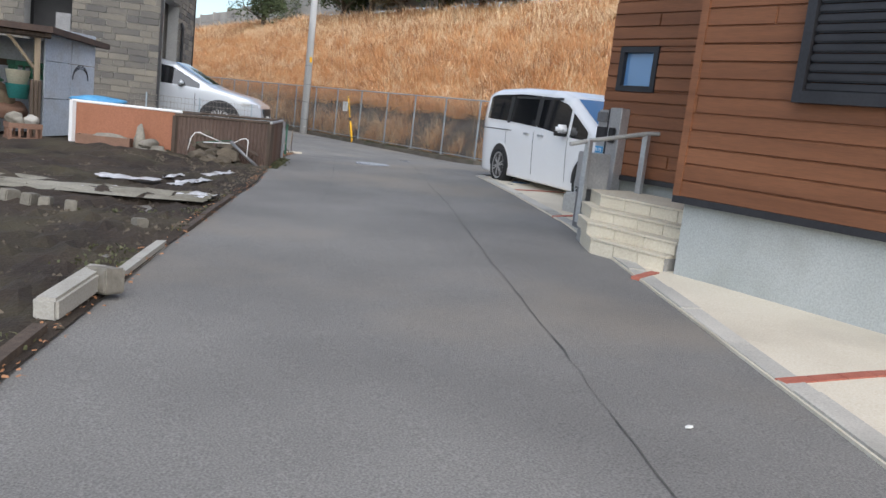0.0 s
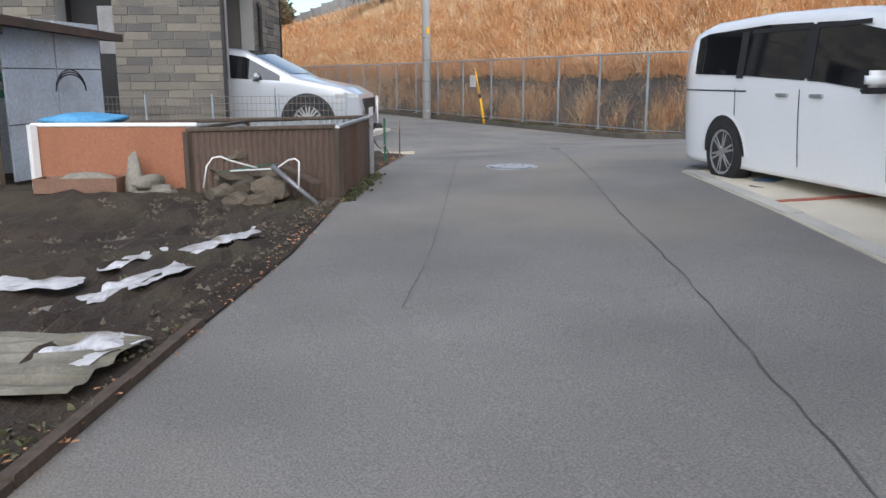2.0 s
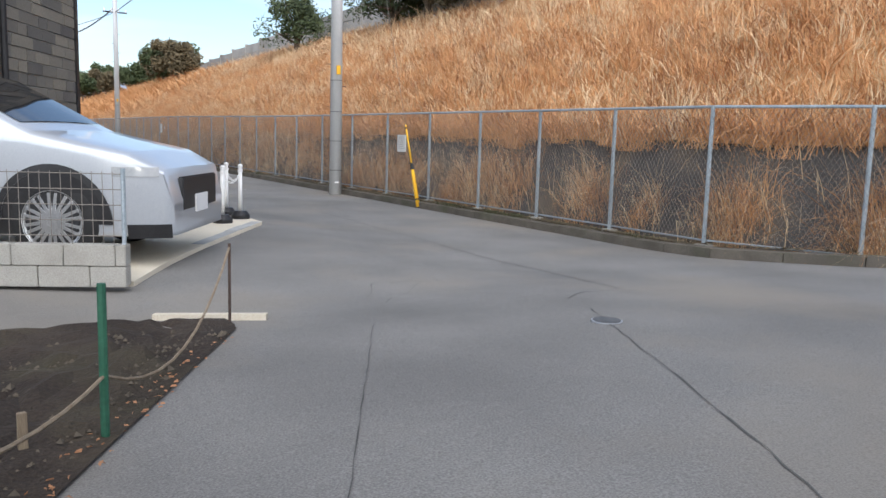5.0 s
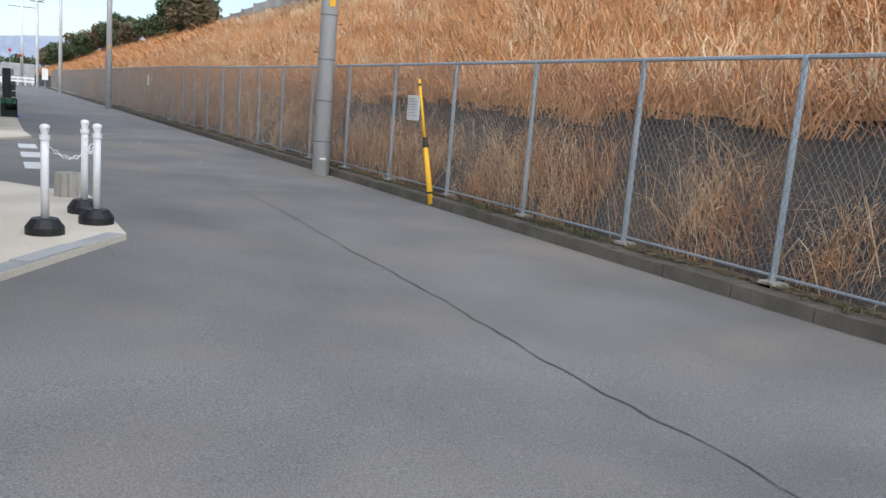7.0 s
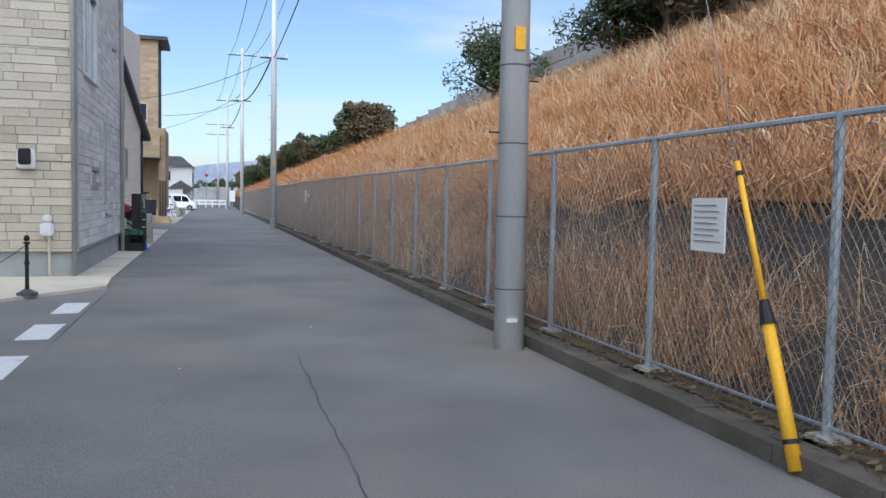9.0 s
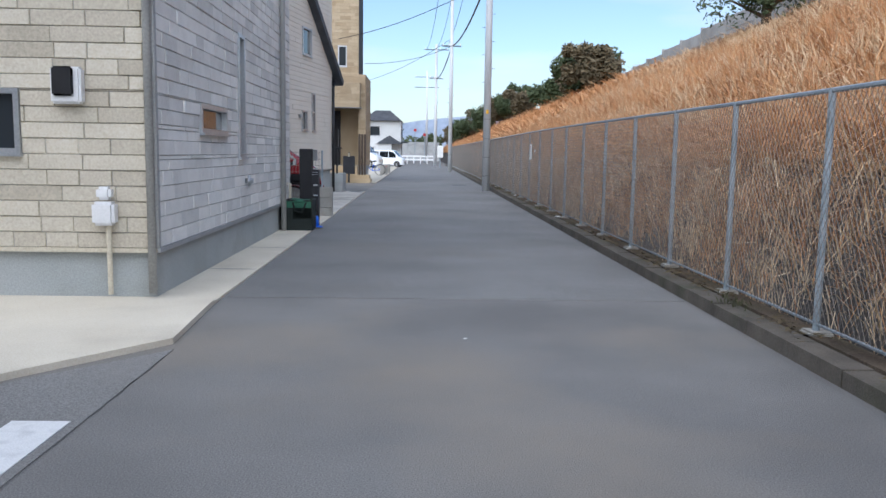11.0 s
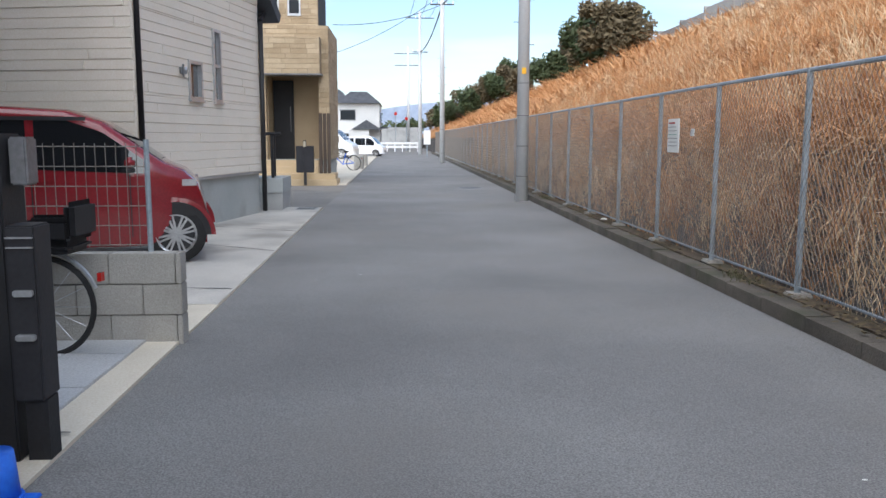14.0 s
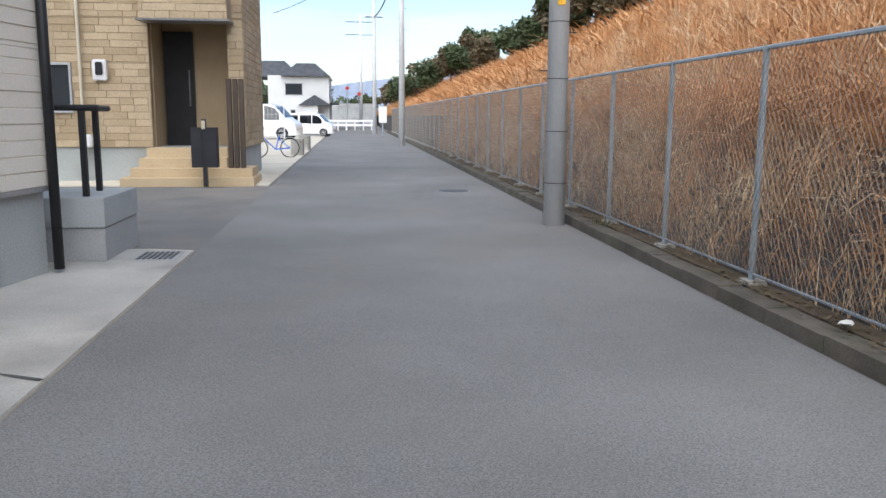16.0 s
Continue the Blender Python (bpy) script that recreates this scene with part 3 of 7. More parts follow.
blades("dry_grass", grass_roots(16000, 0.8, 8.0, 4, 0, far1, 1.2), 0.6, 0.035, LEAN, M["grass_a"], 4, "far dry grass along the embankment")
blades("dry_grass", grass_roots(9000, 6.6, 10.2, 5, 20, None, 1.0), 0.5, 0.014, (-0.3, 0, 0), M["grass_b"], 5, "tall pale grass on the crest")
blades("dry_grass", grass_roots(12000, 0.72, 1.0, 6, near0, None, 1.0), 0.36, 0.006, (-0.75, -0.1, -0.55), M["grass_a"], 6, "dry grass hanging over the concrete foot")


def tangle(clumps, per, width, material, seed, label):
    """Clumps of thin dry stalks that rise, fan out, arch over and cross each other; clumps are x, y, z, size."""
    rnd = np.random.default_rng(seed)
    C = np.repeat(np.array(clumps, float), per, axis=0)
    n = len(C)
    size = C[:, 3] * rnd.uniform(0.45, 1.25, n)
    ang = rnd.uniform(0, 2 * np.pi, n)
    out = np.abs(rnd.normal(0, 0.55, n)) + 0.08
    flat = np.stack([np.cos(ang), np.sin(ang), np.zeros(n)], 1)
    root = C[:, :3] + np.stack([rnd.normal(0, 0.22, n), rnd.normal(0, 0.3, n), np.zeros(n)], 1) * C[:, 3:4]
    root[:, 2] += 1.35 * (root[:, 0] - C[:, 0]) - 0.06
    side = np.stack([-np.sin(ang + 0.9), np.cos(ang + 0.9), rnd.normal(0, 0.35, n)], 1) * (width * rnd.uniform(0.5, 1.4, n))[:, None]
    droop = rnd.uniform(0.1, 1.15, n)
    bend = rnd.normal(0, 0.34, (n, 3))
    V = np.empty((n, 8, 3))
    for k, t in enumerate((0.0, 0.35, 0.7, 1.0)):
        p = root + flat * (out * size * t * (0.6 + 0.5 * t))[:, None] + bend * (size * t * t * 0.5)[:, None]
        p[:, 2] += size * (t - droop * t ** 2.6)
        p[:, 0] = np.where(p[:, 1] > 14.2, np.maximum(p[:, 0], 12.12 + 0.1 * rnd.random(n)), p[:, 0])
        w = side * (1 - 0.7 * t)
        V[:, 2 * k], V[:, 2 * k + 1] = p - w, p + w
    base = np.arange(n)[:, None] * 8
    F = np.concatenate([base + np.array([[a, a + 1, a + 3, a + 2]]) for a in (0, 2, 4)])
    return tagged(new("dry_weeds", raw("dry_weeds", V.reshape(-1, 3).tolist(), F.tolist(), material)), label, "dry weeds", kind="stuff")


def tufts(centres, per, height, spread, width, material, seed, label):
    """Round tufts of stalks that fan out from each centre."""
    rnd = random.Random(seed)
    verts, faces = [], []
    for x, y, z, h in centres:
        for k in range(per):
            a, e = rnd.uniform(0, 6.283), abs(rnd.gauss(0, spread))
            d = Vector((math.cos(a) * e, math.sin(a) * e, 1)).normalized()
            r = Vector((x + rnd.gauss(0, 0.1), y + rnd.gauss(0, 0.13), z))
            l = h * height * rnd.uniform(0.5, 1.25)
            p1 = r + d * l * 0.55
            d2 = (d + Vector((rnd.gauss(0, 0.25), rnd.gauss(0, 0.25), -0.25 - 0.5 * e))).normalized()
            p2 = p1 + d2 * l * 0.45
            s = Vector((-math.sin(a + 1.2), math.cos(a + 1.2), 0)) * width
            o = len(verts)
            verts += [tuple(r - s), tuple(r + s), tuple(p1 + s), tuple(p1 - s), tuple(p2)]
            faces += [(o, o + 1, o + 2, o + 3), (o + 3, o + 2, o + 4)]
    return tagged(new("dry_weeds", raw("dry_weeds", verts, faces, material)), label, "dry weeds", kind="stuff")


def tuft_centres(count, y0, y1, o0, o1, seed):
    rnd = random.Random(seed)
    ids = [i for i, p in enumerate(LINE) if y0 <= p[1] <= y1]
    out = []
    for k in range(count):
        i = rnd.choice(ids)
        p = bank_at(i, rnd.uniform(o0, o1))
        a = Vector((*LINE[min(i + 1, len(LINE) - 1)], 0)) - Vector((*LINE[i], 0))
        p += a * rnd.random()
        out.append((p.x, p.y, p.z - 0.03, rnd.uniform(0.6, 1.2)))
    return out


FOOT = ((22.9, 0.6), (22.1, 0.65), (21.3, 0.6), (20.6, 0.5), (19.5, 0.5), (18.85, 0.72), (18.1, 0.66), (16.5, 0.62), (15.5, 0.35), (14.5, 0.55), (13.7, 0.6), (12.8, 0.6), (11.9, 0.5), (10.8, 0.6), (9.4, 0.6))


def foot_clumps(seed, shift=0.0):
    """Single bushes of dry stalks on the dark foot, where the road bends."""
    rnd = random.Random(seed)
    out = []
    for y, h in FOOT:
        i = min(range(len(LINE)), key=lambda k: abs(LINE[k][1] - y))
        p = bank_at(i, rnd.uniform(0.2, 0.4))
        out.append((p.x, y + shift + rnd.uniform(-0.08, 0.08) if y > 14 else p.y + rnd.uniform(-0.2, 0.2), p.z - 0.05, h))
    return out


def low_clumps(count, seed):
    """Low arching clumps over the foot of the slope along the street."""
    return [(x, y, z, 0.56 * h) for x, y, z, h in tuft_centres(count, 25, 62, 0.22, 1.15, seed)]


tangle(foot_clumps(1), 420, 0.0026, M["grass_a"], 41, "orange dry bushes on the dark slope foot")
tangle(foot_clumps(2, 0.1), 330, 0.0022, M["grass_b"], 42, "pale dry stalks on the dark slope foot")
tangle(foot_clumps(3, -0.1), 260, 0.0024, M["grass_c"], 43, "russet dry stalks on the dark slope foot")
tangle(low_clumps(420, 44), 75, 0.0034, M["grass_a"], 44, "tangled dry orange weeds behind the fence")
tangle(low_clumps(420, 45), 70, 0.0036, M["grass_b"], 45, "tangled pale straw behind the fence")
tangle(low_clumps(380, 46), 70, 0.0026, M["grass_c"], 46, "tangled russet stalks behind the fence")
tangle(tuft_centres(60, 9, 40, 0.15, 0.6, 47), 14, 0.003, M["grass_b"], 47, "long bare pale stalks behind the fence")
tufts(tuft_centres(900, 5, 62, 0.8, 6.0, 15), 70, 0.5, 0.75, 0.006, M["grass_a"], 5, "drooping orange grass tufts on the embankment")
tufts(tuft_centres(600, 5, 62, 0.8, 8.0, 16), 50, 0.5, 0.75, 0.0055, M["grass_b"], 6, "pale drooping grass tufts on the embankment")
tufts(tuft_centres(240, 8, 60, 0.72, 0.95, 17), 70, 0.45, 0.9, 0.004, M["grass_a"], 7, "grass hanging over the concrete foot")


# ---- chain-link fence ----
def fence():
    ys = [14.46, 15.76, 17.06, 18.36, 19.72, 21.1, 22.48, 23.86, 25.24] + [25.24 + 1.3125 * k for k in range(1, 9)]
    ys += [35.74 + 1.385 * k for k in range(1, 38)]
    posts = FENCE[:0:-1] + [(12.08, y) for y in ys]
    holder = thing("chain_link_fence", "galvanised chain-link fence with grey posts on a low kerb", "fence")
    wires = thing("fence_mesh", "grey diamond wire mesh of the fence", "fence mesh")
    H = 1.47
    cross = 0.048
    for k, (x, y) in enumerate(posts):
        h = H - 0.07 * (1 - smooth01(24, 38, y))
        z = 0.05
        bm = tubes(((x, y, z), (x, y, h), 0.02, 0.02), n=8)
        part("post", bm, M["galv"], holder)
        bm = boxes(((x - 0.06, y - 0.07, 0.02), (x + 0.07, y + 0.07, 0.115)), bevel=0.01)
        part("footing", bm, M["block"], holder)
        if k + 1 == len(posts):
            break
        a, b = Vector((x, y, 0)), Vector((*posts[k + 1], 0))
        h2 = H - 0.07 * (1 - smooth01(24, 38, b.y))
        part("top_rail", tubes(((a.x, a.y, h - 0.012), (b.x, b.y, h2 - 0.012), 0.014, 0.014), n=6), M["galv"], holder)
        part("bottom_rail", tubes(((a.x, a.y, 0.15), (b.x, b.y, 0.15), 0.009, 0.009), n=6), M["galv"], holder)
        # two families of slanting wires
        L = (b - a).length
        d = (b - a) / L
        side = Vector((d.y, -d.x, 0))
        verts, faces = [], []
        hh = h - 0.02 - 0.16
        r = 0.0016 if a.y < 52 else 0.0022
        step = cross if a.y < 52 else cross * 2
        span = hh * 0.62
        for fam in (1, -1):
            s = -span
            while s < L:
                lo, hi_ = (s, s + span) if fam > 0 else (s + span, s)
                t0, t1 = 0.0, 1.0
                for edge, sign in ((0.0, 1), (L, -1)):
                    if hi_ != lo:
                        t = (edge - lo) / (hi_ - lo)
                        if sign * (lo - edge) < 0:
                            t0 = max(t0, t)
                        if sign * (hi_ - edge) < 0:
                            t1 = min(t1, t)
                if t1 - t0 > 0.02:
                    p = a + d * (lo + (hi_ - lo) * t0) + Vector((0, 0, 0.16 + hh * t0)) - side * 0.022
                    q = a + d * (lo + (hi_ - lo) * t1) + Vector((0, 0, 0.16 + hh * t1)) - side * 0.022
                    ax = (q - p).normalized()
                    e1 = ax.cross(side).normalized() * r
                    e2 = side * r
                    o = len(verts)
                    for c in (p, q):
                        verts += [tuple(c + e1), tuple(c - e1 * 0.5 + e2), tuple(c - e1 * 0.5 - e2)]
                    faces += [(o, o + 1, o + 4, o + 3), (o + 1, o + 2, o + 5, o + 4), (o + 2, o, o + 3, o + 5)]
                s += step
        tagged(part("wire_panel", raw("wire_panel", verts, faces, M["wire"]), M["wire"], wires), kind="stuff")


fence()


def ledge():
    """Dead leaves, clods and a few green weeds on the ledge between kerb and fence."""
    rnd = random.Random(61)
    verts, faces = [], []
    for k in range(9000):
        y = 12.6 + 50 * rnd.random() ** 1.3
        off = 0.0 if y > 14.3 else (14.3 - y) * 0.42
        x = 12.09 + off - abs(rnd.gauss(0, 0.1))
        if noise.noise(Vector((x * 2, y * 0.9, 9))) < -0.15 or x < 11.87 + off:
            continue
        a, t, l = rnd.uniform(0, 6.28), rnd.uniform(-0.5, 0.5), rnd.uniform(0.008, 0.03)
        d, e = Vector((math.cos(a), math.sin(a), t * 0.5)) * l, Vector((-math.sin(a), math.cos(a), t)) * l * rnd.uniform(0.15, 0.5)
        c = Vector((x, y, G(x, y) + 0.103 + rnd.uniform(0, 0.012)))
        o = len(verts)
        verts += [tuple(c - d), tuple(c + e), tuple(c + d), tuple(c - e)]
        faces.append((o, o + 1, o + 2, o + 3))
    tagged(new("fallen_leaves", raw("fallen_leaves", verts, faces, M["leaf_dry"])), "dead brown leaves on the kerb below the fence", "leaves", kind="stuff")
    roots = []
    for y0, n in ((17.4, 160), (18.9, 220), (17.9, 120), (22.9, 90), (27.5, 60), (36.4, 70), (44.0, 90), (15.2, 60)):
        for k in range(n):
            roots.append((11.99 + rnd.gauss(0, 0.04), y0 + rnd.gauss(0, 0.14), 0.09))
    blades("weeds", roots, 0.05, 0.004, (0, 0, 0), M["weed"], 62, "small green weeds on the kerb below the fence", "weeds")


ledge()


# ---- poles and wires ----
def utility_pole(x, y, h, r, steps=True, label="round grey concrete utility pole with step bolts", arms=(), clad=False):
    ob = thing("utility_pole", label, "utility pole", "utility poles", at=pose(x, y, 0))
    part("shaft", tubes(((0, 0, -0.05), (0, 0, h), r, r * 0.72), n=20), M["pole"], ob, smooth=True)
    if steps:
        for k in range(10):
            z = 1.5 + 0.36 * k
            s = 1 if k % 2 else -1
            part("step_bolt", tubes(((s * r * 0.8, 0, z), (s * (r + 0.07), 0, z), 0.006, 0.006), n=6), M["dark_metal"], ob)
    for z in (0.42, 0.92, 1.42, 1.95):
        part("band", tubes(((0, 0, z), (0, 0, z + 0.008), r * 1.04 - z * 0.003, r * 1.04 - z * 0.003), n=20), M["iron_dark"], ob)
    for z, w, ang in arms:
        c = math.cos(ang)
        s = math.sin(ang)
        part("crossarm", tubes(((-w * c, -w * s, z), (w * c, w * s, z), 0.03, 0.03), n=6), M["dark_metal"], ob)
        for e in (-0.9, -0.3, 0.3, 0.9):
            part("insulator", tubes(((e * w * c, e * w * s, z), (e * w * c, e * w * s, z + 0.16), 0.03, 0.02), n=8), M["white_plastic"], ob)
    return ob


pole_a = utility_pole(11.72, 22.37, 8.5, 0.107, label="thick grey concrete pole standing at the kerb")
bmx = boxes(((-0.04, -0.115, 2.05), (0.03, -0.095, 2.2)))
part("number_plate", bmx, M["yellow"], pole_a, "small yellow number plate")
part("number_plate", boxes(((-0.06, -0.11, 0.2), (0.02, -0.098, 0.225))), M["white_plastic"], pole_a, "worn white sticker near the ground")
pole_b = utility_pole(11.70, 44.6, 9.6, 0.105, label="grey concrete pole with transformer and crossarms", arms=((8.1, 0.8, 0.0), (8.5, 0.8, 0.0), (5.6, 0.45, 0.0)))
part("transformer", tubes(((-0.35, 0, 8.2), (-0.35, 0, 8.9), 0.22, 0.22), n=16), M["dark_metal"], pole_b)
part("number_plate", boxes(((-0.04, -0.112, 2.1), (0.03, -0.094, 2.2))), M["yellow"], pole_b, "small yellow number plate")
utility_pole(11.45, 66.0, 9.6, 0.11, arms=((9.2, 0.8, 0.0), (6.6, 0.5, 0.0)))
utility_pole(10.95, 84.0, 9.0, 0.12, arms=((8.6, 0.9, 0.0), (6.5, 0.5, 0.0)))
utility_pole(10.4, 104.0, 9.0, 0.12, arms=((8.4, 1.2, 0.0), (7.4, 1.2, 0.0)))


def wire(a, b, sag, r, label="thin black overhead wire"):
    a, b = Vector(a), Vector(b)
    pts = [a.lerp(b, t / 12) - Vector((0, 0, sag * 4 * (t / 12) * (1 - t / 12))) for t in range(13)]
    bm = bent(pts, r, 5)
    tagged(part("overhead_wire", bm, M["black"]), label, "overhead wire", "overhead wires")


for dx, z in ((-0.7, 8.25), (0.0, 8.25), (0.6, 8.25)):
    wire((11.7 + dx, 44.6, z), (11.45 + dx, 66.0, z + 1.0), 0.5, 0.012)
    wire((11.45 + dx, 66.0, z + 1.0), (10.95 + dx, 84.0, z + 0.4), 0.5, 0.014)
    wire((11.7 + dx, 44.6, z), (-8, 43.5 + dx * 2, z - 0.2 + dx * 0.2), 0.4, 0.012)
wire((11.7, 44.6, 5.6), (11.75, 22.37, 6.6), 0.25, 0.016)
wire((11.7, 44.6, 5.8), (11.45, 66.0, 6.6), 0.4, 0.03, "thick black telephone cable")
wire((11.45, 66.0, 6.6), (10.95, 84.0, 6.5), 0.4, 0.03, "thick black telephone cable")
wire((11.7, 44.6, 5.6), (7.4, 47.5, 4.4), 0.2, 0.01)
wire((11.45, 66.0, 6.6), (7.2, 62.0, 5.2), 0.25, 0.012)
wire((11.45, 66.0, 7.0), (6.5, 72.0, 5.2), 0.25, 0.012)
wire((11.72, 22.37, 6.7), (-6, 26.5, 7.2), 0.3, 0.012)
wire((11.72, 22.37, 5.9), (2, 27.0, 5.6), 0.25, 0.012)

# yellow guard over the stay of the first pole
guard = thing("stay_guard", "bright yellow plastic guard on a slanting stay wire", "stay guard")
ga, gb = Vector((11.86, 19.62, 0.02)), Vector((11.84, 20.03, 1.21))
gm = ga.lerp(gb, 0.48)
part("lower_tube", tubes((ga, gm, 0.03, 0.024), n=12), M["yellow"], guard, smooth=True)
part("upper_tube", tubes((ga.lerp(gb, 0.52), gb, 0.014, 0.012), n=12), M["yellow"], guard, smooth=True)
part("joint", tubes((ga.lerp(gb, 0.45), ga.lerp(gb, 0.53), 0.032, 0.018), n=12), M["black"], guard, "black rubber joint")
part("band", tubes((ga.lerp(gb, 0.08), ga.lerp(gb, 0.095), 0.032, 0.032), n=12), M["black"], guard)
part("band", tubes((ga.lerp(gb, 0.95), ga.lerp(gb, 0.965), 0.015, 0.015), n=12), M["black"], guard)
part("stay_wire", tubes((gb, gb + (gb - ga).normalized() * 4.2, 0.0025, 0.0025), n=6), M["wire"], guard)


def notice(y, z0, z1, w, lines, x=12.03, label="white notice board wired to the fence", band=None):
    ob = thing("notice_board", label, "notice")
    part("board", boxes(((x - 0.006, y - w / 2, z0), (x + 0.002, y + w / 2, z1)), bevel=0.002), M["paper"], ob)
    rnd = random.Random(int(y * 10))
    h = (z1 - z0) / (lines + 2)
    for k in range(lines):
        zz = z1 - h * (k + 1.3)
        l0, l1 = -w * 0.4, w * rnd.uniform(0.15, 0.4)
        part("text_bar", boxes(((x - 0.011, y - l1, zz), (x - 0.008, y - l0, zz + h * (0.34 if band and k == 0 else 0.16)))), M["lamp_red"] if band and k == 0 else M["ink_green"] if band and k == band else M["ink"], ob)


notice(20.5, 0.80, 1.06, 0.28, 7)
notice(37.98, 0.93, 1.22, 0.29, 7, band=3)
notice(37.6, 1.07, 1.13, 0.08, 2, x=12.06, label="small white card on the fence")


# ---- walls clad in pieces ----
def clad(name, o, u, w, h, tile_w, tile_h, material, parent, holes=(), gap=0.004, depth=0.012, seed=0, stagger=True, singles=0, rows_pattern=None, z_first=True):
    """Cover the rectangle from o along u (unit vector, w metres) and up h metres with separate flat pieces, leaving the holes (u0, u1, z0, z1) free.
    The first singles pieces are objects of their own, the rest is one joined mesh."""
    rnd = random.Random(seed)
    o, u = Vector(o), Vector(u)
    nrm = u.cross(Vector((0, 0, 1)))
    verts, faces, made = [], [], 0
    cuts = sorted({0.0, h, *[z for hl in holes for z in hl[2:] if 0 < z < h]})
    z, row, zs = 0.0, 0, []
    while z < h - 1e-4:
        zt = min(h, (row + 1) * tile_h)
        nxt = min([c for c in cuts if z + 0.004 < c < zt - 0.004] + [zt])
        zs.append((z, nxt, row))
        z = nxt
        if nxt == zt:
            row += 1

    def piece(a, b, z0, z1):
        nonlocal made
        d = depth * rnd.uniform(0.55, 1.3)
        g = gap / 2
        pts = [(a + g, z0 + g, 0), (b - g, z0 + g, 0), (b - g, z1 - g, 0), (a + g, z1 - g, 0)]
        c = min(0.004, (b - a) / 5, (z1 - z0) / 5)
        top = [(a + g + c, z0 + g + c, d), (b - g - c, z0 + g + c, d), (b - g - c, z1 - g - c, d), (a + g + c, z1 - g - c, d)]
        P = [tuple(o + u * p + Vector((0, 0, q)) + nrm * r) for p, q, r in pts + top]
        Fc = [(4, 5, 6, 7), (0, 1, 5, 4), (1, 2, 6, 5), (2, 3, 7, 6), (3, 0, 4, 7)]
        if made < singles and b - a > tile_w * 0.5:
            part(name, raw(name, P, Fc, material), material, parent)
            made += 1
        else:
            k = len(verts)
            verts.extend(P)
            faces.extend([tuple(k + i for i in f) for f in Fc])

    for z0, z1, row in zs:
        off = (rnd.uniform(0, tile_w) if stagger else 0)
        xs = [0.0]
        x = tile_w - off
        while x < w:
            if x > 0.03:
                xs.append(x)
            x += tile_w * (rnd.choice((0.6, 1.0, 1.0, 1.35)) if stagger == 2 else 1)
        xs.append(w)
        for a, b in zip(xs, xs[1:]):
            spans = [(a, b)]
            for h0, h1, hz0, hz1 in holes:
                if z0 < hz1 - 0.003 and z1 > hz0 + 0.003:
                    spans = [s for p, q in spans for s in ((p, min(q, h0)), (max(p, h1), q)) if s[1] - s[0] > 0.015]
            for p, q in spans:
                piece(p, q, z0, z1)
    if verts:
        ob = part(name, raw(name, verts, faces, material), material, parent)
        tagged(ob, kind="stuff")


def wall_with_holes(o, u, w, h, thick, holes):
    """A thick wall face with real openings: boxes between the holes."""
    o, u = Vector(o), Vector(u)
    inn = -u.cross(Vector((0, 0, 1)))
    bm = bmesh.new()
    us = sorted({0, w, *[c for hl in holes for c in hl[:2]]})
    zs = sorted({0, h, *[c for hl in holes for c in hl[2:]]})
    for a, b in zip(us, us[1:]):
        for c, d in zip(zs, zs[1:]):
            mu, mz = (a + b) / 2, (c + d) / 2
            if any(h0 < mu < h1 and z0 < mz < z1 for h0, h1, z0, z1 in holes):
                continue
            P = [o + u * p + inn * t + Vector((0, 0, q)) for t in (0, thick) for p, q in ((a, c), (b, c), (b, d), (a, d))]
            v = [bm.verts.new(p) for p in P]
            for f in ((0, 1, 2, 3), (7, 6, 5, 4), (0, 4, 5, 1), (1, 5, 6, 2), (2, 6, 7, 3), (3, 7, 4, 0)):
                bm.faces.new([v[i] for i in f])
    bmesh.ops.remove_doubles(bm, verts=bm.verts, dist=0.0005)
    return bm


def window(parent, o, u, hole, frame_mat, glass="glass", split=None, fw=0.035, proud=0.02, sill=True):
    """A framed window set in a hole of the wall that starts at o."""
    o, u = Vector(o), Vector(u)
    nrm = u.cross(Vector((0, 0, 1)))
    a, b, c, d = hole
    m = Matrix.Translation(o) @ Matrix(((u.x, nrm.x, 0, 0), (u.y, nrm.y, 0, 0), (0, 0, 1, 0), (0, 0, 0, 1)))
    win = new("window")
    win.parent = parent
    win.matrix_local = Matrix.Identity(4)
    items = [((a, -0.05, c), (b, proud, c + fw)), ((a, -0.05, d - fw), (b, proud, d)), ((a, -0.05, c + fw), (a + fw, proud, d - fw)), ((b - fw, -0.05, c + fw), (b, proud, d - fw))]
    bm = bmesh.new()
    for lo, hi in items:
        box(bm, lo, hi, 0.0, m)
    if split == "v":
        box(bm, ((a + b) / 2 - fw / 2, -0.04, c + fw), ((a + b) / 2 + fw / 2, proud * 0.6, d - fw), 0, m)
    if split == "h":
        box(bm, (a + fw, -0.04, (c + d) / 2 - fw / 2), (b - fw, proud * 0.6, (c + d) / 2 + fw / 2), 0, m)
    part("window_frame", bm, M[frame_mat], win)
    part("pane", boxes(((a + fw, -0.03, c + fw), (b - fw, -0.02, d - fw)), m=m), M[glass], win)
    if sill:
        part("window_sill", boxes(((a - 0.01, 0.0, c - 0.02), (b + 0.01, proud + 0.02, c)), m=m), M[frame_mat], win)


# ---- houses ----
EX, EY, WX, WY = Vector((1, 0, 0)), Vector((0, 1, 0)), Vector((-1, 0, 0)), Vector((0, -1, 0))


def core(parent, lo, hi, material="mortar", name="wall_core"):
    return part(name, boxes((lo, hi)), M[material], parent)


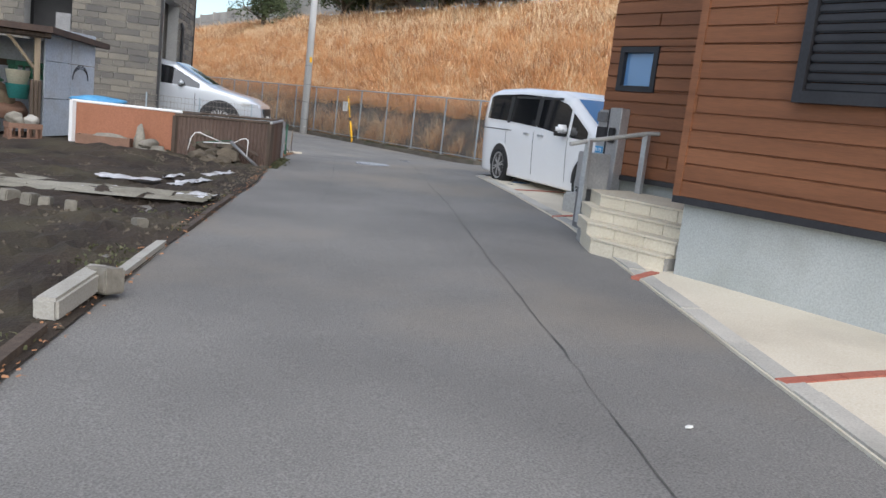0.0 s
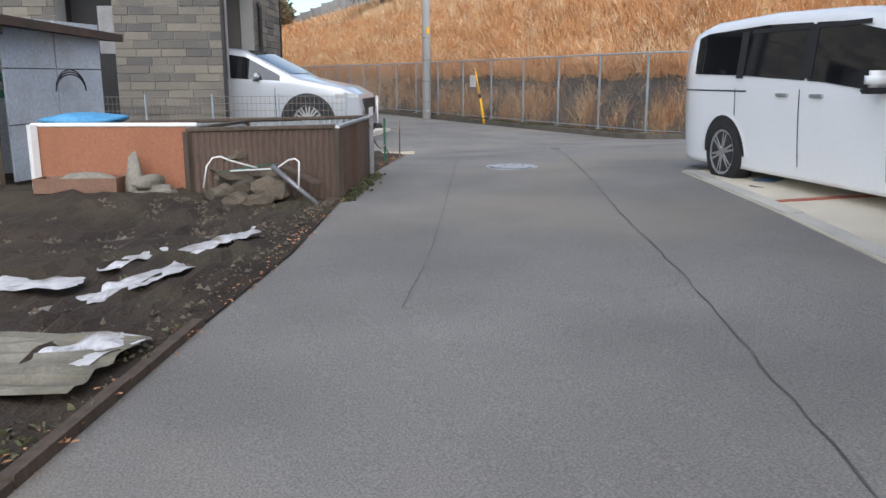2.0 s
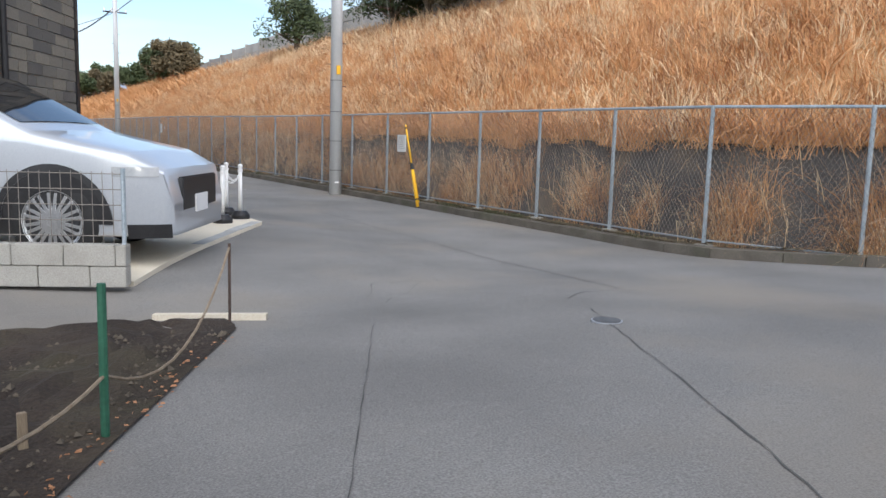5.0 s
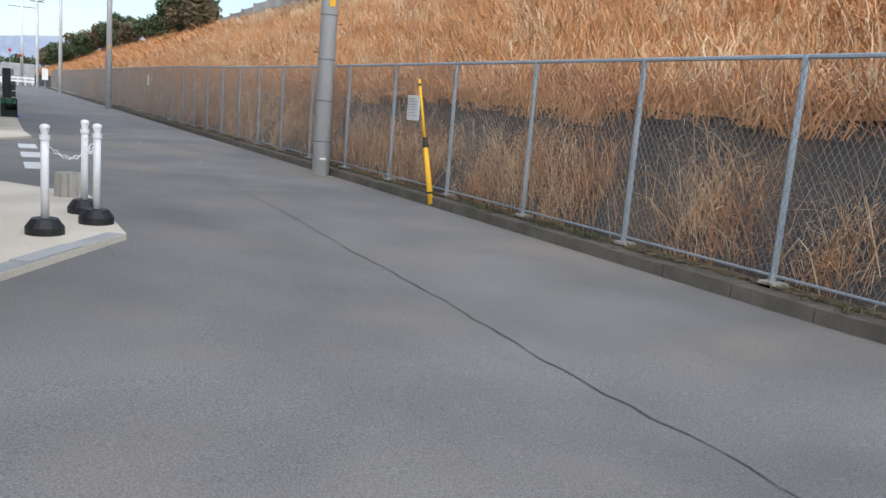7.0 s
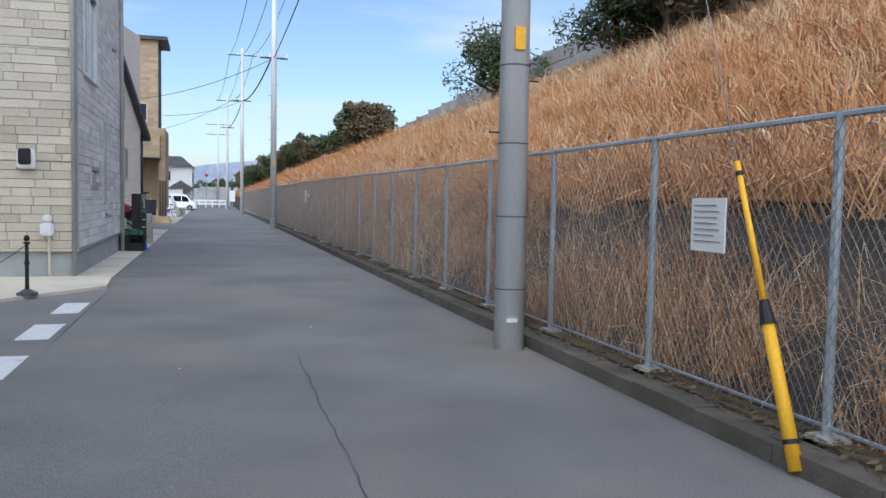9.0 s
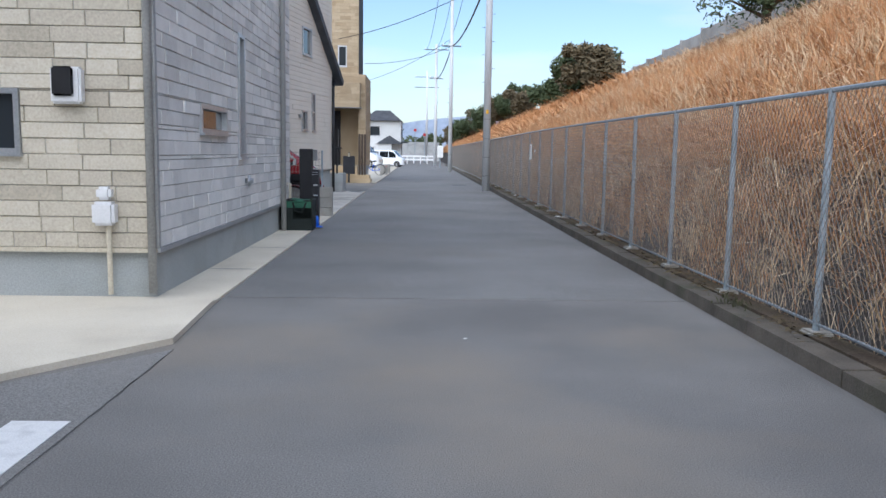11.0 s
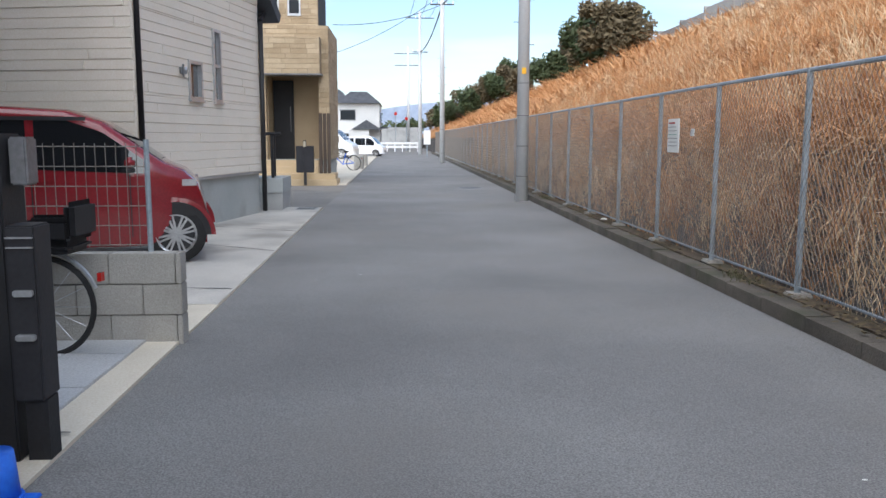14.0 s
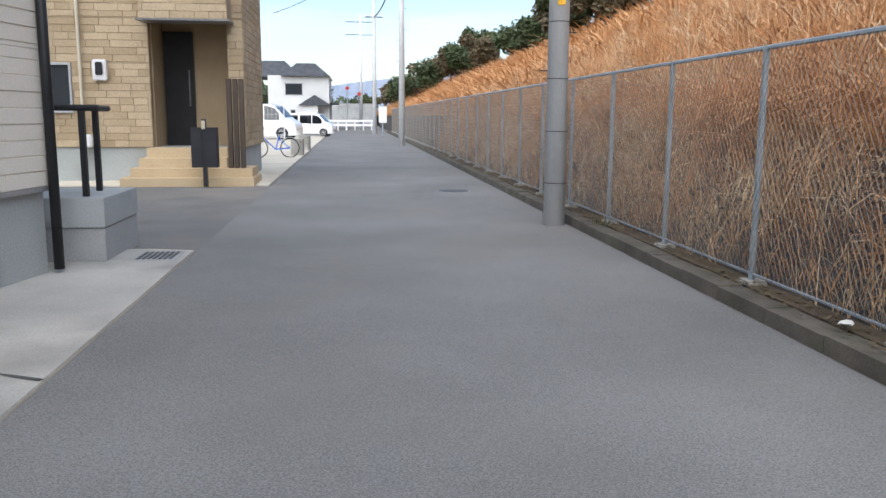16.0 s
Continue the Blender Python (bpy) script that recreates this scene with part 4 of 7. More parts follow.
# pale stone house at the corner of the side road
def stone_house():
    hs = thing("house", "pale grey stone-clad corner house with concrete foundation", "house")
    x1, y0, y1, zf, top = 8.14, 27.85, 33.45, 0.36, 6.2
    holes_e = [(1.1, 1.98, 1.17, 1.4), (2.47, 2.75, 0.96, 2.15), (0.55, 1.78, 2.56, 3.75)]
    holes_s = [(1.58, 2.12, 0.99, 1.42), (1.56, 2.1, 2.75, 3.4)]
    he = [(a, b, c - zf, d - zf) for a, b, c, d in holes_e]
    hsou = [(a, b, c - zf, d - zf) for a, b, c, d in holes_s]
    part("foundation", boxes(((2.0, y0 + 0.03, 0), (x1 - 0.02, y1 - 0.03, zf))), M["foundation"], hs)
    east, south = Vector((x1, y0, zf)), Vector((x1 - 3.0, y0, zf))
    part("wall", wall_with_holes(east, EY, y1 - y0, top - zf, 0.12, he), M["mortar"], hs)
    part("wall", wall_with_holes(south, EX, 3.0, top - zf, 0.12, hsou), M["mortar"], hs)
    part("wall", boxes(((2.0, y1 - 0.12, zf), (x1 - 0.12, y1, top))), M["siding_dark"], hs)
    part("wall", boxes(((2.0, y0 + 0.14, zf), (x1 - 3.0, y1 - 0.12, top))), M["mortar"], hs)
    part("roof", boxes(((1.8, y0 - 0.25, top), (x1 + 0.25, y1 + 0.25, top + 0.18))), M["roof"], hs)
    part("base_trim", boxes(((x1, y0, zf - 0.03), (x1 + 0.022, y1, zf))), M["alu"], hs)
    part("base_trim", boxes(((x1 - 3, y0 - 0.022, zf - 0.03), (x1, y0, zf))), M["pipe_beige"], hs)
    for h in he[:1]:
        window(hs, east, EY, h, "alu", proud=0.03)
    window(hs, east, EY, he[1], "alu", proud=0.03)
    window(hs, east, EY, he[2], "alu", proud=0.03, split="v")
    for h in hsou:
        window(hs, south, EX, h, "alu", proud=0.03)
    part("corner_post", boxes(((x1, y0 - 0.018, zf), (x1 + 0.018, y0 + 0.03, top))), M["pipe_grey"], hs)
    # one cladding on both faces; how light falls is in the two colours
    clad("stone_panel", east + EY * 0.03, EY, y1 - y0 - 0.03, top - zf, 0.36, 0.105, M["stone_shade_side"], hs, [(a - 0.03, b - 0.03, c, d) for a, b, c, d in he], 0.003, 0.012, 3, 2, 150)
    clad("stone_panel", south, EX, 3.0, top - zf, 0.36, 0.105, M["stone_sun_side"], hs, hsou, 0.003, 0.012, 4, 2, 130)
    # downpipes, vents, meter
    part("downpipe", tubes(((x1 + 0.055, 32.66, 0.03), (x1 + 0.055, 32.66, top), 0.032, 0.032), n=12), M["pipe_grey"], hs, smooth=True)
    part("downpipe", tubes(((x1 - 0.02, y0 - 0.045, 0.06), (x1 - 0.02, y0 - 0.045, top), 0.028, 0.028), n=12), M["pipe_grey"], hs, smooth=True)
    for y, z in ((30.62, 0.72), (31.6, 3.4)):
        part("vent_hood", boxes(((x1 + 0.01, y - 0.05, z - 0.05), (x1 + 0.09, y + 0.05, z + 0.06)), bevel=0.03), M["alu"], hs, smooth=True)
    xm = x1 - 0.32
    part("gas_meter", boxes(((xm - 0.075, y0 - 0.12, 0.52), (xm + 0.075, y0 - 0.015, 0.68)), bevel=0.02), M["white_plastic"], hs)
    part("gas_meter", boxes(((xm - 0.05, y0 - 0.1, 0.69), (xm + 0.05, y0 - 0.02, 0.78)), bevel=0.02), M["white_plastic"], hs)
    part("gas_pipe", tubes(((xm + 0.02, y0 - 0.06, 0.05), (xm + 0.02, y0 - 0.06, 0.53), 0.018, 0.018), n=8), M["pipe_beige"], hs)
    part("meter_box", boxes(((x1 - 0.64, y0 - 0.1, 1.32), (x1 - 0.44, y0 - 0.014, 1.56)), bevel=0.015), M["white_plastic"], hs)
    part("meter_window", boxes(((x1 - 0.62, y0 - 0.125, 1.37), (x1 - 0.48, y0 - 0.102, 1.56)), bevel=0.02), M["black"], hs)
    part("gas_pipe", bent([(x1 + 0.05, 33.2, 0.03), (x1 + 0.05, 33.2, 0.6), (x1 - 0.02, 33.2, 0.6)], 0.018), M["pipe_beige"], hs)


stone_house()


# dark stone house with the car port
def dark_house():
    hs = thing("house", "dark grey stone-clad house with a recessed car port", "house")
    x1, y0, y1, zf, top = 5.5, 15.25, 19.2, 0.3, 6.5
    hs.matrix_world = Matrix.Translation((x1, y0, 0)) @ Matrix.Rotation(radians(-25.5), 4, "Z") @ Matrix.Translation((-x1, -y0, 0))
    part("foundation", boxes(((-6, y0 + 0.03, 0.0), (x1 - 0.02, y0 + 0.3, zf))), M["foundation"], hs)
    south = Vector((-1.7, y0, zf))
    holes = [(x1 + 1.7 - 2.22, x1 + 1.7 - 1.46, 0.0, 2.1)]
    part("wall", wall_with_holes(south, EX, x1 + 1.7, top - zf, 0.3, holes), M["mortar"], hs)
    clad("stone_panel", south, EX, x1 + 1.7, top - zf, 0.34, 0.11, M["stone_dark"], hs, holes, 0.006, 0.014, 8, 2, 200)
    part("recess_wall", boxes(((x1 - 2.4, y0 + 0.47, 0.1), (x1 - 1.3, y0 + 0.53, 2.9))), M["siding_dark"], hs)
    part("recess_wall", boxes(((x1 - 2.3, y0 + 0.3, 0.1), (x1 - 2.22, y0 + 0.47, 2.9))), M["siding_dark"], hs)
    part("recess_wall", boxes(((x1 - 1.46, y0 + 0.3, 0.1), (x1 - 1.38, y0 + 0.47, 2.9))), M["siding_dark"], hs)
    part("window_frame", boxes(((x1 - 1.85, y0 + 0.45, 1.35), (x1 - 1.6, y0 + 0.466, 2.0)), bevel=0.005), M["alu_dark"], hs)
    # upper floor over the port and the wall beyond it
    holes_e = [(0.12, 1.85, -0.29, 2.2)]
    east = Vector((x1, y0 + 0.02, zf))
    part("wall", wall_with_holes(east, EY, y1 - y0, top - zf, 0.2, holes_e), M["mortar"], hs)
    clad("stone_panel", east, EY, y1 - y0, top - zf, 0.34, 0.11, M["stone_dark"], hs, holes_e, 0.006, 0.014, 9, 2, 60)
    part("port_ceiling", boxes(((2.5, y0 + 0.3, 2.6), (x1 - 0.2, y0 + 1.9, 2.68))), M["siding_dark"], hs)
    part("port_wall", boxes(((2.4, y0 + 0.3, 0.0), (2.5, y1, 2.6)), ((2.5, y0 + 1.9, 0.0), (x1 - 0.21, y0 + 1.98, 2.6))), M["stone_dark"], hs)
    part("wall", boxes(((-6, y1 - 0.2, 0.0), (x1 - 0.2, y1, top))), M["mortar"], hs)
    part("wall", boxes(((-6, y0 + 0.3, 0.0), (-5.8, y1 - 0.2, top))), M["mortar"], hs)
    part("wall", boxes(((-6, y0, 0.3), (-1.7, y0 + 0.3, top))), M["stone_dark"], hs)
    part("corner_post", boxes(((x1 - 0.01, y0 - 0.02, zf), (x1 + 0.03, y0 + 0.06, top))), M["black"], hs)
    part("corner_post", boxes(((x1 - 0.01, y1 - 0.04, zf), (x1 + 0.03, y1 + 0.03, top))), M["black"], hs)
    part("downpipe", bent([(x1 + 0.06, y0 + 2.1, 0.05), (x1 + 0.06, y0 + 2.1, 2.1), (x1 + 0.02, y0 + 2.15, 2.2)], 0.03), M["black"], hs)
    part("wall_lamp", boxes(((x1 - 0.9, y0 + 1.87, 1.9), (x1 - 0.82, y0 + 1.898, 2.05))), M["white_plastic"], hs)
    part("roof", boxes(((-6.2, y0 - 0.2, top), (x1 + 0.2, y1 + 0.2, top + 0.2))), M["roof"], hs)


dark_house()


# brown plank house with the tiled porch
def brown_house():
    hs = thing("house", "brown plank-clad house on a grey concrete foundation", "house")
    x1, y1, xr, yr = 5.25, 3.42, 6.32, 5.18
    zf, top = 0.67, 5.5
    part("foundation", boxes(((x1 + 0.03, -6, 0.0), (11, y1 - 0.03, zf))), M["foundation"], hs)
    part("foundation", boxes(((xr + 0.03, y1 - 0.03, 0.0), (11, yr - 0.03, zf))), M["foundation"], hs)
    west = Vector((x1, y1, zf))
    part("wall", wall_with_holes(west, WY, y1 + 6, top - zf, 0.15, []), M["siding_brown"], hs)
    clad("siding_plank", west, WY, y1 + 6, top - zf, 2.4, 0.098, M["siding_brown"], hs, [], 0.006, 0.012, 12, 1, 80)
    west2 = Vector((xr, yr, zf))
    hw = [(0.12, 0.515, 0.67, 1.02)]
    part("wall", wall_with_holes(west2, WY, yr - y1, top - zf, 0.15, hw), M["siding_brown"], hs)
    clad("siding_plank", west2, WY, yr - y1, top - zf, 2.4, 0.098, M["siding_brown"], hs, hw, 0.006, 0.012, 13, 1, 60)
    # pane takes the blue glass with the sky reflection in its colour
    window(hs, west2, WY, hw[0], "dark_metal", "glass_painted_sky", fw=0.045, sill=False)
    part("wall", boxes(((x1 + 0.15, y1 - 0.14, zf), (xr + 0.15, y1, top))), M["siding_brown"], hs)
    clad("siding_plank", Vector((xr, y1, zf)), WX, xr - x1, top - zf, 2.4, 0.098, M["siding_brown"], hs, [], 0.006, 0.012, 14, 1, 40)
    part("wall", boxes(((xr + 0.15, yr - 0.15, zf), (11, yr, top))), M["siding_brown"], hs)
    part("wall", boxes(((10.85, -6, zf), (11, yr - 0.15, top))), M["siding_brown"], hs)
    part("roof", boxes(((x1 - 0.3, -6.2, top), (11.3, yr + 0.3, top + 0.2))), M["roof"], hs)
    part("corner_post", boxes(((x1 - 0.02, y1 - 0.02, zf), (x1 + 0.05, y1 + 0.03, top))), M["siding_brown"], hs)
    part("base_trim", boxes(((x1 - 0.03, -6, zf - 0.035), (x1 + 0.02, y1 + 0.02, zf + 0.005))), M["dark_metal"], hs)
    part("base_trim", boxes(((xr - 0.03, y1 + 0.03, zf - 0.035), (xr + 0.02, yr + 0.02, zf + 0.005))), M["dark_metal"], hs)
    # roller shutter box with slats
    sh = new("shutter")
    sh.parent = hs
    ys, ye, z0, z1 = y1 - 0.66, y1 - 2.3, 1.25, 2.5
    part("shutter_frame", boxes(((x1 - 0.07, ye, z0), (x1 - 0.012, ys, z0 + 0.06)), ((x1 - 0.07, ys - 0.05, z0 + 0.06), (x1 - 0.012, ys, z1)), ((x1 - 0.07, ye, z0 + 0.06), (x1 - 0.012, ye + 0.05, z1)),
                                ((x1 - 0.11, ye, z1), (x1 - 0.012, ys, z1 + 0.2))), M["dark_metal"], sh)
    for k in range(25):
        z = z0 + 0.06 + k * 0.048
        part("slat", boxes(((x1 - 0.05, ye + 0.05, z), (x1 - 0.025, ys - 0.05, z + 0.042)), bevel=0.008), M["dark_metal"], sh)
    return hs


brown_house()


def porch_steps():
    st = thing("porch_steps", "cream tiled porch with four angled front steps", "steps")
    rnd = random.Random(4)
    for k, (xa, z0, z1, ye) in enumerate(((5.27, 0.16, 0.30, 4.42), (5.36, 0.30, 0.385, 4.56), (5.48, 0.385, 0.47, 4.66), (5.62, 0.47, 0.56, 4.72))):
        # tread with an angled outer corner, faced with tiles
        pts = [(xa, 3.45), (6.3, 3.45), (6.3, ye), (xa + 0.24, ye), (xa, ye - 0.34)]
        part("riser", prism(bmesh.new(), pts, z0 - 0.1, z1 - 0.014), M["mortar"], st)
        cap = [(xa - 0.014, 3.45), (6.3, 3.45), (6.3, ye + 0.012), (xa + 0.235, ye + 0.012), (xa - 0.014, ye - 0.335)]
        part("tread", prism(bmesh.new(), cap, z1 - 0.014, z1), M["tile_cream"], st)
        a, b, c = Vector((xa, 3.46, 0)), Vector((xa, ye - 0.34, 0)), Vector((xa + 0.24, ye, 0))
        for p, q in ((a, b), (b, c), (c, Vector((6.3, ye, 0)))):
            n = max(1, round((q - p).length / 0.225))
            d = (q - p) / n
            out = Vector((-d.y, d.x, 0)).normalized() * 0.008
            for i in range(n):
                t0, t1 = p + d * (i + 0.012), p + d * (i + 0.988)
                part("tile", prism(bmesh.new(), [(t0.x, t0.y), (t1.x, t1.y), (t1.x + out.x, t1.y + out.y), (t0.x + out.x, t0.y + out.y)], z0 + 0.002, z1 - 0.017), M["tile_cream"], st)


porch_steps()


def red_bands():
    for (ax, ay), (bx, by) in (((4.02, 1.83), (5.1, 1.62)), ((4.92, 3.33), (5.2, 3.42)), ((6.22, 5.45), (6.7, 5.5)), ((7.2, 7.3), (8.3, 7.0))):
        ob = thing("brick_band", "thin red brick band set in the forecourt concrete", "brick band", "brick bands in the forecourt", "structure")
        a, b = Vector((ax, ay, 0)), Vector((bx, by, 0))
        d = (b - a).normalized()
        n_ = Vector((-d.y, d.x, 0)) * 0.055
        L = (b - a).length
        k = max(1, int(L / 0.15))
        for i in range(k):
            p, q = a + d * (L * i / k), a + d * (L * (i + 0.95) / k)
            part("brick", prism(bmesh.new(), [(p.x, p.y), (q.x, q.y), (q.x + n_.x, q.y + n_.y), (p.x + n_.x, p.y + n_.y)], lambda x, y: G(x, y), lambda x, y: G(x, y) + 0.018), M["red_brick"], ob)


red_bands()


# beige plank house
def siding_house():
    hs = thing("house", "beige lap-sided house with a sloping dark roof edge", "house")
    zf, top, L = 0.6, 5.6, 3.3
    far = Vector((7.74, 42.35, zf))
    d = Vector((0.2, 1, 0)).normalized()
    east = far - d * L
    inw = Vector((-d.y, d.x, 0))
    m = Matrix.Translation((east.x, east.y, 0)) @ Matrix(((d.x, inw.x, 0, 0), (d.y, inw.y, 0, 0), (0, 0, 1, 0), (0, 0, 0, 1)))
    part("foundation", boxes(((0.02, 0.03, 0), (L - 0.02, 5.5, zf)), m=m), M["foundation"], hs)
    hw = [(1.15, 1.48, 0.87, 1.3), (1.8, 2.02, 0.87, 1.72), (1.2, 1.8, 2.5, 3.1)]
    part("wall", wall_with_holes(east, d, L, top - zf, 0.15, hw), M["siding_beige"], hs)
    clad("siding_plank", east, d, L, top - zf, 3.4, 0.1, M["siding_beige"], hs, hw, 0.004, 0.01, 21, 1, 120)
    for h in hw:
        window(hs, east, d, h, "alu", split="h" if 1.7 < h[0] < 1.9 else None, proud=0.03)
    part("wall", boxes(((0.0, 0.15, zf), (0.15, 5.5, top)), ((L - 0.15, 0.15, zf), (L, 5.5, top)), m=m), M["siding_beige"], hs)
    clad("siding_plank", east - Vector((-d.y, d.x, 0)) * -5.5, -inw, 5.5, top - zf, 3.4, 0.1, M["siding_beige"], hs, [], 0.004, 0.01, 22, 1, 30)
    part("base_trim", boxes(((0, -0.02, zf - 0.03), (L, 0.0, zf)), m=m), M["alu"], hs)
    part("downpipe", tubes((m @ Vector((L - 0.02, -0.05, 0.05)), m @ Vector((L - 0.02, -0.05, 2.6)), 0.033, 0.033), n=12), M["black"], hs, smooth=True)
    part("downpipe", tubes((m @ Vector((0.03, -0.04, 0.05)), m @ Vector((0.03, -0.04, top)), 0.028, 0.028), n=12), M["black"], hs, smooth=True)
    part("gutter", bent([m @ Vector((L - 0.02, -0.05, 2.6)), m @ Vector((L + 0.15, -0.05, 2.72)), m @ Vector((L + 0.15, 3.0, 2.72))], 0.04), M["black"], hs)
    part("roof", boxes(((-0.15, -0.18, 0), (5.0, 5.6, 0.14)), m=m @ pose(L + 0.25, 0, 2.72) @ Matrix.Rotation(radians(180 + 38), 4, "Y") @ pose(0, 0, -0.14)), M["roof"], hs)
    part("vent_hood", boxes(((0.9, -0.08, 1.7), (1.02, -0.01, 1.84)), bevel=0.035, m=m), M["alu"], hs, smooth=True)
    dk = thing("house", "dark-clad house wing behind the red car", "house")
    part("wall", boxes(((1.5, 36.4, 0), (5.6, 43.0, 5.8))), M["siding_dark"], dk)
    part("window", boxes(((5.59, 37.3, 1.75), (5.64, 37.9, 2.4))), M["glass"], dk)
    part("window_frame", boxes(((5.6, 37.22, 1.68), (5.65, 37.98, 1.75)), ((5.6, 37.22, 2.4), (5.65, 37.98, 2.47)), ((5.6, 37.9, 1.75), (5.65, 37.98, 2.4))), M["white_plastic"], dk)
    return hs


siding_house()


def tan_house():
    hs = thing("house", "tan stone-clad house with a recessed black front door", "house")
    x1, y0, y1, zf, top = 8.02, 50.2, 52.8, 0.55, 7.0
    part("foundation", boxes(((2, y0 + 0.03, 0), (x1 - 0.05, y1, zf))), M["foundation"], hs)
    south = Vector((4.0, y0, zf))
    hs_ = [(0.9, 1.4, 0.55, 1.3), (2.58, 3.78, 0.0, 2.0)]
    part("wall", wall_with_holes(south, EX, x1 - 4.0, 3.6 - zf, 0.15, hs_), M["mortar_tan"], hs)
    clad("stone_panel", south, EX, x1 - 4.0, 3.6 - zf, 0.36, 0.11, M["stone_tan"], hs, hs_, 0.003, 0.01, 31, 2, 150)
    window(hs, south, EX, hs_[0], "alu", proud=0.03)
    part("porch_back", boxes(((6.5, y0 + 0.9, zf), (7.8, y0 + 0.95, 3.0))), M["stone_tan"], hs)
    part("porch_side", boxes(((6.55, y0 + 0.15, zf), (6.6, y0 + 0.9, 3.0))), M["stone_tan"], hs)
    part("porch_ceiling", boxes(((6.5, y0 + 0.15, 2.82), (7.8, y0 + 0.9, 2.9))), M["stone_tan"], hs)
    dr = part("door", boxes(((6.62, y0 + 0.82, zf), (7.1, y0 + 0.89, 2.42)), bevel=0.01), M["black"], hs)
    part("door_handle", tubes(((7.03, y0 + 0.78, 1.2), (7.03, y0 + 0.78, 1.8), 0.012, 0.012), n=8), M["alu_dark"], dr)
    part("porch_roof", boxes(((6.56, y0 - 0.45, 2.49), (7.86, y0 - 0.02, 3.3))), M["mortar_tan"], hs)
    part("soffit", boxes(((6.52, y0 - 0.49, 2.46), (7.9, y0 - 0.02, 2.488))), M["alu_dark"], hs)
    clad("stone_panel", Vector((6.56, y0 - 0.45, 2.49)), EX, 1.3, 0.81, 0.36, 0.11, M["stone_tan"], hs, [], 0.003, 0.01, 36, 2, 20)
    east = Vector((x1, y0, zf))
    part("wall", wall_with_holes(east, EY, y1 - y0, 3.6 - zf, 0.15, []), M["mortar_tan"], hs)
    clad("stone_panel", east, EY, y1 - y0, 3.6 - zf, 0.36, 0.11, M["stone_tan"], hs, [], 0.003, 0.01, 32, 2, 60)
    # upper storey set back
    up = Vector((3.0, y0 + 0.5, 3.6))
    hu = [(3.55, 3.85, 0.3, 1.0), (4.05, 4.35, 0.3, 1.0)]
    part("wall", wall_with_holes(up, EX, 4.75, top - 3.6, 0.15, hu), M["mortar_tan"], hs)
    clad("stone_panel", up, EX, 4.75, top - 3.6, 0.36, 0.11, M["stone_tan"], hs, hu, 0.003, 0.01, 33, 2, 0)
    for h in hu:
        window(hs, up, EX, h, "alu", proud=0.02)
    part("wall", boxes(((7.6, y0 + 0.65, 3.6), (7.75, y1, top))), M["siding_dark"], hs)
    part("roof", boxes(((2.8, y0 + 0.3, top), (8.1, y1 + 0.2, top + 0.14))), M["roof"], hs)
    part("floor_slab", boxes(((3.0, y0 + 0.15, 3.5), (x1, y1, 3.6))), M["mortar_tan"], hs)
    part("downpipe", tubes(((5.55, y0 - 0.05, 0.1), (5.55, y0 - 0.05, 4.5), 0.025, 0.025), n=10), M["pipe_beige"], hs)
    part("meter_box", boxes(((5.74, y0 - 0.1, 1.58), (5.95, y0 - 0.015, 1.9)), bevel=0.015), M["white_plastic"], hs)
    part("meter_window", boxes(((5.79, y0 - 0.13, 1.66), (5.9, y0 - 0.102, 1.86)), bevel=0.02), M["black"], hs)
    part("gas_meter", boxes(((5.5, y0 - 0.15, 0.55), (5.68, y0 - 0.015, 0.75)), bevel=0.02), M["white_plastic"], hs)
    st = thing("porch_steps", "tan tiled entrance steps of the stone house", "steps")
    for k, (x0, x2, ya, z1) in enumerate(((6.3, 8.25, 49.2, 0.13), (6.4, 8.2, 49.42, 0.26), (6.48, 7.8, 49.64, 0.4), (6.55, 7.78, 49.86, 0.55))):
        part("tread", boxes(((x0, ya, 0), (x2, y0 - 0.003, z1)), bevel=0.006), M["tile_tan"], st)
    # slatted screen and gate pillar by the entrance
    for k in range(3):
        tagged(part("screen_post", boxes(((7.84 + k * 0.09, 49.5, 0.26), (7.91 + k * 0.09, 49.6, 1.6)), bevel=0.004), M["wood_dark"]), "tall brown wooden screen post by the steps", "screen post", "screen posts by the steps")
    gp = thing("letter_box", "dark grey letter box pillar at the entrance steps", "letter box")
    part("body", boxes(((7.60, 49.0, 0.3), (7.76, 49.16, 0.88)), bevel=0.008), M["dark_metal"], gp)
    part("body", boxes(((7.38, 49.02, 0.3), (7.54, 49.16, 0.88)), bevel=0.008), M["dark_metal"], gp)
    part("leg", boxes(((7.54, 49.02, 0.02), (7.6, 49.1, 1.0))), M["dark_metal"], gp)
    part("trim", boxes(((7.545, 49.0, 0.86), (7.595, 49.018, 0.98))), M["pipe_beige"], gp)


tan_house()


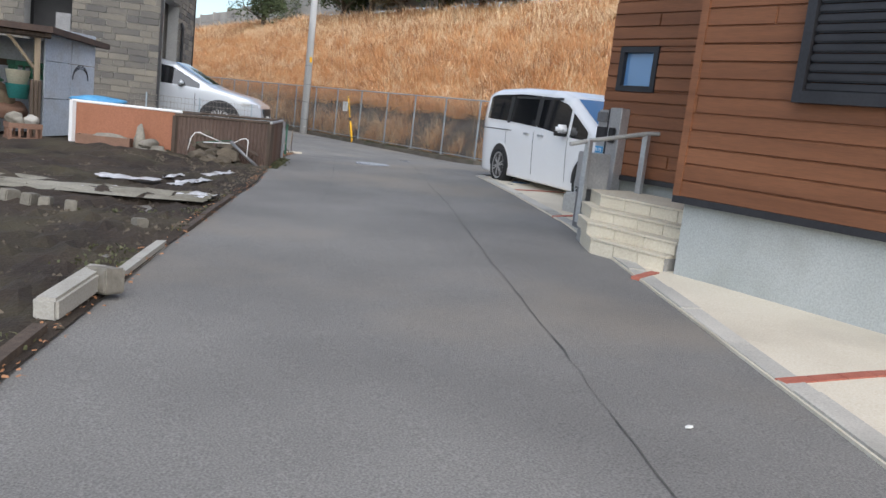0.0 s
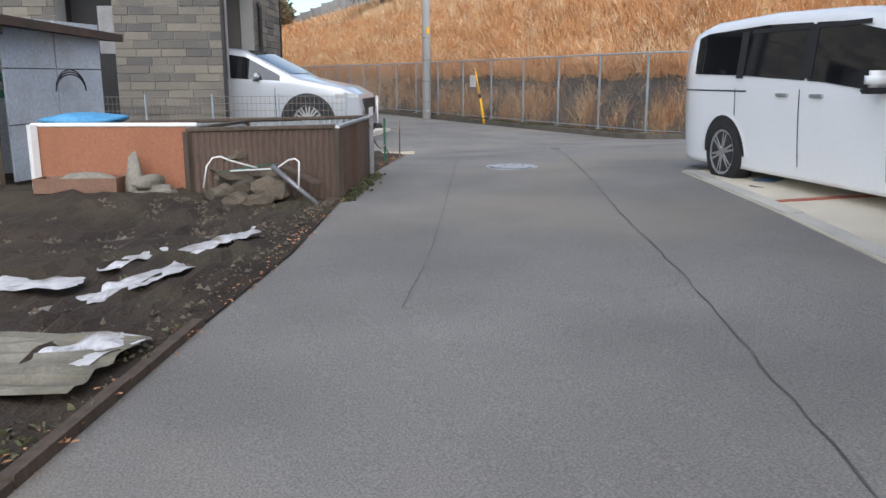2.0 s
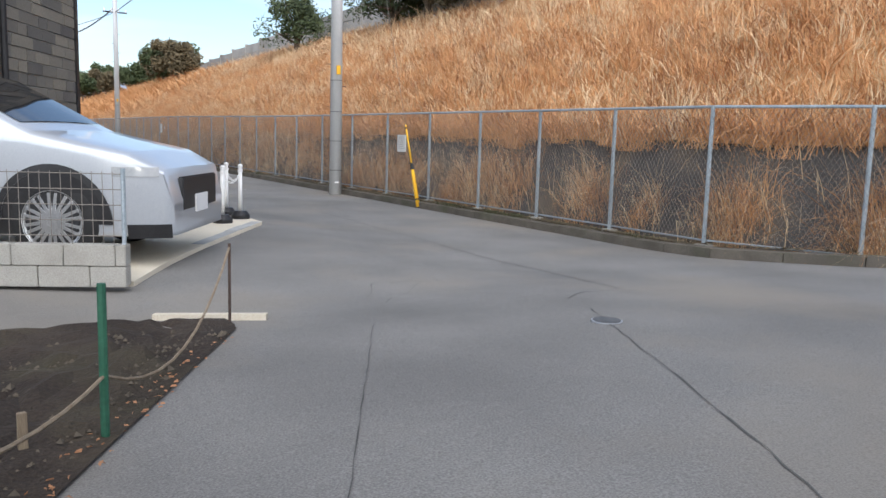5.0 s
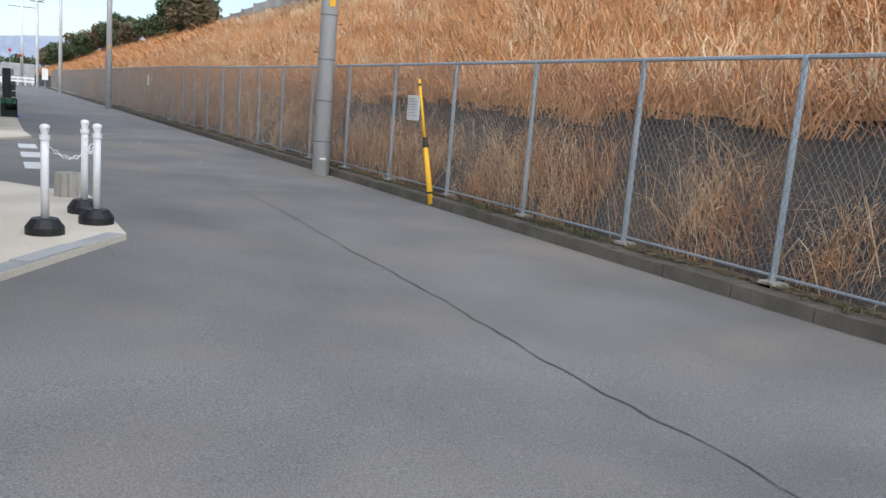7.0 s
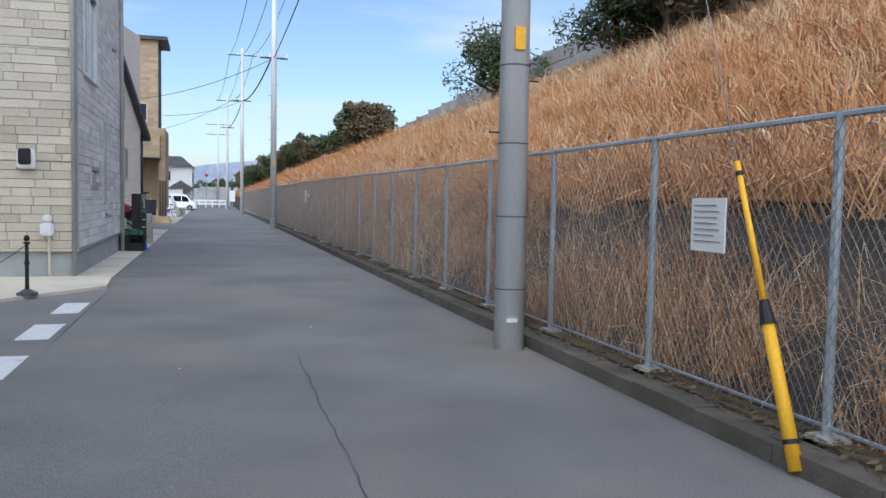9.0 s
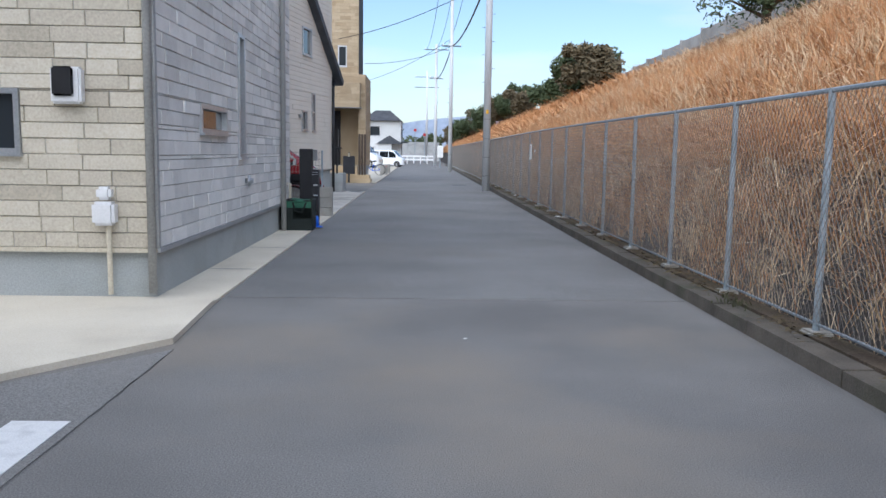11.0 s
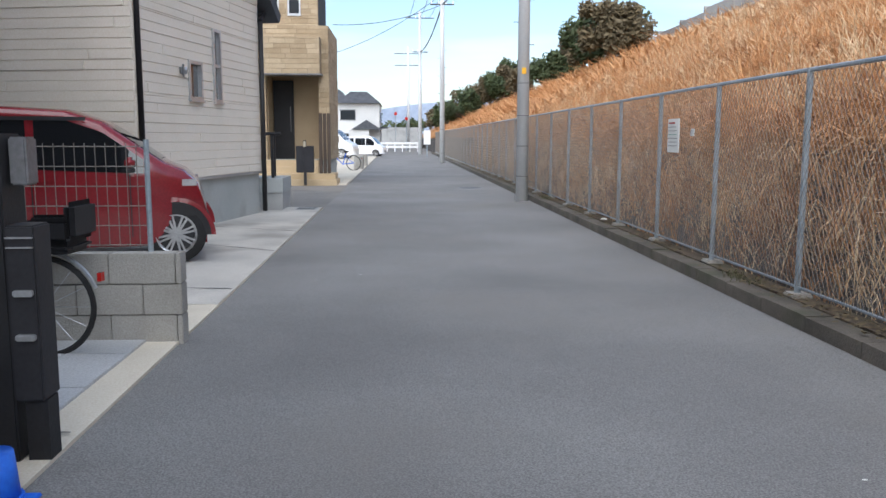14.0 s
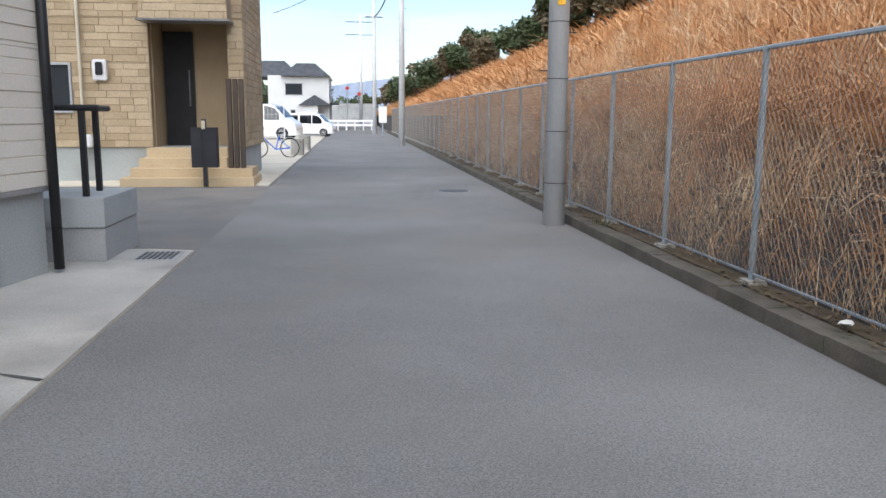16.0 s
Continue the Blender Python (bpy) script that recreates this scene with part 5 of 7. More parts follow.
def far_house():
    hs = thing("house", "white two-storey house with a dark blue-grey hipped roof", "house")
    x0, x1, y0, y1 = 3.6, 8.0, 98.0, 105.0
    part("wall", boxes(((x0, y0, 0), (x1, y1, 3.9))), M["render_white"], hs)
    for a, b, c, d in ((4.85, 6.05, 2.55, 3.3), (5.2, 6.0, 0.6, 1.4)):
        w = part("window", boxes(((a, y0 - 0.05, c), (b, y0 - 0.01, d))), M["glass"], hs)
        part("window_frame", boxes(((a - 0.06, y0 - 0.04, c - 0.06), (b + 0.06, y0 - 0.002, c)), ((a - 0.06, y0 - 0.04, d), (b + 0.06, y0 - 0.002, d + 0.06))), M["alu_dark"], w)
    for k in range(3):
        part("window", boxes(((x1 + 0.01, y0 + 1 + k * 2, 2.4), (x1 + 0.05, y0 + 1.8 + k * 2, 3.2))), M["glass"], hs)
    for xa, xb, ya, zr in ((2.0, 5.75, y0 + 1.0, 5.05), (4.55, x1 + 0.1, y0 - 0.5, 4.8)):
        bm = bmesh.new()
        xm = xb - 1.1
        P = [(xa, ya, 3.85), (xb, ya, 3.85), (xb, y1 + 0.5, 3.85), (xa, y1 + 0.5, 3.85), (xa + 1.1, ya + 0.9, zr), (xm, ya + 0.9, zr), (xm, y1 - 0.9, zr), (xa + 1.1, y1 - 0.9, zr)]
        v = [bm.verts.new(p) for p in P]
        for f in ((0, 1, 5, 4), (1, 2, 6, 5), (2, 3, 7, 6), (3, 0, 4, 7), (4, 5, 6, 7), (3, 2, 1, 0)):
            bm.faces.new([v[k] for k in f])
        part("roof", bm, M["roof"], hs)
    bm = bmesh.new()
    P = [(5.8, y0 - 1.4, 1.75), (8.2, y0 - 1.4, 1.75), (7.0, y0 - 1.4, 2.5), (5.8, y0, 1.75), (8.2, y0, 1.75), (7.0, y0, 2.5)]
    v = [bm.verts.new(p) for p in P]
    for f in ((0, 1, 2), (5, 4, 3), (0, 2, 5, 3), (1, 4, 5, 2), (0, 3, 4, 1)):
        bm.faces.new([v[i] for i in f])
    part("porch_roof", bm, M["roof"], hs)
    part("wall", boxes(((5.6, y0 - 1.2, 0), (7.2, y0, 1.75))), M["render_white"], hs)
    part("roof", boxes(((x1 - 0.2, y0 + 1, 1.9), (x1 + 0.6, y1, 2.0))), M["roof"], hs)


far_house()


# ---- vehicles ----
def ip(tab, x):
    for (a, b), (c, d) in zip(tab, tab[1:]):
        if x <= c:
            return b + (d - b) * (x - a) / (c - a)
    return tab[-1][1]


def wheel(parent, x, y, r, w, side, spokes, rim_mat="rim"):
    wh = part("wheel", tubes(((x, y - w / 2, r), (x, y + w / 2, r), r * 0.6, r * 0.6), n=24), M["trim"], parent)
    bm = bmesh.new()
    ring = [(r * 0.66, -w / 2), (r * 0.93, -w / 2), (r, -w * 0.32), (r, w * 0.32), (r * 0.93, w / 2), (r * 0.66, w / 2)]
    k = 36
    vs = [[bm.verts.new((x + a * math.cos(2 * math.pi * i / k), y + b, r + a * math.sin(2 * math.pi * i / k))) for a, b in ring] for i in range(k)]
    for i in range(k):
        for j in range(len(ring) - 1):
            bm.faces.new((vs[i][j], vs[(i + 1) % k][j], vs[(i + 1) % k][j + 1], vs[i][j + 1]))
    part("tyre", bm, M["tyre"], wh, smooth=True)
    face = y + side * w * 0.44
    bm = bmesh.new()
    vs = [[bm.verts.new((x + a * math.cos(2 * math.pi * i / k), face + side * b, r + a * math.sin(2 * math.pi * i / k))) for a, b in ((r * 0.66, 0.0), (r * 0.69, 0.012), (r * 0.62, 0.006), (r * 0.6, -0.03))] for i in range(k)]
    for i in range(k):
        for j in range(3):
            bm.faces.new((vs[i][j], vs[(i + 1) % k][j], vs[(i + 1) % k][j + 1], vs[i][j + 1]))
    for s in range(spokes):
        a = 2 * math.pi * s / spokes + 0.3
        for off in (-0.13, 0.13):
            c0, c1 = a + off * 1.6, a + off
            p0 = Vector((x + r * 0.12 * math.cos(c0), face - side * 0.004, r + r * 0.12 * math.sin(c0)))
            p1 = Vector((x + r * 0.64 * math.cos(c1), face - side * 0.004, r + r * 0.64 * math.sin(c1)))
            tube(bm, p0, p1, r * 0.075, r * 0.06, 6)
    tube(bm, (x, face - side * 0.02, r), (x, face + side * 0.012, r), r * 0.15, r * 0.12, 12)
    part("rim", bm, M[rim_mat], wh)


def vehicle(label, paint, at, L, W, top, belt, sill, wheels, wr, ww, shoulder, tumble, side_glass, screen, rear_screen, spokes, rim="rim", noses=(), round_=0.14, extra=None, category="car", screen_mat="glass_car"):
    """A car along +x (front at x = L): roof profile top, waist height belt, side windows by spans."""
    car = thing("car", label, category, at=at)
    st = sorted({0.0, L, *[L * i / 64 for i in range(65)], *[p[0] for p in top]})

    def half(x, z):
        e = min(x, L - x) / L
        plan = 1 - 0.20 * (1 - min(1, e / round_)) ** 2.2
        b = ip(belt, x)
        if z <= b:
            k = 1 - 0.06 * ((b - z) / max(0.05, b - sill)) ** 2
        else:
            k = 1 - tumble * (z - b)
        return W / 2 * plan * k

    def ring(x):
        t = ip(top, x)
        b = min(ip(belt, x), t - 0.04)
        zs = [sill, sill + 0.03, sill + (b - sill) * 0.35, sill + (b - sill) * 0.7, b - 0.01, b + 0.01]
        edge = t - min(0.09, (t - b) * 0.6)
        zs += [b + (edge - b) * 0.5, edge]
        pts = [(half(x, z), z) for z in zs]
        wtop = half(x, edge)
        pts += [(wtop * 0.965, edge + (t - edge) * 0.55), (wtop * 0.88, edge + (t - edge) * 0.85), (wtop * 0.5, t - 0.004), (0, t)]
        return pts
    bm = bmesh.new()
    rows = []
    for x in st:
        pts = ring(x)
        full = [(-a, z) for a, z in pts] + [(a, z) for a, z in pts[-2::-1]]
        rows.append([bm.verts.new((x, a, z)) for a, z in full])
    for r0, r1 in zip(rows, rows[1:]):
        for j in range(len(r0) - 1):
            xm, zm = (r0[j].co.x + r1[j].co.x) / 2, (r0[j].co.z + r0[j + 1].co.z) / 2
            ym = abs(r0[j].co.y)
            bm.faces.new((r0[j], r1[j], r1[j + 1], r0[j + 1]))
    for r0 in (rows[0], rows[-1]):
        bm.faces.new(r0)
    for i in range(len(rows) - 1):
        bm.faces.new((rows[i][0], rows[i][-1], rows[i + 1][-1], rows[i + 1][0]))
    body = part("body", bm, M[paint], car, smooth=True)
    eps = 0.006

    def patch(name, x0, x1, f0, f1, material, side, n=14, off=eps, parent=car):
        bm = bmesh.new()
        grid = []
        for i in range(n + 1):
            x = x0 + (x1 - x0) * i / n
            lo, hi = f0(x), f1(x)
            grid.append([bm.verts.new((x, side * (half(x, lo + (hi - lo) * j / 4) + off), lo + (hi - lo) * j / 4)) for j in range(5)])
        for a, b in zip(grid, grid[1:]):
            for j in range(4):
                bm.faces.new((a[j], b[j], b[j + 1], a[j + 1]))
        return part(name, bm, M[material], parent, smooth=True)
    for side in (1, -1):
        for x0, x1 in side_glass:
            def g_lo(x):
                return ip(belt, x) + 0.02

            def g_hi(x):
                return max(g_lo(x) + 0.004, ip(top, x) - min(0.095, (ip(top, x) - ip(belt, x)) * 0.6))
            patch("side_window", x0, x1, g_lo, g_hi, "glass_car", side)
        for wx in wheels:
            bm = bmesh.new()
            k = 26
            a0 = [(math.cos(math.pi * i / k), math.sin(math.pi * i / k)) for i in range(k + 1)]
            R0, R1 = wr * 1.17, wr * 1.32
            outer = []
            for c, s in a0:
                zi, zo = max(sill, wr * 0.95 + R0 * s), max(sill, wr * 0.95 + R1 * s)
                outer.append((bm.verts.new((wx + R0 * c, side * (half(wx, zi) + 0.008), zi)), bm.verts.new((wx + R1 * c, side * (half(wx, zo) + 0.004), zo))))
            for p, q in zip(outer, outer[1:]):
                bm.faces.new((p[0], q[0], q[1], p[1]))
            part("arch_lip", bm, M[paint if category != "suv" else "trim"], car)
            bm = bmesh.new()
            fan = [bm.verts.new((wx + R0 * c, side * (half(wx, max(sill, wr * 0.95 + R0 * s)) + 0.005), max(sill, wr * 0.95 + R0 * s))) for c, s in a0]
            bm.faces.new(fan)
            part("wheel_well", bm, M["trim"], car)
            wheel(car, wx, side * (half(wx, wr) - ww * 0.36), wr, ww, side, spokes, rim)
        for name, x0, x1, z0, z1, material in noses:
            patch(name, x0, x1, lambda x: z0, lambda x: z1, material, side, 6, 0.008)
    for name, (x0, x1), inset in (("windscreen", screen, 0.86), ("rear_window", rear_screen, 0.84)):
        bm = bmesh.new()
        grid = []
        for i in range(9):
            x = x0 + (x1 - x0) * i / 8
            t = ip(top, x)
            w = half(x, t - 0.05) * inset
            grid.append([bm.verts.new((x, w * (j / 4 - 1), t + 0.007 - 0.012 * abs(j / 4 - 1) ** 3)) for j in range(9)])
        for a, b in zip(grid, grid[1:]):
            for j in range(8):
                bm.faces.new((a[j], b[j], b[j + 1], a[j + 1]))
        part(name, bm, M[screen_mat if name == "windscreen" else "glass_car"], car, smooth=True)
    if extra:
        extra(car, half, patch)
    return car


def mirrors(car, half, x, z, s, paint):
    for side in (1, -1):
        y = side * (half(x, z) + 0.075 * s)
        w, h, d = 0.1 * s, 0.075 * s, 0.05 * s
        m = part("wing_mirror", boxes(((x - d, y - w * 0.85, z - h * 0.6), (x + d, y + w * 0.85, z + h)), bevel=0.032 * s), M[paint], car, smooth=True)
        part("mirror_foot", boxes(((x - d * 0.8, y - w, z - h), (x + d * 0.8, y + w * 0.6, z - h * 0.45)), bevel=0.012 * s), M["trim"], m)


S = 0.755


VX, VZ = 0.765, 0.70


def van_extra(car, half, patch):
    mirrors(car, half, 3.3 * VX, 1.09 * VZ, S * 1.1, "paint_white")
    for side in (1, -1):
        for x in (1.98, 2.45):
            part("door_handle", boxes(((x * VX, side * (half(x * VX, 0.96 * VZ) + 0.004) - 0.012, 0.95 * VZ), ((x + 0.17) * VX, side * (half(x * VX, 0.96 * VZ) + 0.004) + 0.012, 0.985 * VZ)), bevel=0.006), M["alu"], car)
        patch("slide_rail", 0.12 * VX, 1.5 * VX, lambda x: 0.985 * VZ, lambda x: 1.0 * VZ, "trim", side, 10, 0.004)
        for x in (1.30, 2.30, 3.36):
            patch("door_gap", x * VX, (x + 0.012) * VX, lambda z: 0.32 * VZ, lambda z: 1.02 * VZ, "trim", side, 2, 0.003)
    for side in (1, -1):
        patch("visor", 1.5 * VX, 3.05 * VX, lambda x: 1.55 * VZ, lambda x: 1.59 * VZ, "trim", side, 10, 0.012)
        for x0, x1 in ((1.32, 1.44), (2.31, 2.45)):
            patch("pillar_trim", x0 * VX, x1 * VX, lambda x: 1.12 * VZ, lambda x: 1.58 * VZ, "trim", side, 3, 0.009)


# windscreen uses the glass whose blue colour stands for reflected sky
vehicle("white minivan parked on the concrete forecourt", "paint_white",
        pose(8.69, 9.05, 0.205, 0, 0, -104.5),
        4.84 * VX, 1.72 * 0.755,
        [(0 * VX, 0.7 * VZ), (0.05 * VX, 1.0 * VZ), (0.16 * VX, 1.45 * VZ), (0.32 * VX, 1.65 * VZ), (0.7 * VX, 1.73 * VZ), (1.7 * VX, 1.76 * VZ), (2.7 * VX, 1.73 * VZ), (3.2 * VX, 1.63 * VZ), (4.17 * VX, 1.09 * VZ), (4.6 * VX, 0.95 * VZ), (4.78 * VX, 0.78 * VZ), (4.84 * VX, 0.55 * VZ)],
        [(0 * VX, 1.15 * VZ), (1.4 * VX, 1.12 * VZ), (2.6 * VX, 1.06 * VZ), (3.3 * VX, 0.98 * VZ), (3.95 * VX, 0.95 * VZ), (4.84 * VX, 0.7 * VZ)],
        0.2 * VZ, [1.12 * VX, 3.94 * VX], 0.325 * 0.75, 0.2 * 0.75, 0.95, 0.16,
        [(0.5 * VX, 1.38 * VX), (1.38 * VX, 2.36 * VX), (2.40 * VX, 3.34 * VX), (3.42 * VX, 3.9 * VX)], (3.26 * VX, 4.12 * VX), (0.07 * VX, 0.18 * VX), 6, noses=(("headlight", 4.25 * VX, 4.7 * VX, 0.74 * VZ, 0.88 * VZ, "lamp_clear"), ("tail_light", 0.03 * VX, 0.2 * VX, 0.98 * VZ, 1.5 * VZ, "paint_white")),
        extra=van_extra, screen_mat="glass_painted_sky")


S = 0.80


def suv_extra(car, half, patch):
    mirrors(car, half, 2.72 * S, 1.13 * S, S, "paint_silver")
    for side in (1, -1):
        part("door_handle", boxes(((2.05 * S, side * (half(2.1 * S, 0.88 * S) + 0.004) - 0.012, 0.88 * S), (2.25 * S, side * (half(2.1 * S, 0.88 * S) + 0.004) + 0.012, 0.92 * S)), bevel=0.006), M["alu"], car)
        for x in (1.98, 3.02):
            patch("door_gap", x * S, (x + 0.012) * S, lambda z: 0.4 * S, lambda z: 0.95 * S, "trim", side, 2, 0.003)
        patch("sill_trim", 0.7 * S, 3.9 * S, lambda x: 0.24 * S, lambda x: 0.38 * S, "trim", side, 10, 0.006)
        patch("bumper_trim", 4.2 * S, 4.53 * S, lambda x: 0.24 * S, lambda x: 0.36 * S, "trim", side, 6, 0.008)
    part("grille", boxes(((4.5 * S, -0.5 * S, 0.45 * S), (4.555 * S, 0.5 * S, 0.75 * S)), bevel=0.01), M["trim"], car)
    part("number_plate", boxes(((4.555 * S, -0.17 * S, 0.42 * S), (4.57 * S, 0.17 * S, 0.58 * S))), M["white_plastic"], car)


vehicle("silver sport utility car parked under the car port", "paint_silver",
        pose(4.506, 17.208, 0.115, 0, 0, -31), 4.55 * S, 1.84 * S,
        [(0, 0.85 * S), (0.12 * S, 1.1 * S), (0.5 * S, 1.5 * S), (1.0 * S, 1.66 * S), (1.8 * S, 1.69 * S), (2.5 * S, 1.6 * S), (3.42 * S, 1.13 * S), (3.7 * S, 1.07 * S), (4.2 * S, 0.97 * S), (4.48 * S, 0.83 * S), (4.55 * S, 0.55 * S)],
        [(0, 1.13 * S), (2.0 * S, 1.1 * S), (3.0 * S, 1.05 * S), (3.4 * S, 1.02 * S), (4.2 * S, 0.88 * S), (4.55 * S, 0.74 * S)],
        0.26 * S, [0.87 * S, 3.6 * S], 0.375 * S, 0.22 * S, 0.95, 0.22,
        [(0.5 * S, 1.0 * S), (1.1 * S, 1.92 * S), (2.02 * S, 3.12 * S)], (2.5 * S, 3.3 * S), (0.15 * S, 0.5 * S), 10,
        noses=(("headlight", 4.1 * S, 4.45 * S, 0.76 * S, 0.84 * S, "lamp_clear"), ("tail_light", 0.03 * S, 0.3 * S, 0.9 * S, 1.05 * S, "lamp_red")), extra=suv_extra, category="suv")


S = 0.755


def kei_extra(car, half, patch):
    mirrors(car, half, 2.42 * S, 1.08 * S, S, "paint_red")
    for side in (1, -1):
        part("door_handle", boxes(((1.5 * S, side * (half(1.5 * S, 0.9 * S) + 0.004) - 0.012, 0.9 * S), (1.66 * S, side * (half(1.5 * S, 0.9 * S) + 0.004) + 0.012, 0.93 * S)), bevel=0.006), M["paint_red"], car)
        for x in (1.45, 2.4):
            patch("door_gap", x * S, (x + 0.012) * S, lambda z: 0.3 * S, lambda z: 0.97 * S, "trim", side, 2, 0.003)
        patch("visor", 0.55 * S, 2.0 * S, lambda x: 1.53 * S, lambda x: 1.57 * S, "trim", side, 8, 0.018)


vehicle("dark red tall kei hatchback parked before the beige house", "paint_red",
        pose(5.6, 37.74, 0.025, 0, 0, 13), 3.17 * S, 1.5 * S,
        [(0, 0.9 * S), (0.08 * S, 1.5 * S), (0.3 * S, 1.66 * S), (1.0 * S, 1.7 * S), (1.8 * S, 1.66 * S), (2.15 * S, 1.54 * S), (2.76 * S, 1.1 * S), (2.95 * S, 1.02 * S), (3.09 * S, 0.88 * S), (3.17 * S, 0.6 * S)],
        [(0, 1.05 * S), (1.5 * S, 1.0 * S), (2.6 * S, 0.95 * S), (3.17 * S, 0.75 * S)],
        0.2 * S, [0.5 * S, 2.85 * S], 0.315 * S, 0.17 * S, 0.95, 0.14,
        [(0.2 * S, 0.55 * S), (0.62 * S, 1.42 * S), (1.5 * S, 2.55 * S)], (2.25 * S, 2.72 * S), (0.05 * S, 0.2 * S), 8,
        noses=(("headlight", 2.93 * S, 3.08 * S, 0.84 * S, 0.91 * S, "lamp_clear"),), round_=0.24, extra=kei_extra)


def far_vans():
    for x, y, h, lbl in ((4.1, 73.6, 1.0, "white van parked on the far driveway"), (6.3, 79.0, 0.75, "small white van parked at the far house")):
        vehicle(lbl, "paint_white", pose(x, y, 0.02, 0, 0, -12), 3.4 * h, 1.35 * h,
                [(0, 0.9 * h), (0.05, 1.4 * h), (0.2, 1.52 * h), (2.2 * h, 1.52 * h), (2.5 * h, 1.42 * h), (3.0 * h, 0.9 * h), (3.3 * h, 0.75 * h), (3.4 * h, 0.5 * h)],
                [(0, 0.85 * h), (2.8 * h, 0.8 * h), (3.4 * h, 0.6 * h)], 0.18 * h, [0.55 * h, 2.8 * h], 0.25 * h, 0.14 * h, 0.95, 0.1,
                [(0.2 * h, 1.1 * h), (1.2 * h, 2.0 * h), (2.05 * h, 2.7 * h)], (2.5 * h, 2.96 * h), (0.06 * h, 0.18 * h), 6)


far_vans()


# ---- trees ----
def shrub(name, c, r, h, seed, label, count=2600, leaf=0.09, material="leaf", category="bush"):
    """A bush or tree: trunk with limbs, and a crown of many small leaves in uneven clumps with gaps."""
    rnd = random.Random(seed)
    ob = thing(name, label, category)
    c = Vector(c)
    bm = bmesh.new()
    tube(bm, c, c + Vector((0, 0, h * 0.45)), r * 0.09, r * 0.06, 7)
    clumps = []
    for k in range(16):
        a = rnd.uniform(0, 6.28)
        rr = r * rnd.uniform(0.2, 0.85)
        p = c + Vector((math.cos(a) * rr, math.sin(a) * rr, h * rnd.uniform(0.35, 0.9)))
        clumps.append((p, r * rnd.uniform(0.25, 0.5)))
        tube(bm, c + Vector((0, 0, h * rnd.uniform(0.15, 0.42))), p, r * 0.04, r * 0.012, 5)
    part("trunk", bm, M["bark"], ob)
    verts, faces = [], []
    for k in range(count):
        p, cr = rnd.choice(clumps)
        d = Vector((rnd.gauss(0, 1), rnd.gauss(0, 1), rnd.gauss(0, 0.8))).normalized()
        q = p + d * cr * rnd.uniform(0.5, 1.05)
        n1 = Vector((rnd.gauss(0, 1), rnd.gauss(0, 1), rnd.gauss(0, 1))).normalized()
        n2 = n1.orthogonal().normalized()
        s = leaf * rnd.uniform(0.6, 1.5)
        o = len(verts)
        verts += [tuple(q - n1 * s), tuple(q + n2 * s * 0.5), tuple(q + n1 * s), tuple(q - n2 * s * 0.5)]
        faces.append((o, o + 1, o + 2, o + 3))
    part("crown", raw("crown", verts, faces, M[material]), M[material], ob)


def idx(y):
    return min(range(len(LINE)), key=lambda i: abs(LINE[i][1] - y))


for k, (y, o, r, h, m) in enumerate(((48.3, 8.5, 1.9, 2.7, "leaf"), (40.0, 9.6, 1.6, 1.9, "leaf"), (37.0, 9.6, 1.9, 2.2, "leaf"), (34.0, 9.5, 2.0, 2.3, "leaf_dry"), (31.0, 9.7, 1.8, 2.2, "leaf"),
                                     (28.0, 9.7, 1.8, 2.0, "leaf_dry"), (25.0, 9.6, 1.6, 1.8, "leaf"))):
    shrub("bush", bank_at(idx(y), o), r, h, k + 5, "dark evergreen bush on the crest of the embankment", 5200, 0.085, m)
rt = random.Random(77)
for k in range(17):
    y = 66 + k * 4.2 + rt.uniform(-1, 1)
    o = 6.3 - 4.6 * smooth01(80, 135, y) + rt.uniform(0, 2.0)
    p = bank_at(idx(y), min(o, 8))
    shrub("tree", p, rt.uniform(1.2, 2.0), rt.uniform(1.9, 3.2), 40 + k, "dark evergreen tree on the far embankment", 3600, 0.14, "leaf" if k % 3 else "leaf_dry", "tree")
for k in range(12):
    shrub("tree", (rt.uniform(-6, 11), rt.uniform(128, 150), 0), rt.uniform(2.5, 3.6), rt.uniform(3.2, 4.5), 80 + k, "dark tree line at the end of the street", 1200, 0.32, "leaf", "tree")


# ---- crest wall ----
def crest_wall():
    ob = thing("retaining_wall", "grey panelled concrete wall along the crest", "wall", kind="structure")
    for i in range(0, len(LINE) - 3, 3):
        a, b = bank_at(i, 10.6), bank_at(i + 3, 10.6)
        d = (b - a)
        d.z = 0
        L = d.length
        if L < 0.2 or a.y > 105:
            continue
        m = Matrix.Translation((a.x, a.y, min(a.z, b.z) + 0.1)) @ Matrix.Rotation(math.atan2(d.y, d.x), 4, "Z")
        part("panel", boxes(((0.05, -0.06, 0.3), (L - 0.05, 0.06, 0.92)), ((0.05, -0.055, 0.94), (L - 0.05, 0.055, 1.5)), bevel=0.01, m=m), M["wallcap"], ob)
        part("post", boxes(((-0.06, -0.1, 0.2), (0.06, 0.1, 1.58)), m=m), M["wallcap"], ob)


crest_wall()

# far hills, their distance haze put into the flat blue colour
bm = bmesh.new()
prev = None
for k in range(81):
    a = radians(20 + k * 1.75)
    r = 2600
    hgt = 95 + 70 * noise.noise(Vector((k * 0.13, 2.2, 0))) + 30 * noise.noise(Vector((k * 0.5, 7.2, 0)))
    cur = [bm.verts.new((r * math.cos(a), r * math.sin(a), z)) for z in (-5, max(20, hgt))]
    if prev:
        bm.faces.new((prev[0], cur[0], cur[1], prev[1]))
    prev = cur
tagged(part("backdrop", bm, M["hazed_hills"]), "hazy blue distant hills", "hills", kind="structure")

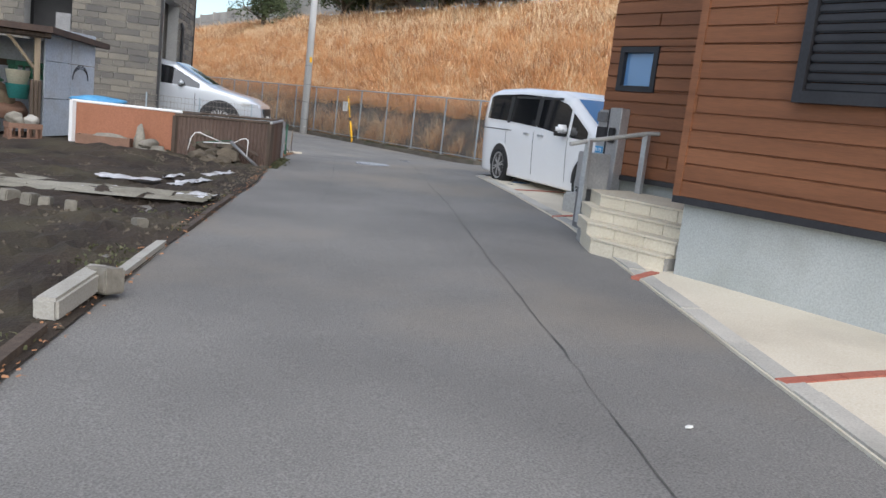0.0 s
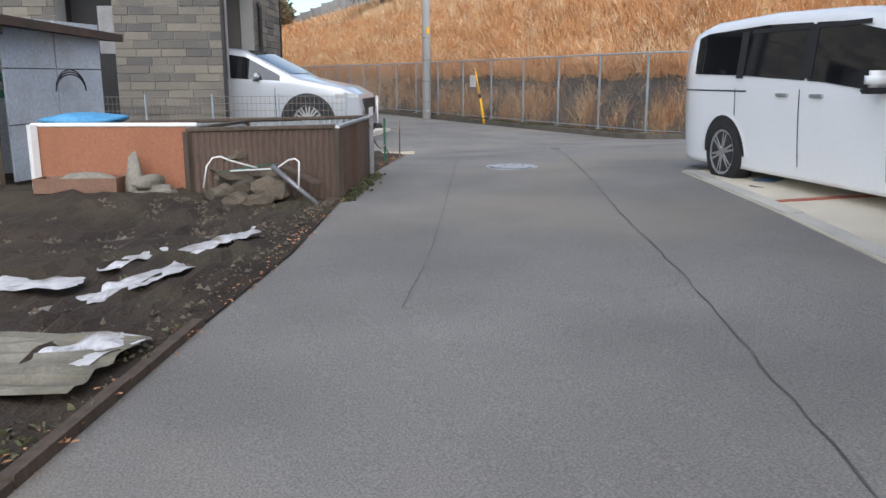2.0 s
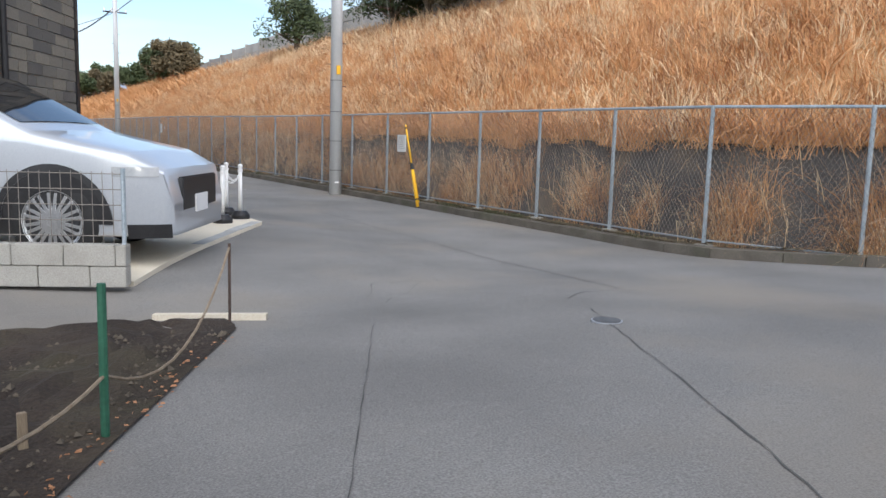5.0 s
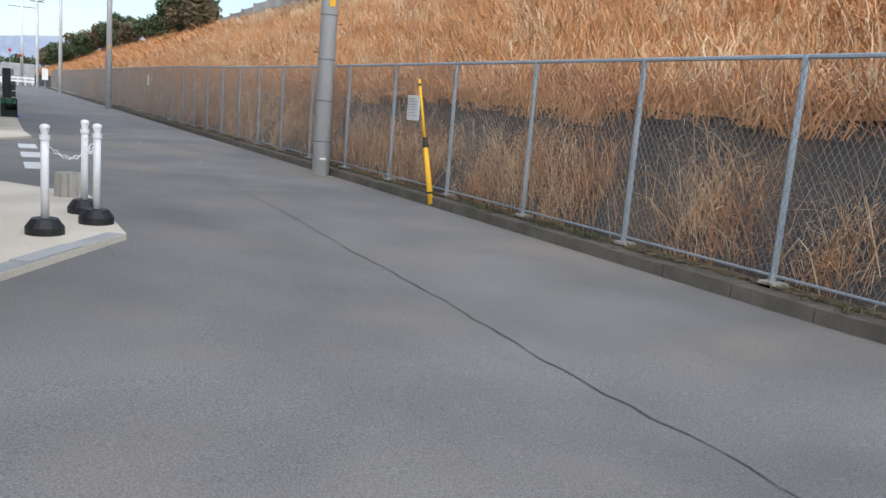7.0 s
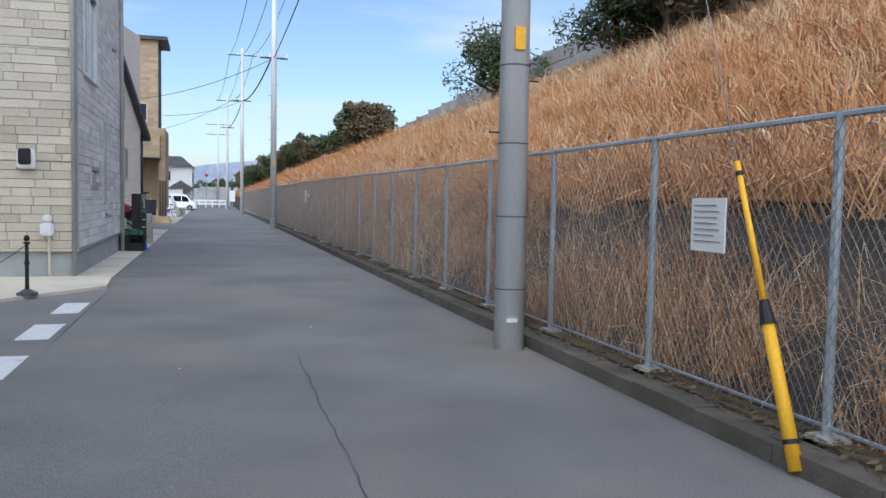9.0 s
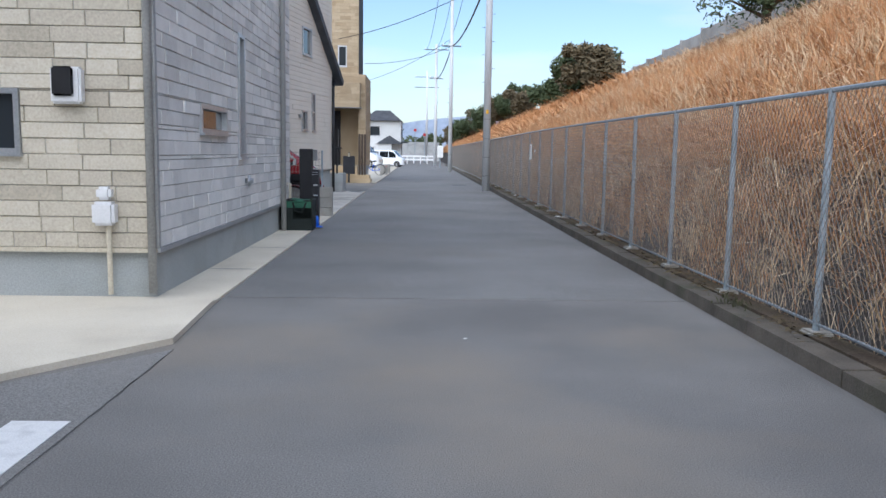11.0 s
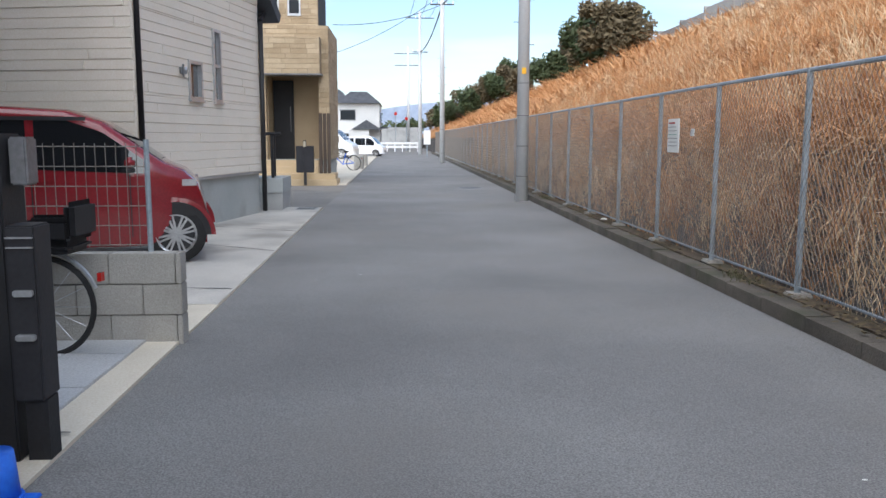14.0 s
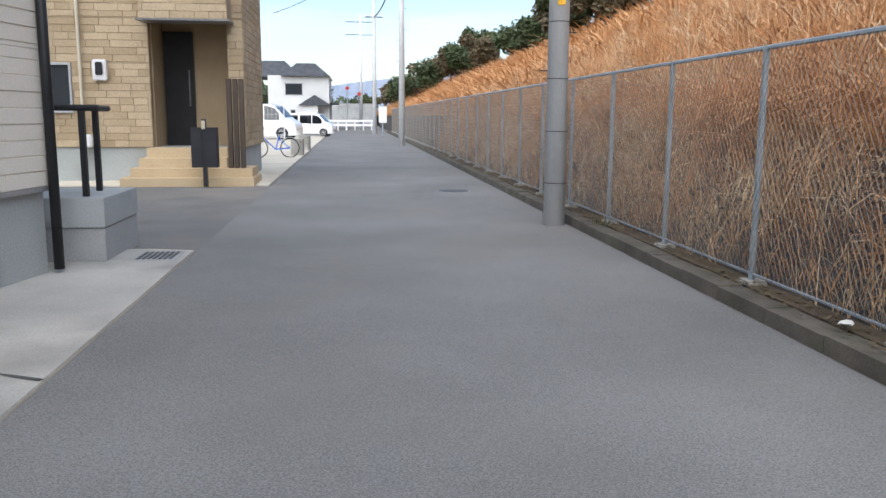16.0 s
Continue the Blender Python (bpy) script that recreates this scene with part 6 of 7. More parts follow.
# road end: slope, white guard rail
bm = bmesh.new()
prism(bm, [(7.0, 118), (12, 118), (12, 160), (7.0, 160)], 0, 2.2)
tagged(part("end_bank", bm, M["concrete_grey"]), "grey slope at the far end of the street", "embankment", kind="structure")
rail = thing("guard_rail", "white painted guard rail at the end of the street", "guard rail")
for k in range(6):
    part("rail_post", boxes(((8.0 + k * 0.6, 96.0, 0), (8.08 + k * 0.6, 96.1, 0.75))), M["white_plastic"], rail)
for z in (0.3, 0.6):
    part("rail_bar", boxes(((7.9, 95.95, z), (11.2, 96.0, z + 0.14)), bevel=0.01), M["white_plastic"], rail)


# ---- the garden plot ----
def plot():
    edge = [(1.2, 2.0), (1.64, 2.77), (2.17, 3.75), (2.67, 4.69), (3.78, 6.65), (4.35, 7.6), (5.08, 9.06), (5.66, 10.14), (7.27, 13.15)]

    def road_x(y):
        for (a, b), (c, d) in zip(edge, edge[1:]):
            if y <= d:
                return a + (c - a) * (y - b) / (d - b)
        return edge[-1][0]
    rows = []
    for i in range(100):
        y = 1.5 + (13.45 - 1.5) * i / 99
        xr = road_x(y)
        row = []
        for j in range(90):
            t = (j / 89) ** 1.7
            x = xr - 0.01 - t * 13
            d = xr - x
            mound = 0.05 * math.exp(-((x - 3.9) ** 2 + (y - 9.6) ** 2) / 0.5) + 0.02 * math.exp(-((x - 3.0) ** 2 + (y - 9.9) ** 2) / 0.9)
            z = G(x, y) + 0.012 + (0.03 + 0.05 * noise.noise(Vector((x * 1.1, y * 1.1, 0))) + 0.03 * noise.noise(Vector((x * 4, y * 4, 1))) + 0.05 * noise.noise(Vector((x * 11, y * 11, 2)))) * smooth01(0, 0.3, d) + mound * smooth01(0, 0.6, d)
            row.append((x, y, z))
        rows.append(row)
    tagged(part("garden_soil", sheet("garden_soil", rows, M["soil"])), "dark bare garden soil with mossy patches", "soil", kind="structure")
    # stones and clods scattered in the soil
    rnd = random.Random(8)
    bm = bmesh.new()
    verts, faces = [], []
    base = [(1, 0, 0), (-0.5, 0.8, 0), (-0.6, -0.7, 0), (0.1, 0.1, 0.8)]
    for k in range(12000):
        y = rnd.uniform(2.2, 13.2)
        if rnd.random() < 0.45:
            y = rnd.gauss(9.0, 0.6)
            x = rnd.gauss(3.8, 0.8)
        else:
            x = road_x(y) - abs(rnd.gauss(0, 1.5)) - 0.02
        if x > road_x(y) - 0.02:
            continue
        s = rnd.choice((0.005, 0.007, 0.009, 0.012, 0.02)) * rnd.uniform(0.6, 1.2)
        a = rnd.uniform(0, 6.28)
        z = G(x, y) + 0.03 + 0.05 * noise.noise(Vector((x * 1.1, y * 1.1, 0))) + 0.05 * math.exp(-((x - 3.9) ** 2 + (y - 9.6) ** 2) / 0.5)
        o = len(verts)
        for bx, by, bz in base:
            verts.append((x + s * (bx * math.cos(a) - by * math.sin(a)), y + s * (bx * math.sin(a) + by * math.cos(a)), z + s * bz))
        faces += [(o, o + 1, o + 3), (o + 1, o + 2, o + 3), (o + 2, o, o + 3)]
    tagged(new("pebbles", raw("pebbles", verts, faces, M["rock_heap"])), "small pale stones and clods strewn over the soil", "pebbles", kind="stuff")
    # broken timber and concrete edging along the lane
    kerb_run("kerb", [(1.60, 2.77), (1.84, 3.24)], -0.05, 0.04, M["wood_dark"], "weathered wooden edging board beside the soil", 0.5)
    kerb_run("kerb", [(2.20, 3.86), (2.66, 4.69)], -0.05, 0.04, M["block"], "broken concrete edging beside the soil", 0.45)
    kerb_run("kerb", [(2.9, 5.1), (3.76, 6.63)], -0.04, 0.03, M["wood_dark"], "weathered wooden edging board beside the soil", 0.6)
    # weeds along the shed foot and the soil edge
    roots = []
    for k in range(1500):
        v = rnd.uniform(-0.1, 1.5)
        p = lane(-abs(rnd.gauss(0.02, 0.04)) - 0.012, v)
        roots.append((p.x, p.y, p.z))
    blades("weeds", roots[::2], 0.032, 0.012, (0, 0, 0), M["weed"], 31, "low green weeds at the foot of the tin fence", "weeds")
    roots = []
    for k in range(2600):
        y = rnd.uniform(2.2, 7.5)
        x = road_x(y) - abs(rnd.gauss(0.3, 0.5)) - 0.03
        if noise.noise(Vector((x * 1.6, y * 1.6, 5))) > 0.05:
            roots.append((x, y, G(x, y) + 0.02))
    blades("weeds", roots, 0.02, 0.008, (0, 0, 0), M["weed"], 32, "thin mossy weeds on the bare soil", "weeds")
    roots = []
    for k in range(900):
        y = rnd.uniform(2.2, 13.0)
        roots.append((road_x(y) - rnd.uniform(-0.04, 0.12), y, G(road_x(y), y) + 0.02))
    blades("fallen_leaves", roots[::2], 0.014, 0.008, (0.6, 0.6, -0.9), M["grass_c"], 33, "brown fallen leaves along the road edge", "leaves")


plot()


def crumpled(name, pts, label, category, material, h=0.05, seed=0):
    """A thin crumpled sheet lying on the soil, over the four corners given."""
    n = 16
    rows = []
    a, b, c, d = [Vector((*p, 0)) for p in pts]
    for i in range(n + 1):
        row = []
        for j in range(n + 1):
            s, t = i / n, j / n
            p = a.lerp(b, s).lerp(d.lerp(c, s), t)
            p += Vector((noise.noise(Vector((s * 4, t * 4, seed))), noise.noise(Vector((s * 4, t * 4, seed + 5))), 0)) * 0.06
            z = G(p.x, p.y) + 0.05 + h * abs(noise.noise(Vector((p.x * 6, p.y * 6, seed)))) + h * 0.5 * noise.noise(Vector((p.x * 15, p.y * 15, seed)))
            row.append((p.x, p.y, z))
        rows.append(row)
    return tagged(part(name, sheet(name, rows, M[material])), label, category)


crumpled("carpet", [(1.0, 7.3), (3.30, 6.02), (3.56, 6.44), (1.3, 8.0)], "muddy grey-brown carpet strip lying on the soil", "carpet", "carpet", 0.04, 1)
for k, (pts, lab) in enumerate((
        (((3.34, 6.22), (3.56, 6.42), (3.4, 6.58), (3.22, 6.4)), "crumpled white plastic sheet on the soil"),
        (((3.86, 7.60), (4.29, 8.02), (4.27, 8.16), (3.82, 7.74)), "torn white plastic film on the soil"),
        (((3.46, 7.50), (3.80, 7.80), (3.74, 7.94), (3.45, 7.62)), "torn pinkish plastic film on the soil"),
        (((3.40, 6.95), (3.86, 7.38), (3.78, 7.5), (3.34, 7.1)), "dirty pinkish plastic sheet half buried in soil"),
        (((2.6, 6.75), (2.9, 6.72), (2.9, 6.9), (2.6, 6.95)), "scrap of white plastic on the soil"),
        (((2.9, 7.5), (3.35, 7.25), (3.4, 7.42), (2.95, 7.7)), "torn white plastic film on the soil"))):
    crumpled("plastic_sheet", pts, lab, "plastic sheet", "plastic_sheet", 0.03, k + 2)


def stones():
    for k, (x, y, r) in enumerate(((2.08, 6.2, 0.055), (2.18, 6.05, 0.055), (2.26, 5.97, 0.05), (2.38, 5.82, 0.05), (2.62, 5.1, 0.05), (2.12, 3.7, 0.07))):
        bm = boxes(((-r, -r * 0.7, 0.0), (r, r * 0.7, r * 1.5)), bevel=0.008, m=pose(x, y, G(x, y) + 0.02, 4, 5, 30 + k * 17))
        tagged(part("broken_brick", bm, M["rock"]), "broken pale brick lying on the soil", "brick", "broken bricks on the soil")
    bm = boxes(((-0.04, -0.26, 0), (0.05, 0.26, 0.09)), bevel=0.012, m=pose(1.98, 3.58, G(2, 3.6) + 0.02, 3, 0, -32))
    tagged(part("concrete_block", bm, M["block"]), "broken concrete kerb block tipped onto the soil", "concrete block")
    for k, (x, y, z, r, sq) in enumerate(((4.44, 9.36, 0.07, 0.13, (1.2, 0.9, 0.5)), (4.66, 9.33, 0.08, 0.13, (1.1, 0.9, 0.55)), (4.42, 9.62, 0.09, 0.12, (1.2, 0.8, 0.5)), (4.70, 9.52, 0.12, 0.15, (1.1, 0.9, 0.75)),
                                          (4.52, 9.56, 0.2, 0.13, (1.2, 0.9, 0.6)), (4.30, 9.72, 0.07, 0.1, (1, 1, 0.6)),
                                          (4.47, 9.24, 0.0, 0.11, (1.2, 0.9, 0.7)), (4.61, 9.12, 0.0, 0.12, (1.2, 0.9, 0.75)), (4.50, 8.98, -0.07, 0.1, (1.2, 0.8, 0.6)), (4.38, 9.06, -0.06, 0.1, (1.1, 0.9, 0.65)), (4.33, 9.24, -0.02, 0.11, (1.2, 1.0, 0.6)))):
        ob = part("rock", lump(bmesh.new(), (x, y, G(x, y) + z * 0.9 + 0.13), r * 0.88, k * 3.1, sq, 2, 0.42), M["rock_heap"])
        tagged(ob, "rough grey-brown rock in a heap by the tin fence", "rock", "rocks by the tin fence")
    for pts, m, lab in (([lane(0.84, -0.36, 0.16), lane(0.81, -0.36, 0.3), lane(0.77, -0.35, 0.355), lane(0.72, -0.34, 0.36), lane(0.66, -0.32, 0.33), lane(0.5, -0.26, 0.27)], "white_plastic", "bent white metal tube on the rocks"),
                        ([lane(0.7, -0.22, 0.25), lane(0.38, -0.24, 0.26), lane(0.28, -0.28, 0.32), lane(0.23, -0.31, 0.33), lane(0.2, -0.33, 0.31), lane(0.2, -0.37, 0.14)], "white_plastic", "bent white metal tube on the rocks"),
                        ([lane(0.78, -0.2, 0.24), lane(0.4, -0.2, 0.29)], "green", "thin green garden rod on the rocks"),
                        ([lane(0.40, -0.26, 0.28), lane(0.08, -0.36, 0.03)], "alu_dark", "grey plastic pipe leaning on the rocks")):
        tagged(part("metal_tube", bent(pts, 0.018 if m == "alu_dark" else 0.0055), M[m], smooth=True), lab, "metal tube")
    bm = bmesh.new()
    box(bm, (-0.16, -0.04, 0), (0.16, 0.04, 0.02), 0.004, Matrix.Translation(lane(0.25, -0.16, 0.2)) @ pose(0, 0, 0, 10, 25, -30))
    tagged(part("board_scrap", bm, M["wood_dark"]), "rotten board scrap behind the rocks", "board")


stones()


def corrugated(p, q, z0, z1, pitch=0.042, amp=0.008, material="corr_brown"):
    p, q = Vector(p), Vector(q)
    d = q - p
    d.z = 0
    L = d.length
    d.normalize()
    n_ = Vector((d.y, -d.x, 0))
    k = int(L / pitch * 6)
    bm = bmesh.new()
    rows = []
    for i in range(k + 1):
        s = L * i / k
        b = p + d * s + n_ * amp * math.sin(2 * math.pi * s / pitch)
        g = G(b.x, b.y)
        rows.append([bm.verts.new((b.x, b.y, g + z)) for z in (z0, z1)] + [bm.verts.new((b.x - n_.x * 0.004, b.y - n_.y * 0.004, g + z)) for z in (z1, z0)])
    for a, b in zip(rows, rows[1:]):
        for j in range(4):
            bm.faces.new((a[j], b[j], b[(j + 1) % 4], a[(j + 1) % 4]))
    return bm


def tin_fence():
    ob = thing("tin_enclosure", "low enclosure of rusty brown corrugated sheets", "sheet fence")
    H = 0.5
    part("sheet", corrugated(lane(1.05, 0.0), lane(0.0, 0.0), -0.02, H), None, ob)
    part("sheet", corrugated(lane(0.0, 0.0), lane(0.0, 1.42), -0.02, H), None, ob)
    for o in ob.children:
        o.data.materials.clear()
        o.data.materials.append(M["corr_brown"])
    orange = part("sheet", corrugated(lane(2.18, 0.02), lane(1.07, 0.02), 0.02, H + 0.03, 0.09, 0.002), M["orange"], ob, "faded orange-brown panel")
    far = part("sheet", corrugated(lane(0.0, 1.42), lane(2.1, 1.42), 0.0, H, 0.05, 0.007), M["corr_grey"], ob, "pale galvanised corrugated sheet")
    inner = part("sheet", corrugated(lane(1.06, 0.05), lane(1.06, 1.37), 0.0, H - 0.02, 0.05, 0.007), M["corr_grey"], ob, "pale galvanised corrugated sheet")

    def beam(u0, v0, u1, v1, z, r, m, name="top_rail", lab=""):
        a, b = lane(u0, v0, z), lane(u1, v1, z)
        part(name, tubes((a, b, r, r), n=6), M[m], ob, lab)
    beam(0, -0.02, 0, 1.44, H + 0.01, 0.016, "alu")
    beam(-0.01, 0, 1.07, 0, H + 0.01, 0.017, "wood_dark")
    beam(1.0, 0.03, 2.2, 0.03, H + 0.045, 0.016, "white_plastic")
    beam(0, 1.42, 2.1, 1.42, H + 0.01, 0.016, "wood_dark")
    beam(1.06, 0, 1.06, 1.42, H + 0.01, 0.016, "wood_dark")
    for u, v, m, hh in ((0, 0, "wood_dark", H), (0, 1.42, "alu", H), (1.06, 0, "wood_dark", H), (2.18, 0, "white_plastic", H + 0.05), (1.06, 1.42, "wood_dark", H)):
        p = lane(u, v)
        part("post", boxes(((-0.025, -0.025, -0.03), (0.025, 0.025, hh)), m=Matrix.Translation(p) @ pose(0, 0, 0, 0, 0, 29)), M[m], ob)


tin_fence()


def frame_obj(u, v, z=0.0, turn=0):
    return Matrix.Translation(lane(u, v, z)) @ pose(0, 0, 0, 0, 0, 61.1 + 90 + turn)


def hut():
    """Tin hut with a lean-to roof behind the enclosure, heaped with junk."""
    ob = thing("garden_hut", "white sheet-metal hut with a rusty lean-to roof", "hut")
    a, b = Vector((3.02, 11.0)), Vector((3.78, 12.0))
    for k, (t0, t1) in enumerate(((0, 0.5), (0.5, 1.0))):
        p, q = a.lerp(b, t0 + 0.008), a.lerp(b, t1 - 0.008)
        n_ = Vector(((q - p).y, -(q - p).x)).normalized() * 0.02
        for z0, z1 in ((0.0, 0.44), (0.45, 0.88), (0.89, 1.28)):
            bm = prism(bmesh.new(), [(p.x, p.y), (q.x, q.y), (q.x - n_.x, q.y - n_.y), (p.x - n_.x, p.y - n_.y)], 0.2 + z0, 0.2 + z1)
            part("wall_panel", bm, M["sheet_white"], ob)
    bm = prism(bmesh.new(), [(0.0, 12.5), (3.5, 12.3), (3.5, 12.4), (0.0, 12.6)], 0.1, 1.35)
    part("back_wall", bm, M["sheet_white"], ob)
    part("back_beam", prism(bmesh.new(), [(0.0, 12.44), (3.5, 12.24), (3.5, 12.29), (0.0, 12.49)], 0.98, 1.06), M["wood_dark"], ob)
    bm = bmesh.new()
    P = [(-1.0, 10.6, 1.36), (3.05, 10.72, 1.40), (4.0, 12.2, 1.34), (-1.0, 13.0, 1.62)]
    lo = [bm.verts.new(p) for p in P]
    hi = [bm.verts.new((x, y, z + 0.07)) for x, y, z in P]
    bm.faces.new(hi)
    bm.faces.new(lo[::-1])
    for i in range(4):
        bm.faces.new((lo[i], lo[(i + 1) % 4], hi[(i + 1) % 4], hi[i]))
    part("roof", bm, M["rust"], ob)
    part("beam", tubes(((-1.0, 10.72, 1.33), (3.05, 10.85, 1.37), 0.04, 0.04), n=6), M["wood_dark"], ob)
    for x, y in ((2.92, 10.9), (1.6, 10.85)):
        part("post", boxes(((x - 0.03, y - 0.03, 0.1), (x + 0.03, y + 0.03, 1.36))), M["wood"], ob)
    part("brace", tubes(((2.92, 10.9, 0.95), (2.6, 10.85, 1.35), 0.02, 0.02), n=6), M["wood"], ob)
    for k in range(3):
        part("leaning_board", boxes(((2.84 + k * 0.045, 10.76 + 0.02 * k, 0.15), (2.87 + k * 0.045, 10.82, 0.85)), bevel=0.004), M["wood_dark"], ob)


hut()


def crate(x, y, z, w, d, h, turn, m, name="plastic_crate", label="faded brown plastic crate of rubble", category="crate"):
    ob = thing(name, label, category, at=pose(x, y, z, 0, 0, turn))
    t = 0.014
    part("base", boxes(((-w / 2, -d / 2, 0), (w / 2, d / 2, t))), M[m], ob)
    for lo, hi in (((-w / 2, -d / 2), (w / 2, -d / 2 + t)), ((-w / 2, d / 2 - t), (w / 2, d / 2)), ((-w / 2, -d / 2 + t), (-w / 2 + t, d / 2 - t)), ((w / 2 - t, -d / 2 + t), (w / 2, d / 2 - t))):
        part("side", boxes(((*lo, t), (*hi, h * 0.3)), ((*lo, h * 0.75), (*hi, h))), M[m], ob)
        for k in range(4):
            s = (k + 0.15) / 4
            a = (lo[0] + (hi[0] - lo[0]) * s, lo[1] + (hi[1] - lo[1]) * s)
            if hi[0] - lo[0] > hi[1] - lo[1]:
                part("slat", boxes(((a[0], lo[1], h * 0.3), (a[0] + w * 0.07, hi[1], h * 0.75))), M[m], ob)
            else:
                part("slat", boxes(((lo[0], a[1], h * 0.3), (hi[0], a[1] + d * 0.07, h * 0.75))), M[m], ob)


def junk():
    crate(2.72, 10.35, 0.16, 0.34, 0.26, 0.22, 5, "crate")
    crate(2.9, 11.6, 0.85, 0.34, 0.26, 0.2, 12, "green", label="dark green plastic crate on the junk heap")
    for k, (x, y, z, r, m, lab) in enumerate(((2.65, 10.36, 0.42, 0.09, "rock", "grey stone in a crate"), (2.8, 10.34, 0.41, 0.07, "block", "pale rubble in a crate"), (2.25, 11.2, 0.45, 0.24, "rust", "dark sack in the junk heap"),
                                              (2.55, 11.3, 0.62, 0.2, "wood", "brown sack in the junk heap"), (1.9, 11.1, 0.38, 0.26, "black_net", "black plastic sack in the junk heap"), (2.05, 11.4, 0.82, 0.26, "rust", "brown bundle in the junk heap"),
                                              (2.7, 11.25, 0.45, 0.16, "crate", "reddish brown tub in the junk heap"), (1.5, 11.3, 0.6, 0.28, "wood_dark", "dark bundle in the junk heap"), (2.1, 10.9, 0.28, 0.16, "rust", "dark bag in the junk heap"))):
        tagged(part("sack", lump(bmesh.new(), (x, y, z), r, k * 1.7, (1.1, 0.8, 0.8), 3, 0.3), M[m], smooth=True), lab, "sack", "junk under the lean-to")
    bm = lump(bmesh.new(), (2.35, 11.0, 0.82), 0.2, 3, (1.3, 0.8, 0.28), 3, 0.2)
    tagged(part("green_tarp", bm, M["green"], smooth=True), "folded dark green tarpaulin on the heap", "tarpaulin")
    for name, c, m, lab in (("basket", (2.74, 10.95, 0.62), "teal", "round turquoise plastic basket"), ("basin", (2.74, 11.0, 0.78), "pipe_beige", "cream plastic basin in the basket")):
        bm = bmesh.new()
        n, rings = 24, ((0.1, 0), (0.135, 0.16), (0.145, 0.165), (0.13, 0.16), (0.095, 0.012))
        vs = [[bm.verts.new((c[0] + r * math.cos(6.283 * i / n), c[1] + r * math.sin(6.283 * i / n), c[2] + z)) for r, z in rings] for i in range(n)]
        for i in range(n):
            for j in range(len(rings) - 1):
                bm.faces.new((vs[i][j], vs[(i + 1) % n][j], vs[(i + 1) % n][j + 1], vs[i][j + 1]))
        bm.faces.new([v[0] for v in vs])
        tagged(part(name, bm, M[m], smooth=True), lab, name)
    crumpled("blue_sheet", [(1.9, 10.5), (2.3, 10.45), (2.3, 10.7), (1.9, 10.7)], "crumpled bright blue plastic sheet", "plastic sheet", "blue_tarp", 0.3, 9)
    tagged(part("tarp_bundle", lump(bmesh.new(), lane(2.05, 0.55, 0.56), 0.27, 4, (1.15, 0.7, 0.22), 3, 0.15), M["blue_tarp"], smooth=True), "faded blue tarpaulin bundle over the enclosure", "tarpaulin")
    crumpled("blue_sheet", [tuple(lane(2.25, -0.25)[:2]), tuple(lane(1.75, -0.2)[:2]), tuple(lane(1.75, -0.1)[:2]), tuple(lane(2.3, -0.12)[:2])], "strip of faded blue plastic on the ground", "plastic sheet", "blue_tarp", 0.08, 12)
    ob = thing("planter_box", "long brown wooden planter box with soil", "planter", at=frame_obj(1.78, -0.16, 0.10, 6))
    part("side", boxes(((-0.28, -0.1, 0), (0.28, -0.085, 0.1)), ((-0.28, 0.085, 0), (0.28, 0.1, 0.1)), ((-0.28, -0.085, 0), (-0.265, 0.085, 0.1)), ((0.265, -0.085, 0), (0.28, 0.085, 0.1))), M["crate"], ob)
    part("soil", lump(bmesh.new(), (-0.05, 0, 0.07), 0.16, 3, (1.4, 0.5, 0.4)), M["rock"], ob)
    for k, (u, v, z, r, sq) in enumerate(((1.42, -0.1, 0.16, 0.1, (0.6, 0.6, 1.9)), (1.3, -0.14, 0.16, 0.09, (1.2, 0.8, 0.6)), (1.2, -0.16, 0.1, 0.09, (1.1, 0.9, 0.6)), (1.3, -0.2, 0.06, 0.1, (1.3, 0.9, 0.6)))):
        tagged(part("rock", lump(bmesh.new(), lane(u, v, z), r, k + 11, sq, 3, 0.2), M["rock"], smooth=True), "mossy upright stone by the orange panel" if k == 0 else "flat stacked stone by the orange panel", "rock", "rocks by the orange panel")
    # bamboo pole standing in the plot
    tagged(part("wooden_stake", tubes(((1.66, 4.05, 0.0), (1.72, 4.2, 1.35), 0.014, 0.012), n=8), M["wood_dark"]), "thin weathered stake standing in the soil", "stake")
    for k in range(3):
        pts = [Vector((3.4, 11.45, 0.9)) + Vector((0.12 * math.cos(a) + 0.1, 0.16 * math.cos(a), (0.14 + 0.02 * k) * math.sin(a))) for a in [i * 0.35 for i in range(10)]]
        tagged(part("cable_coil", bent(pts, 0.006, 5), M["black"]), "loop of black hose hanging on the hut wall", "hose", "hose loops on the hut")


junk()


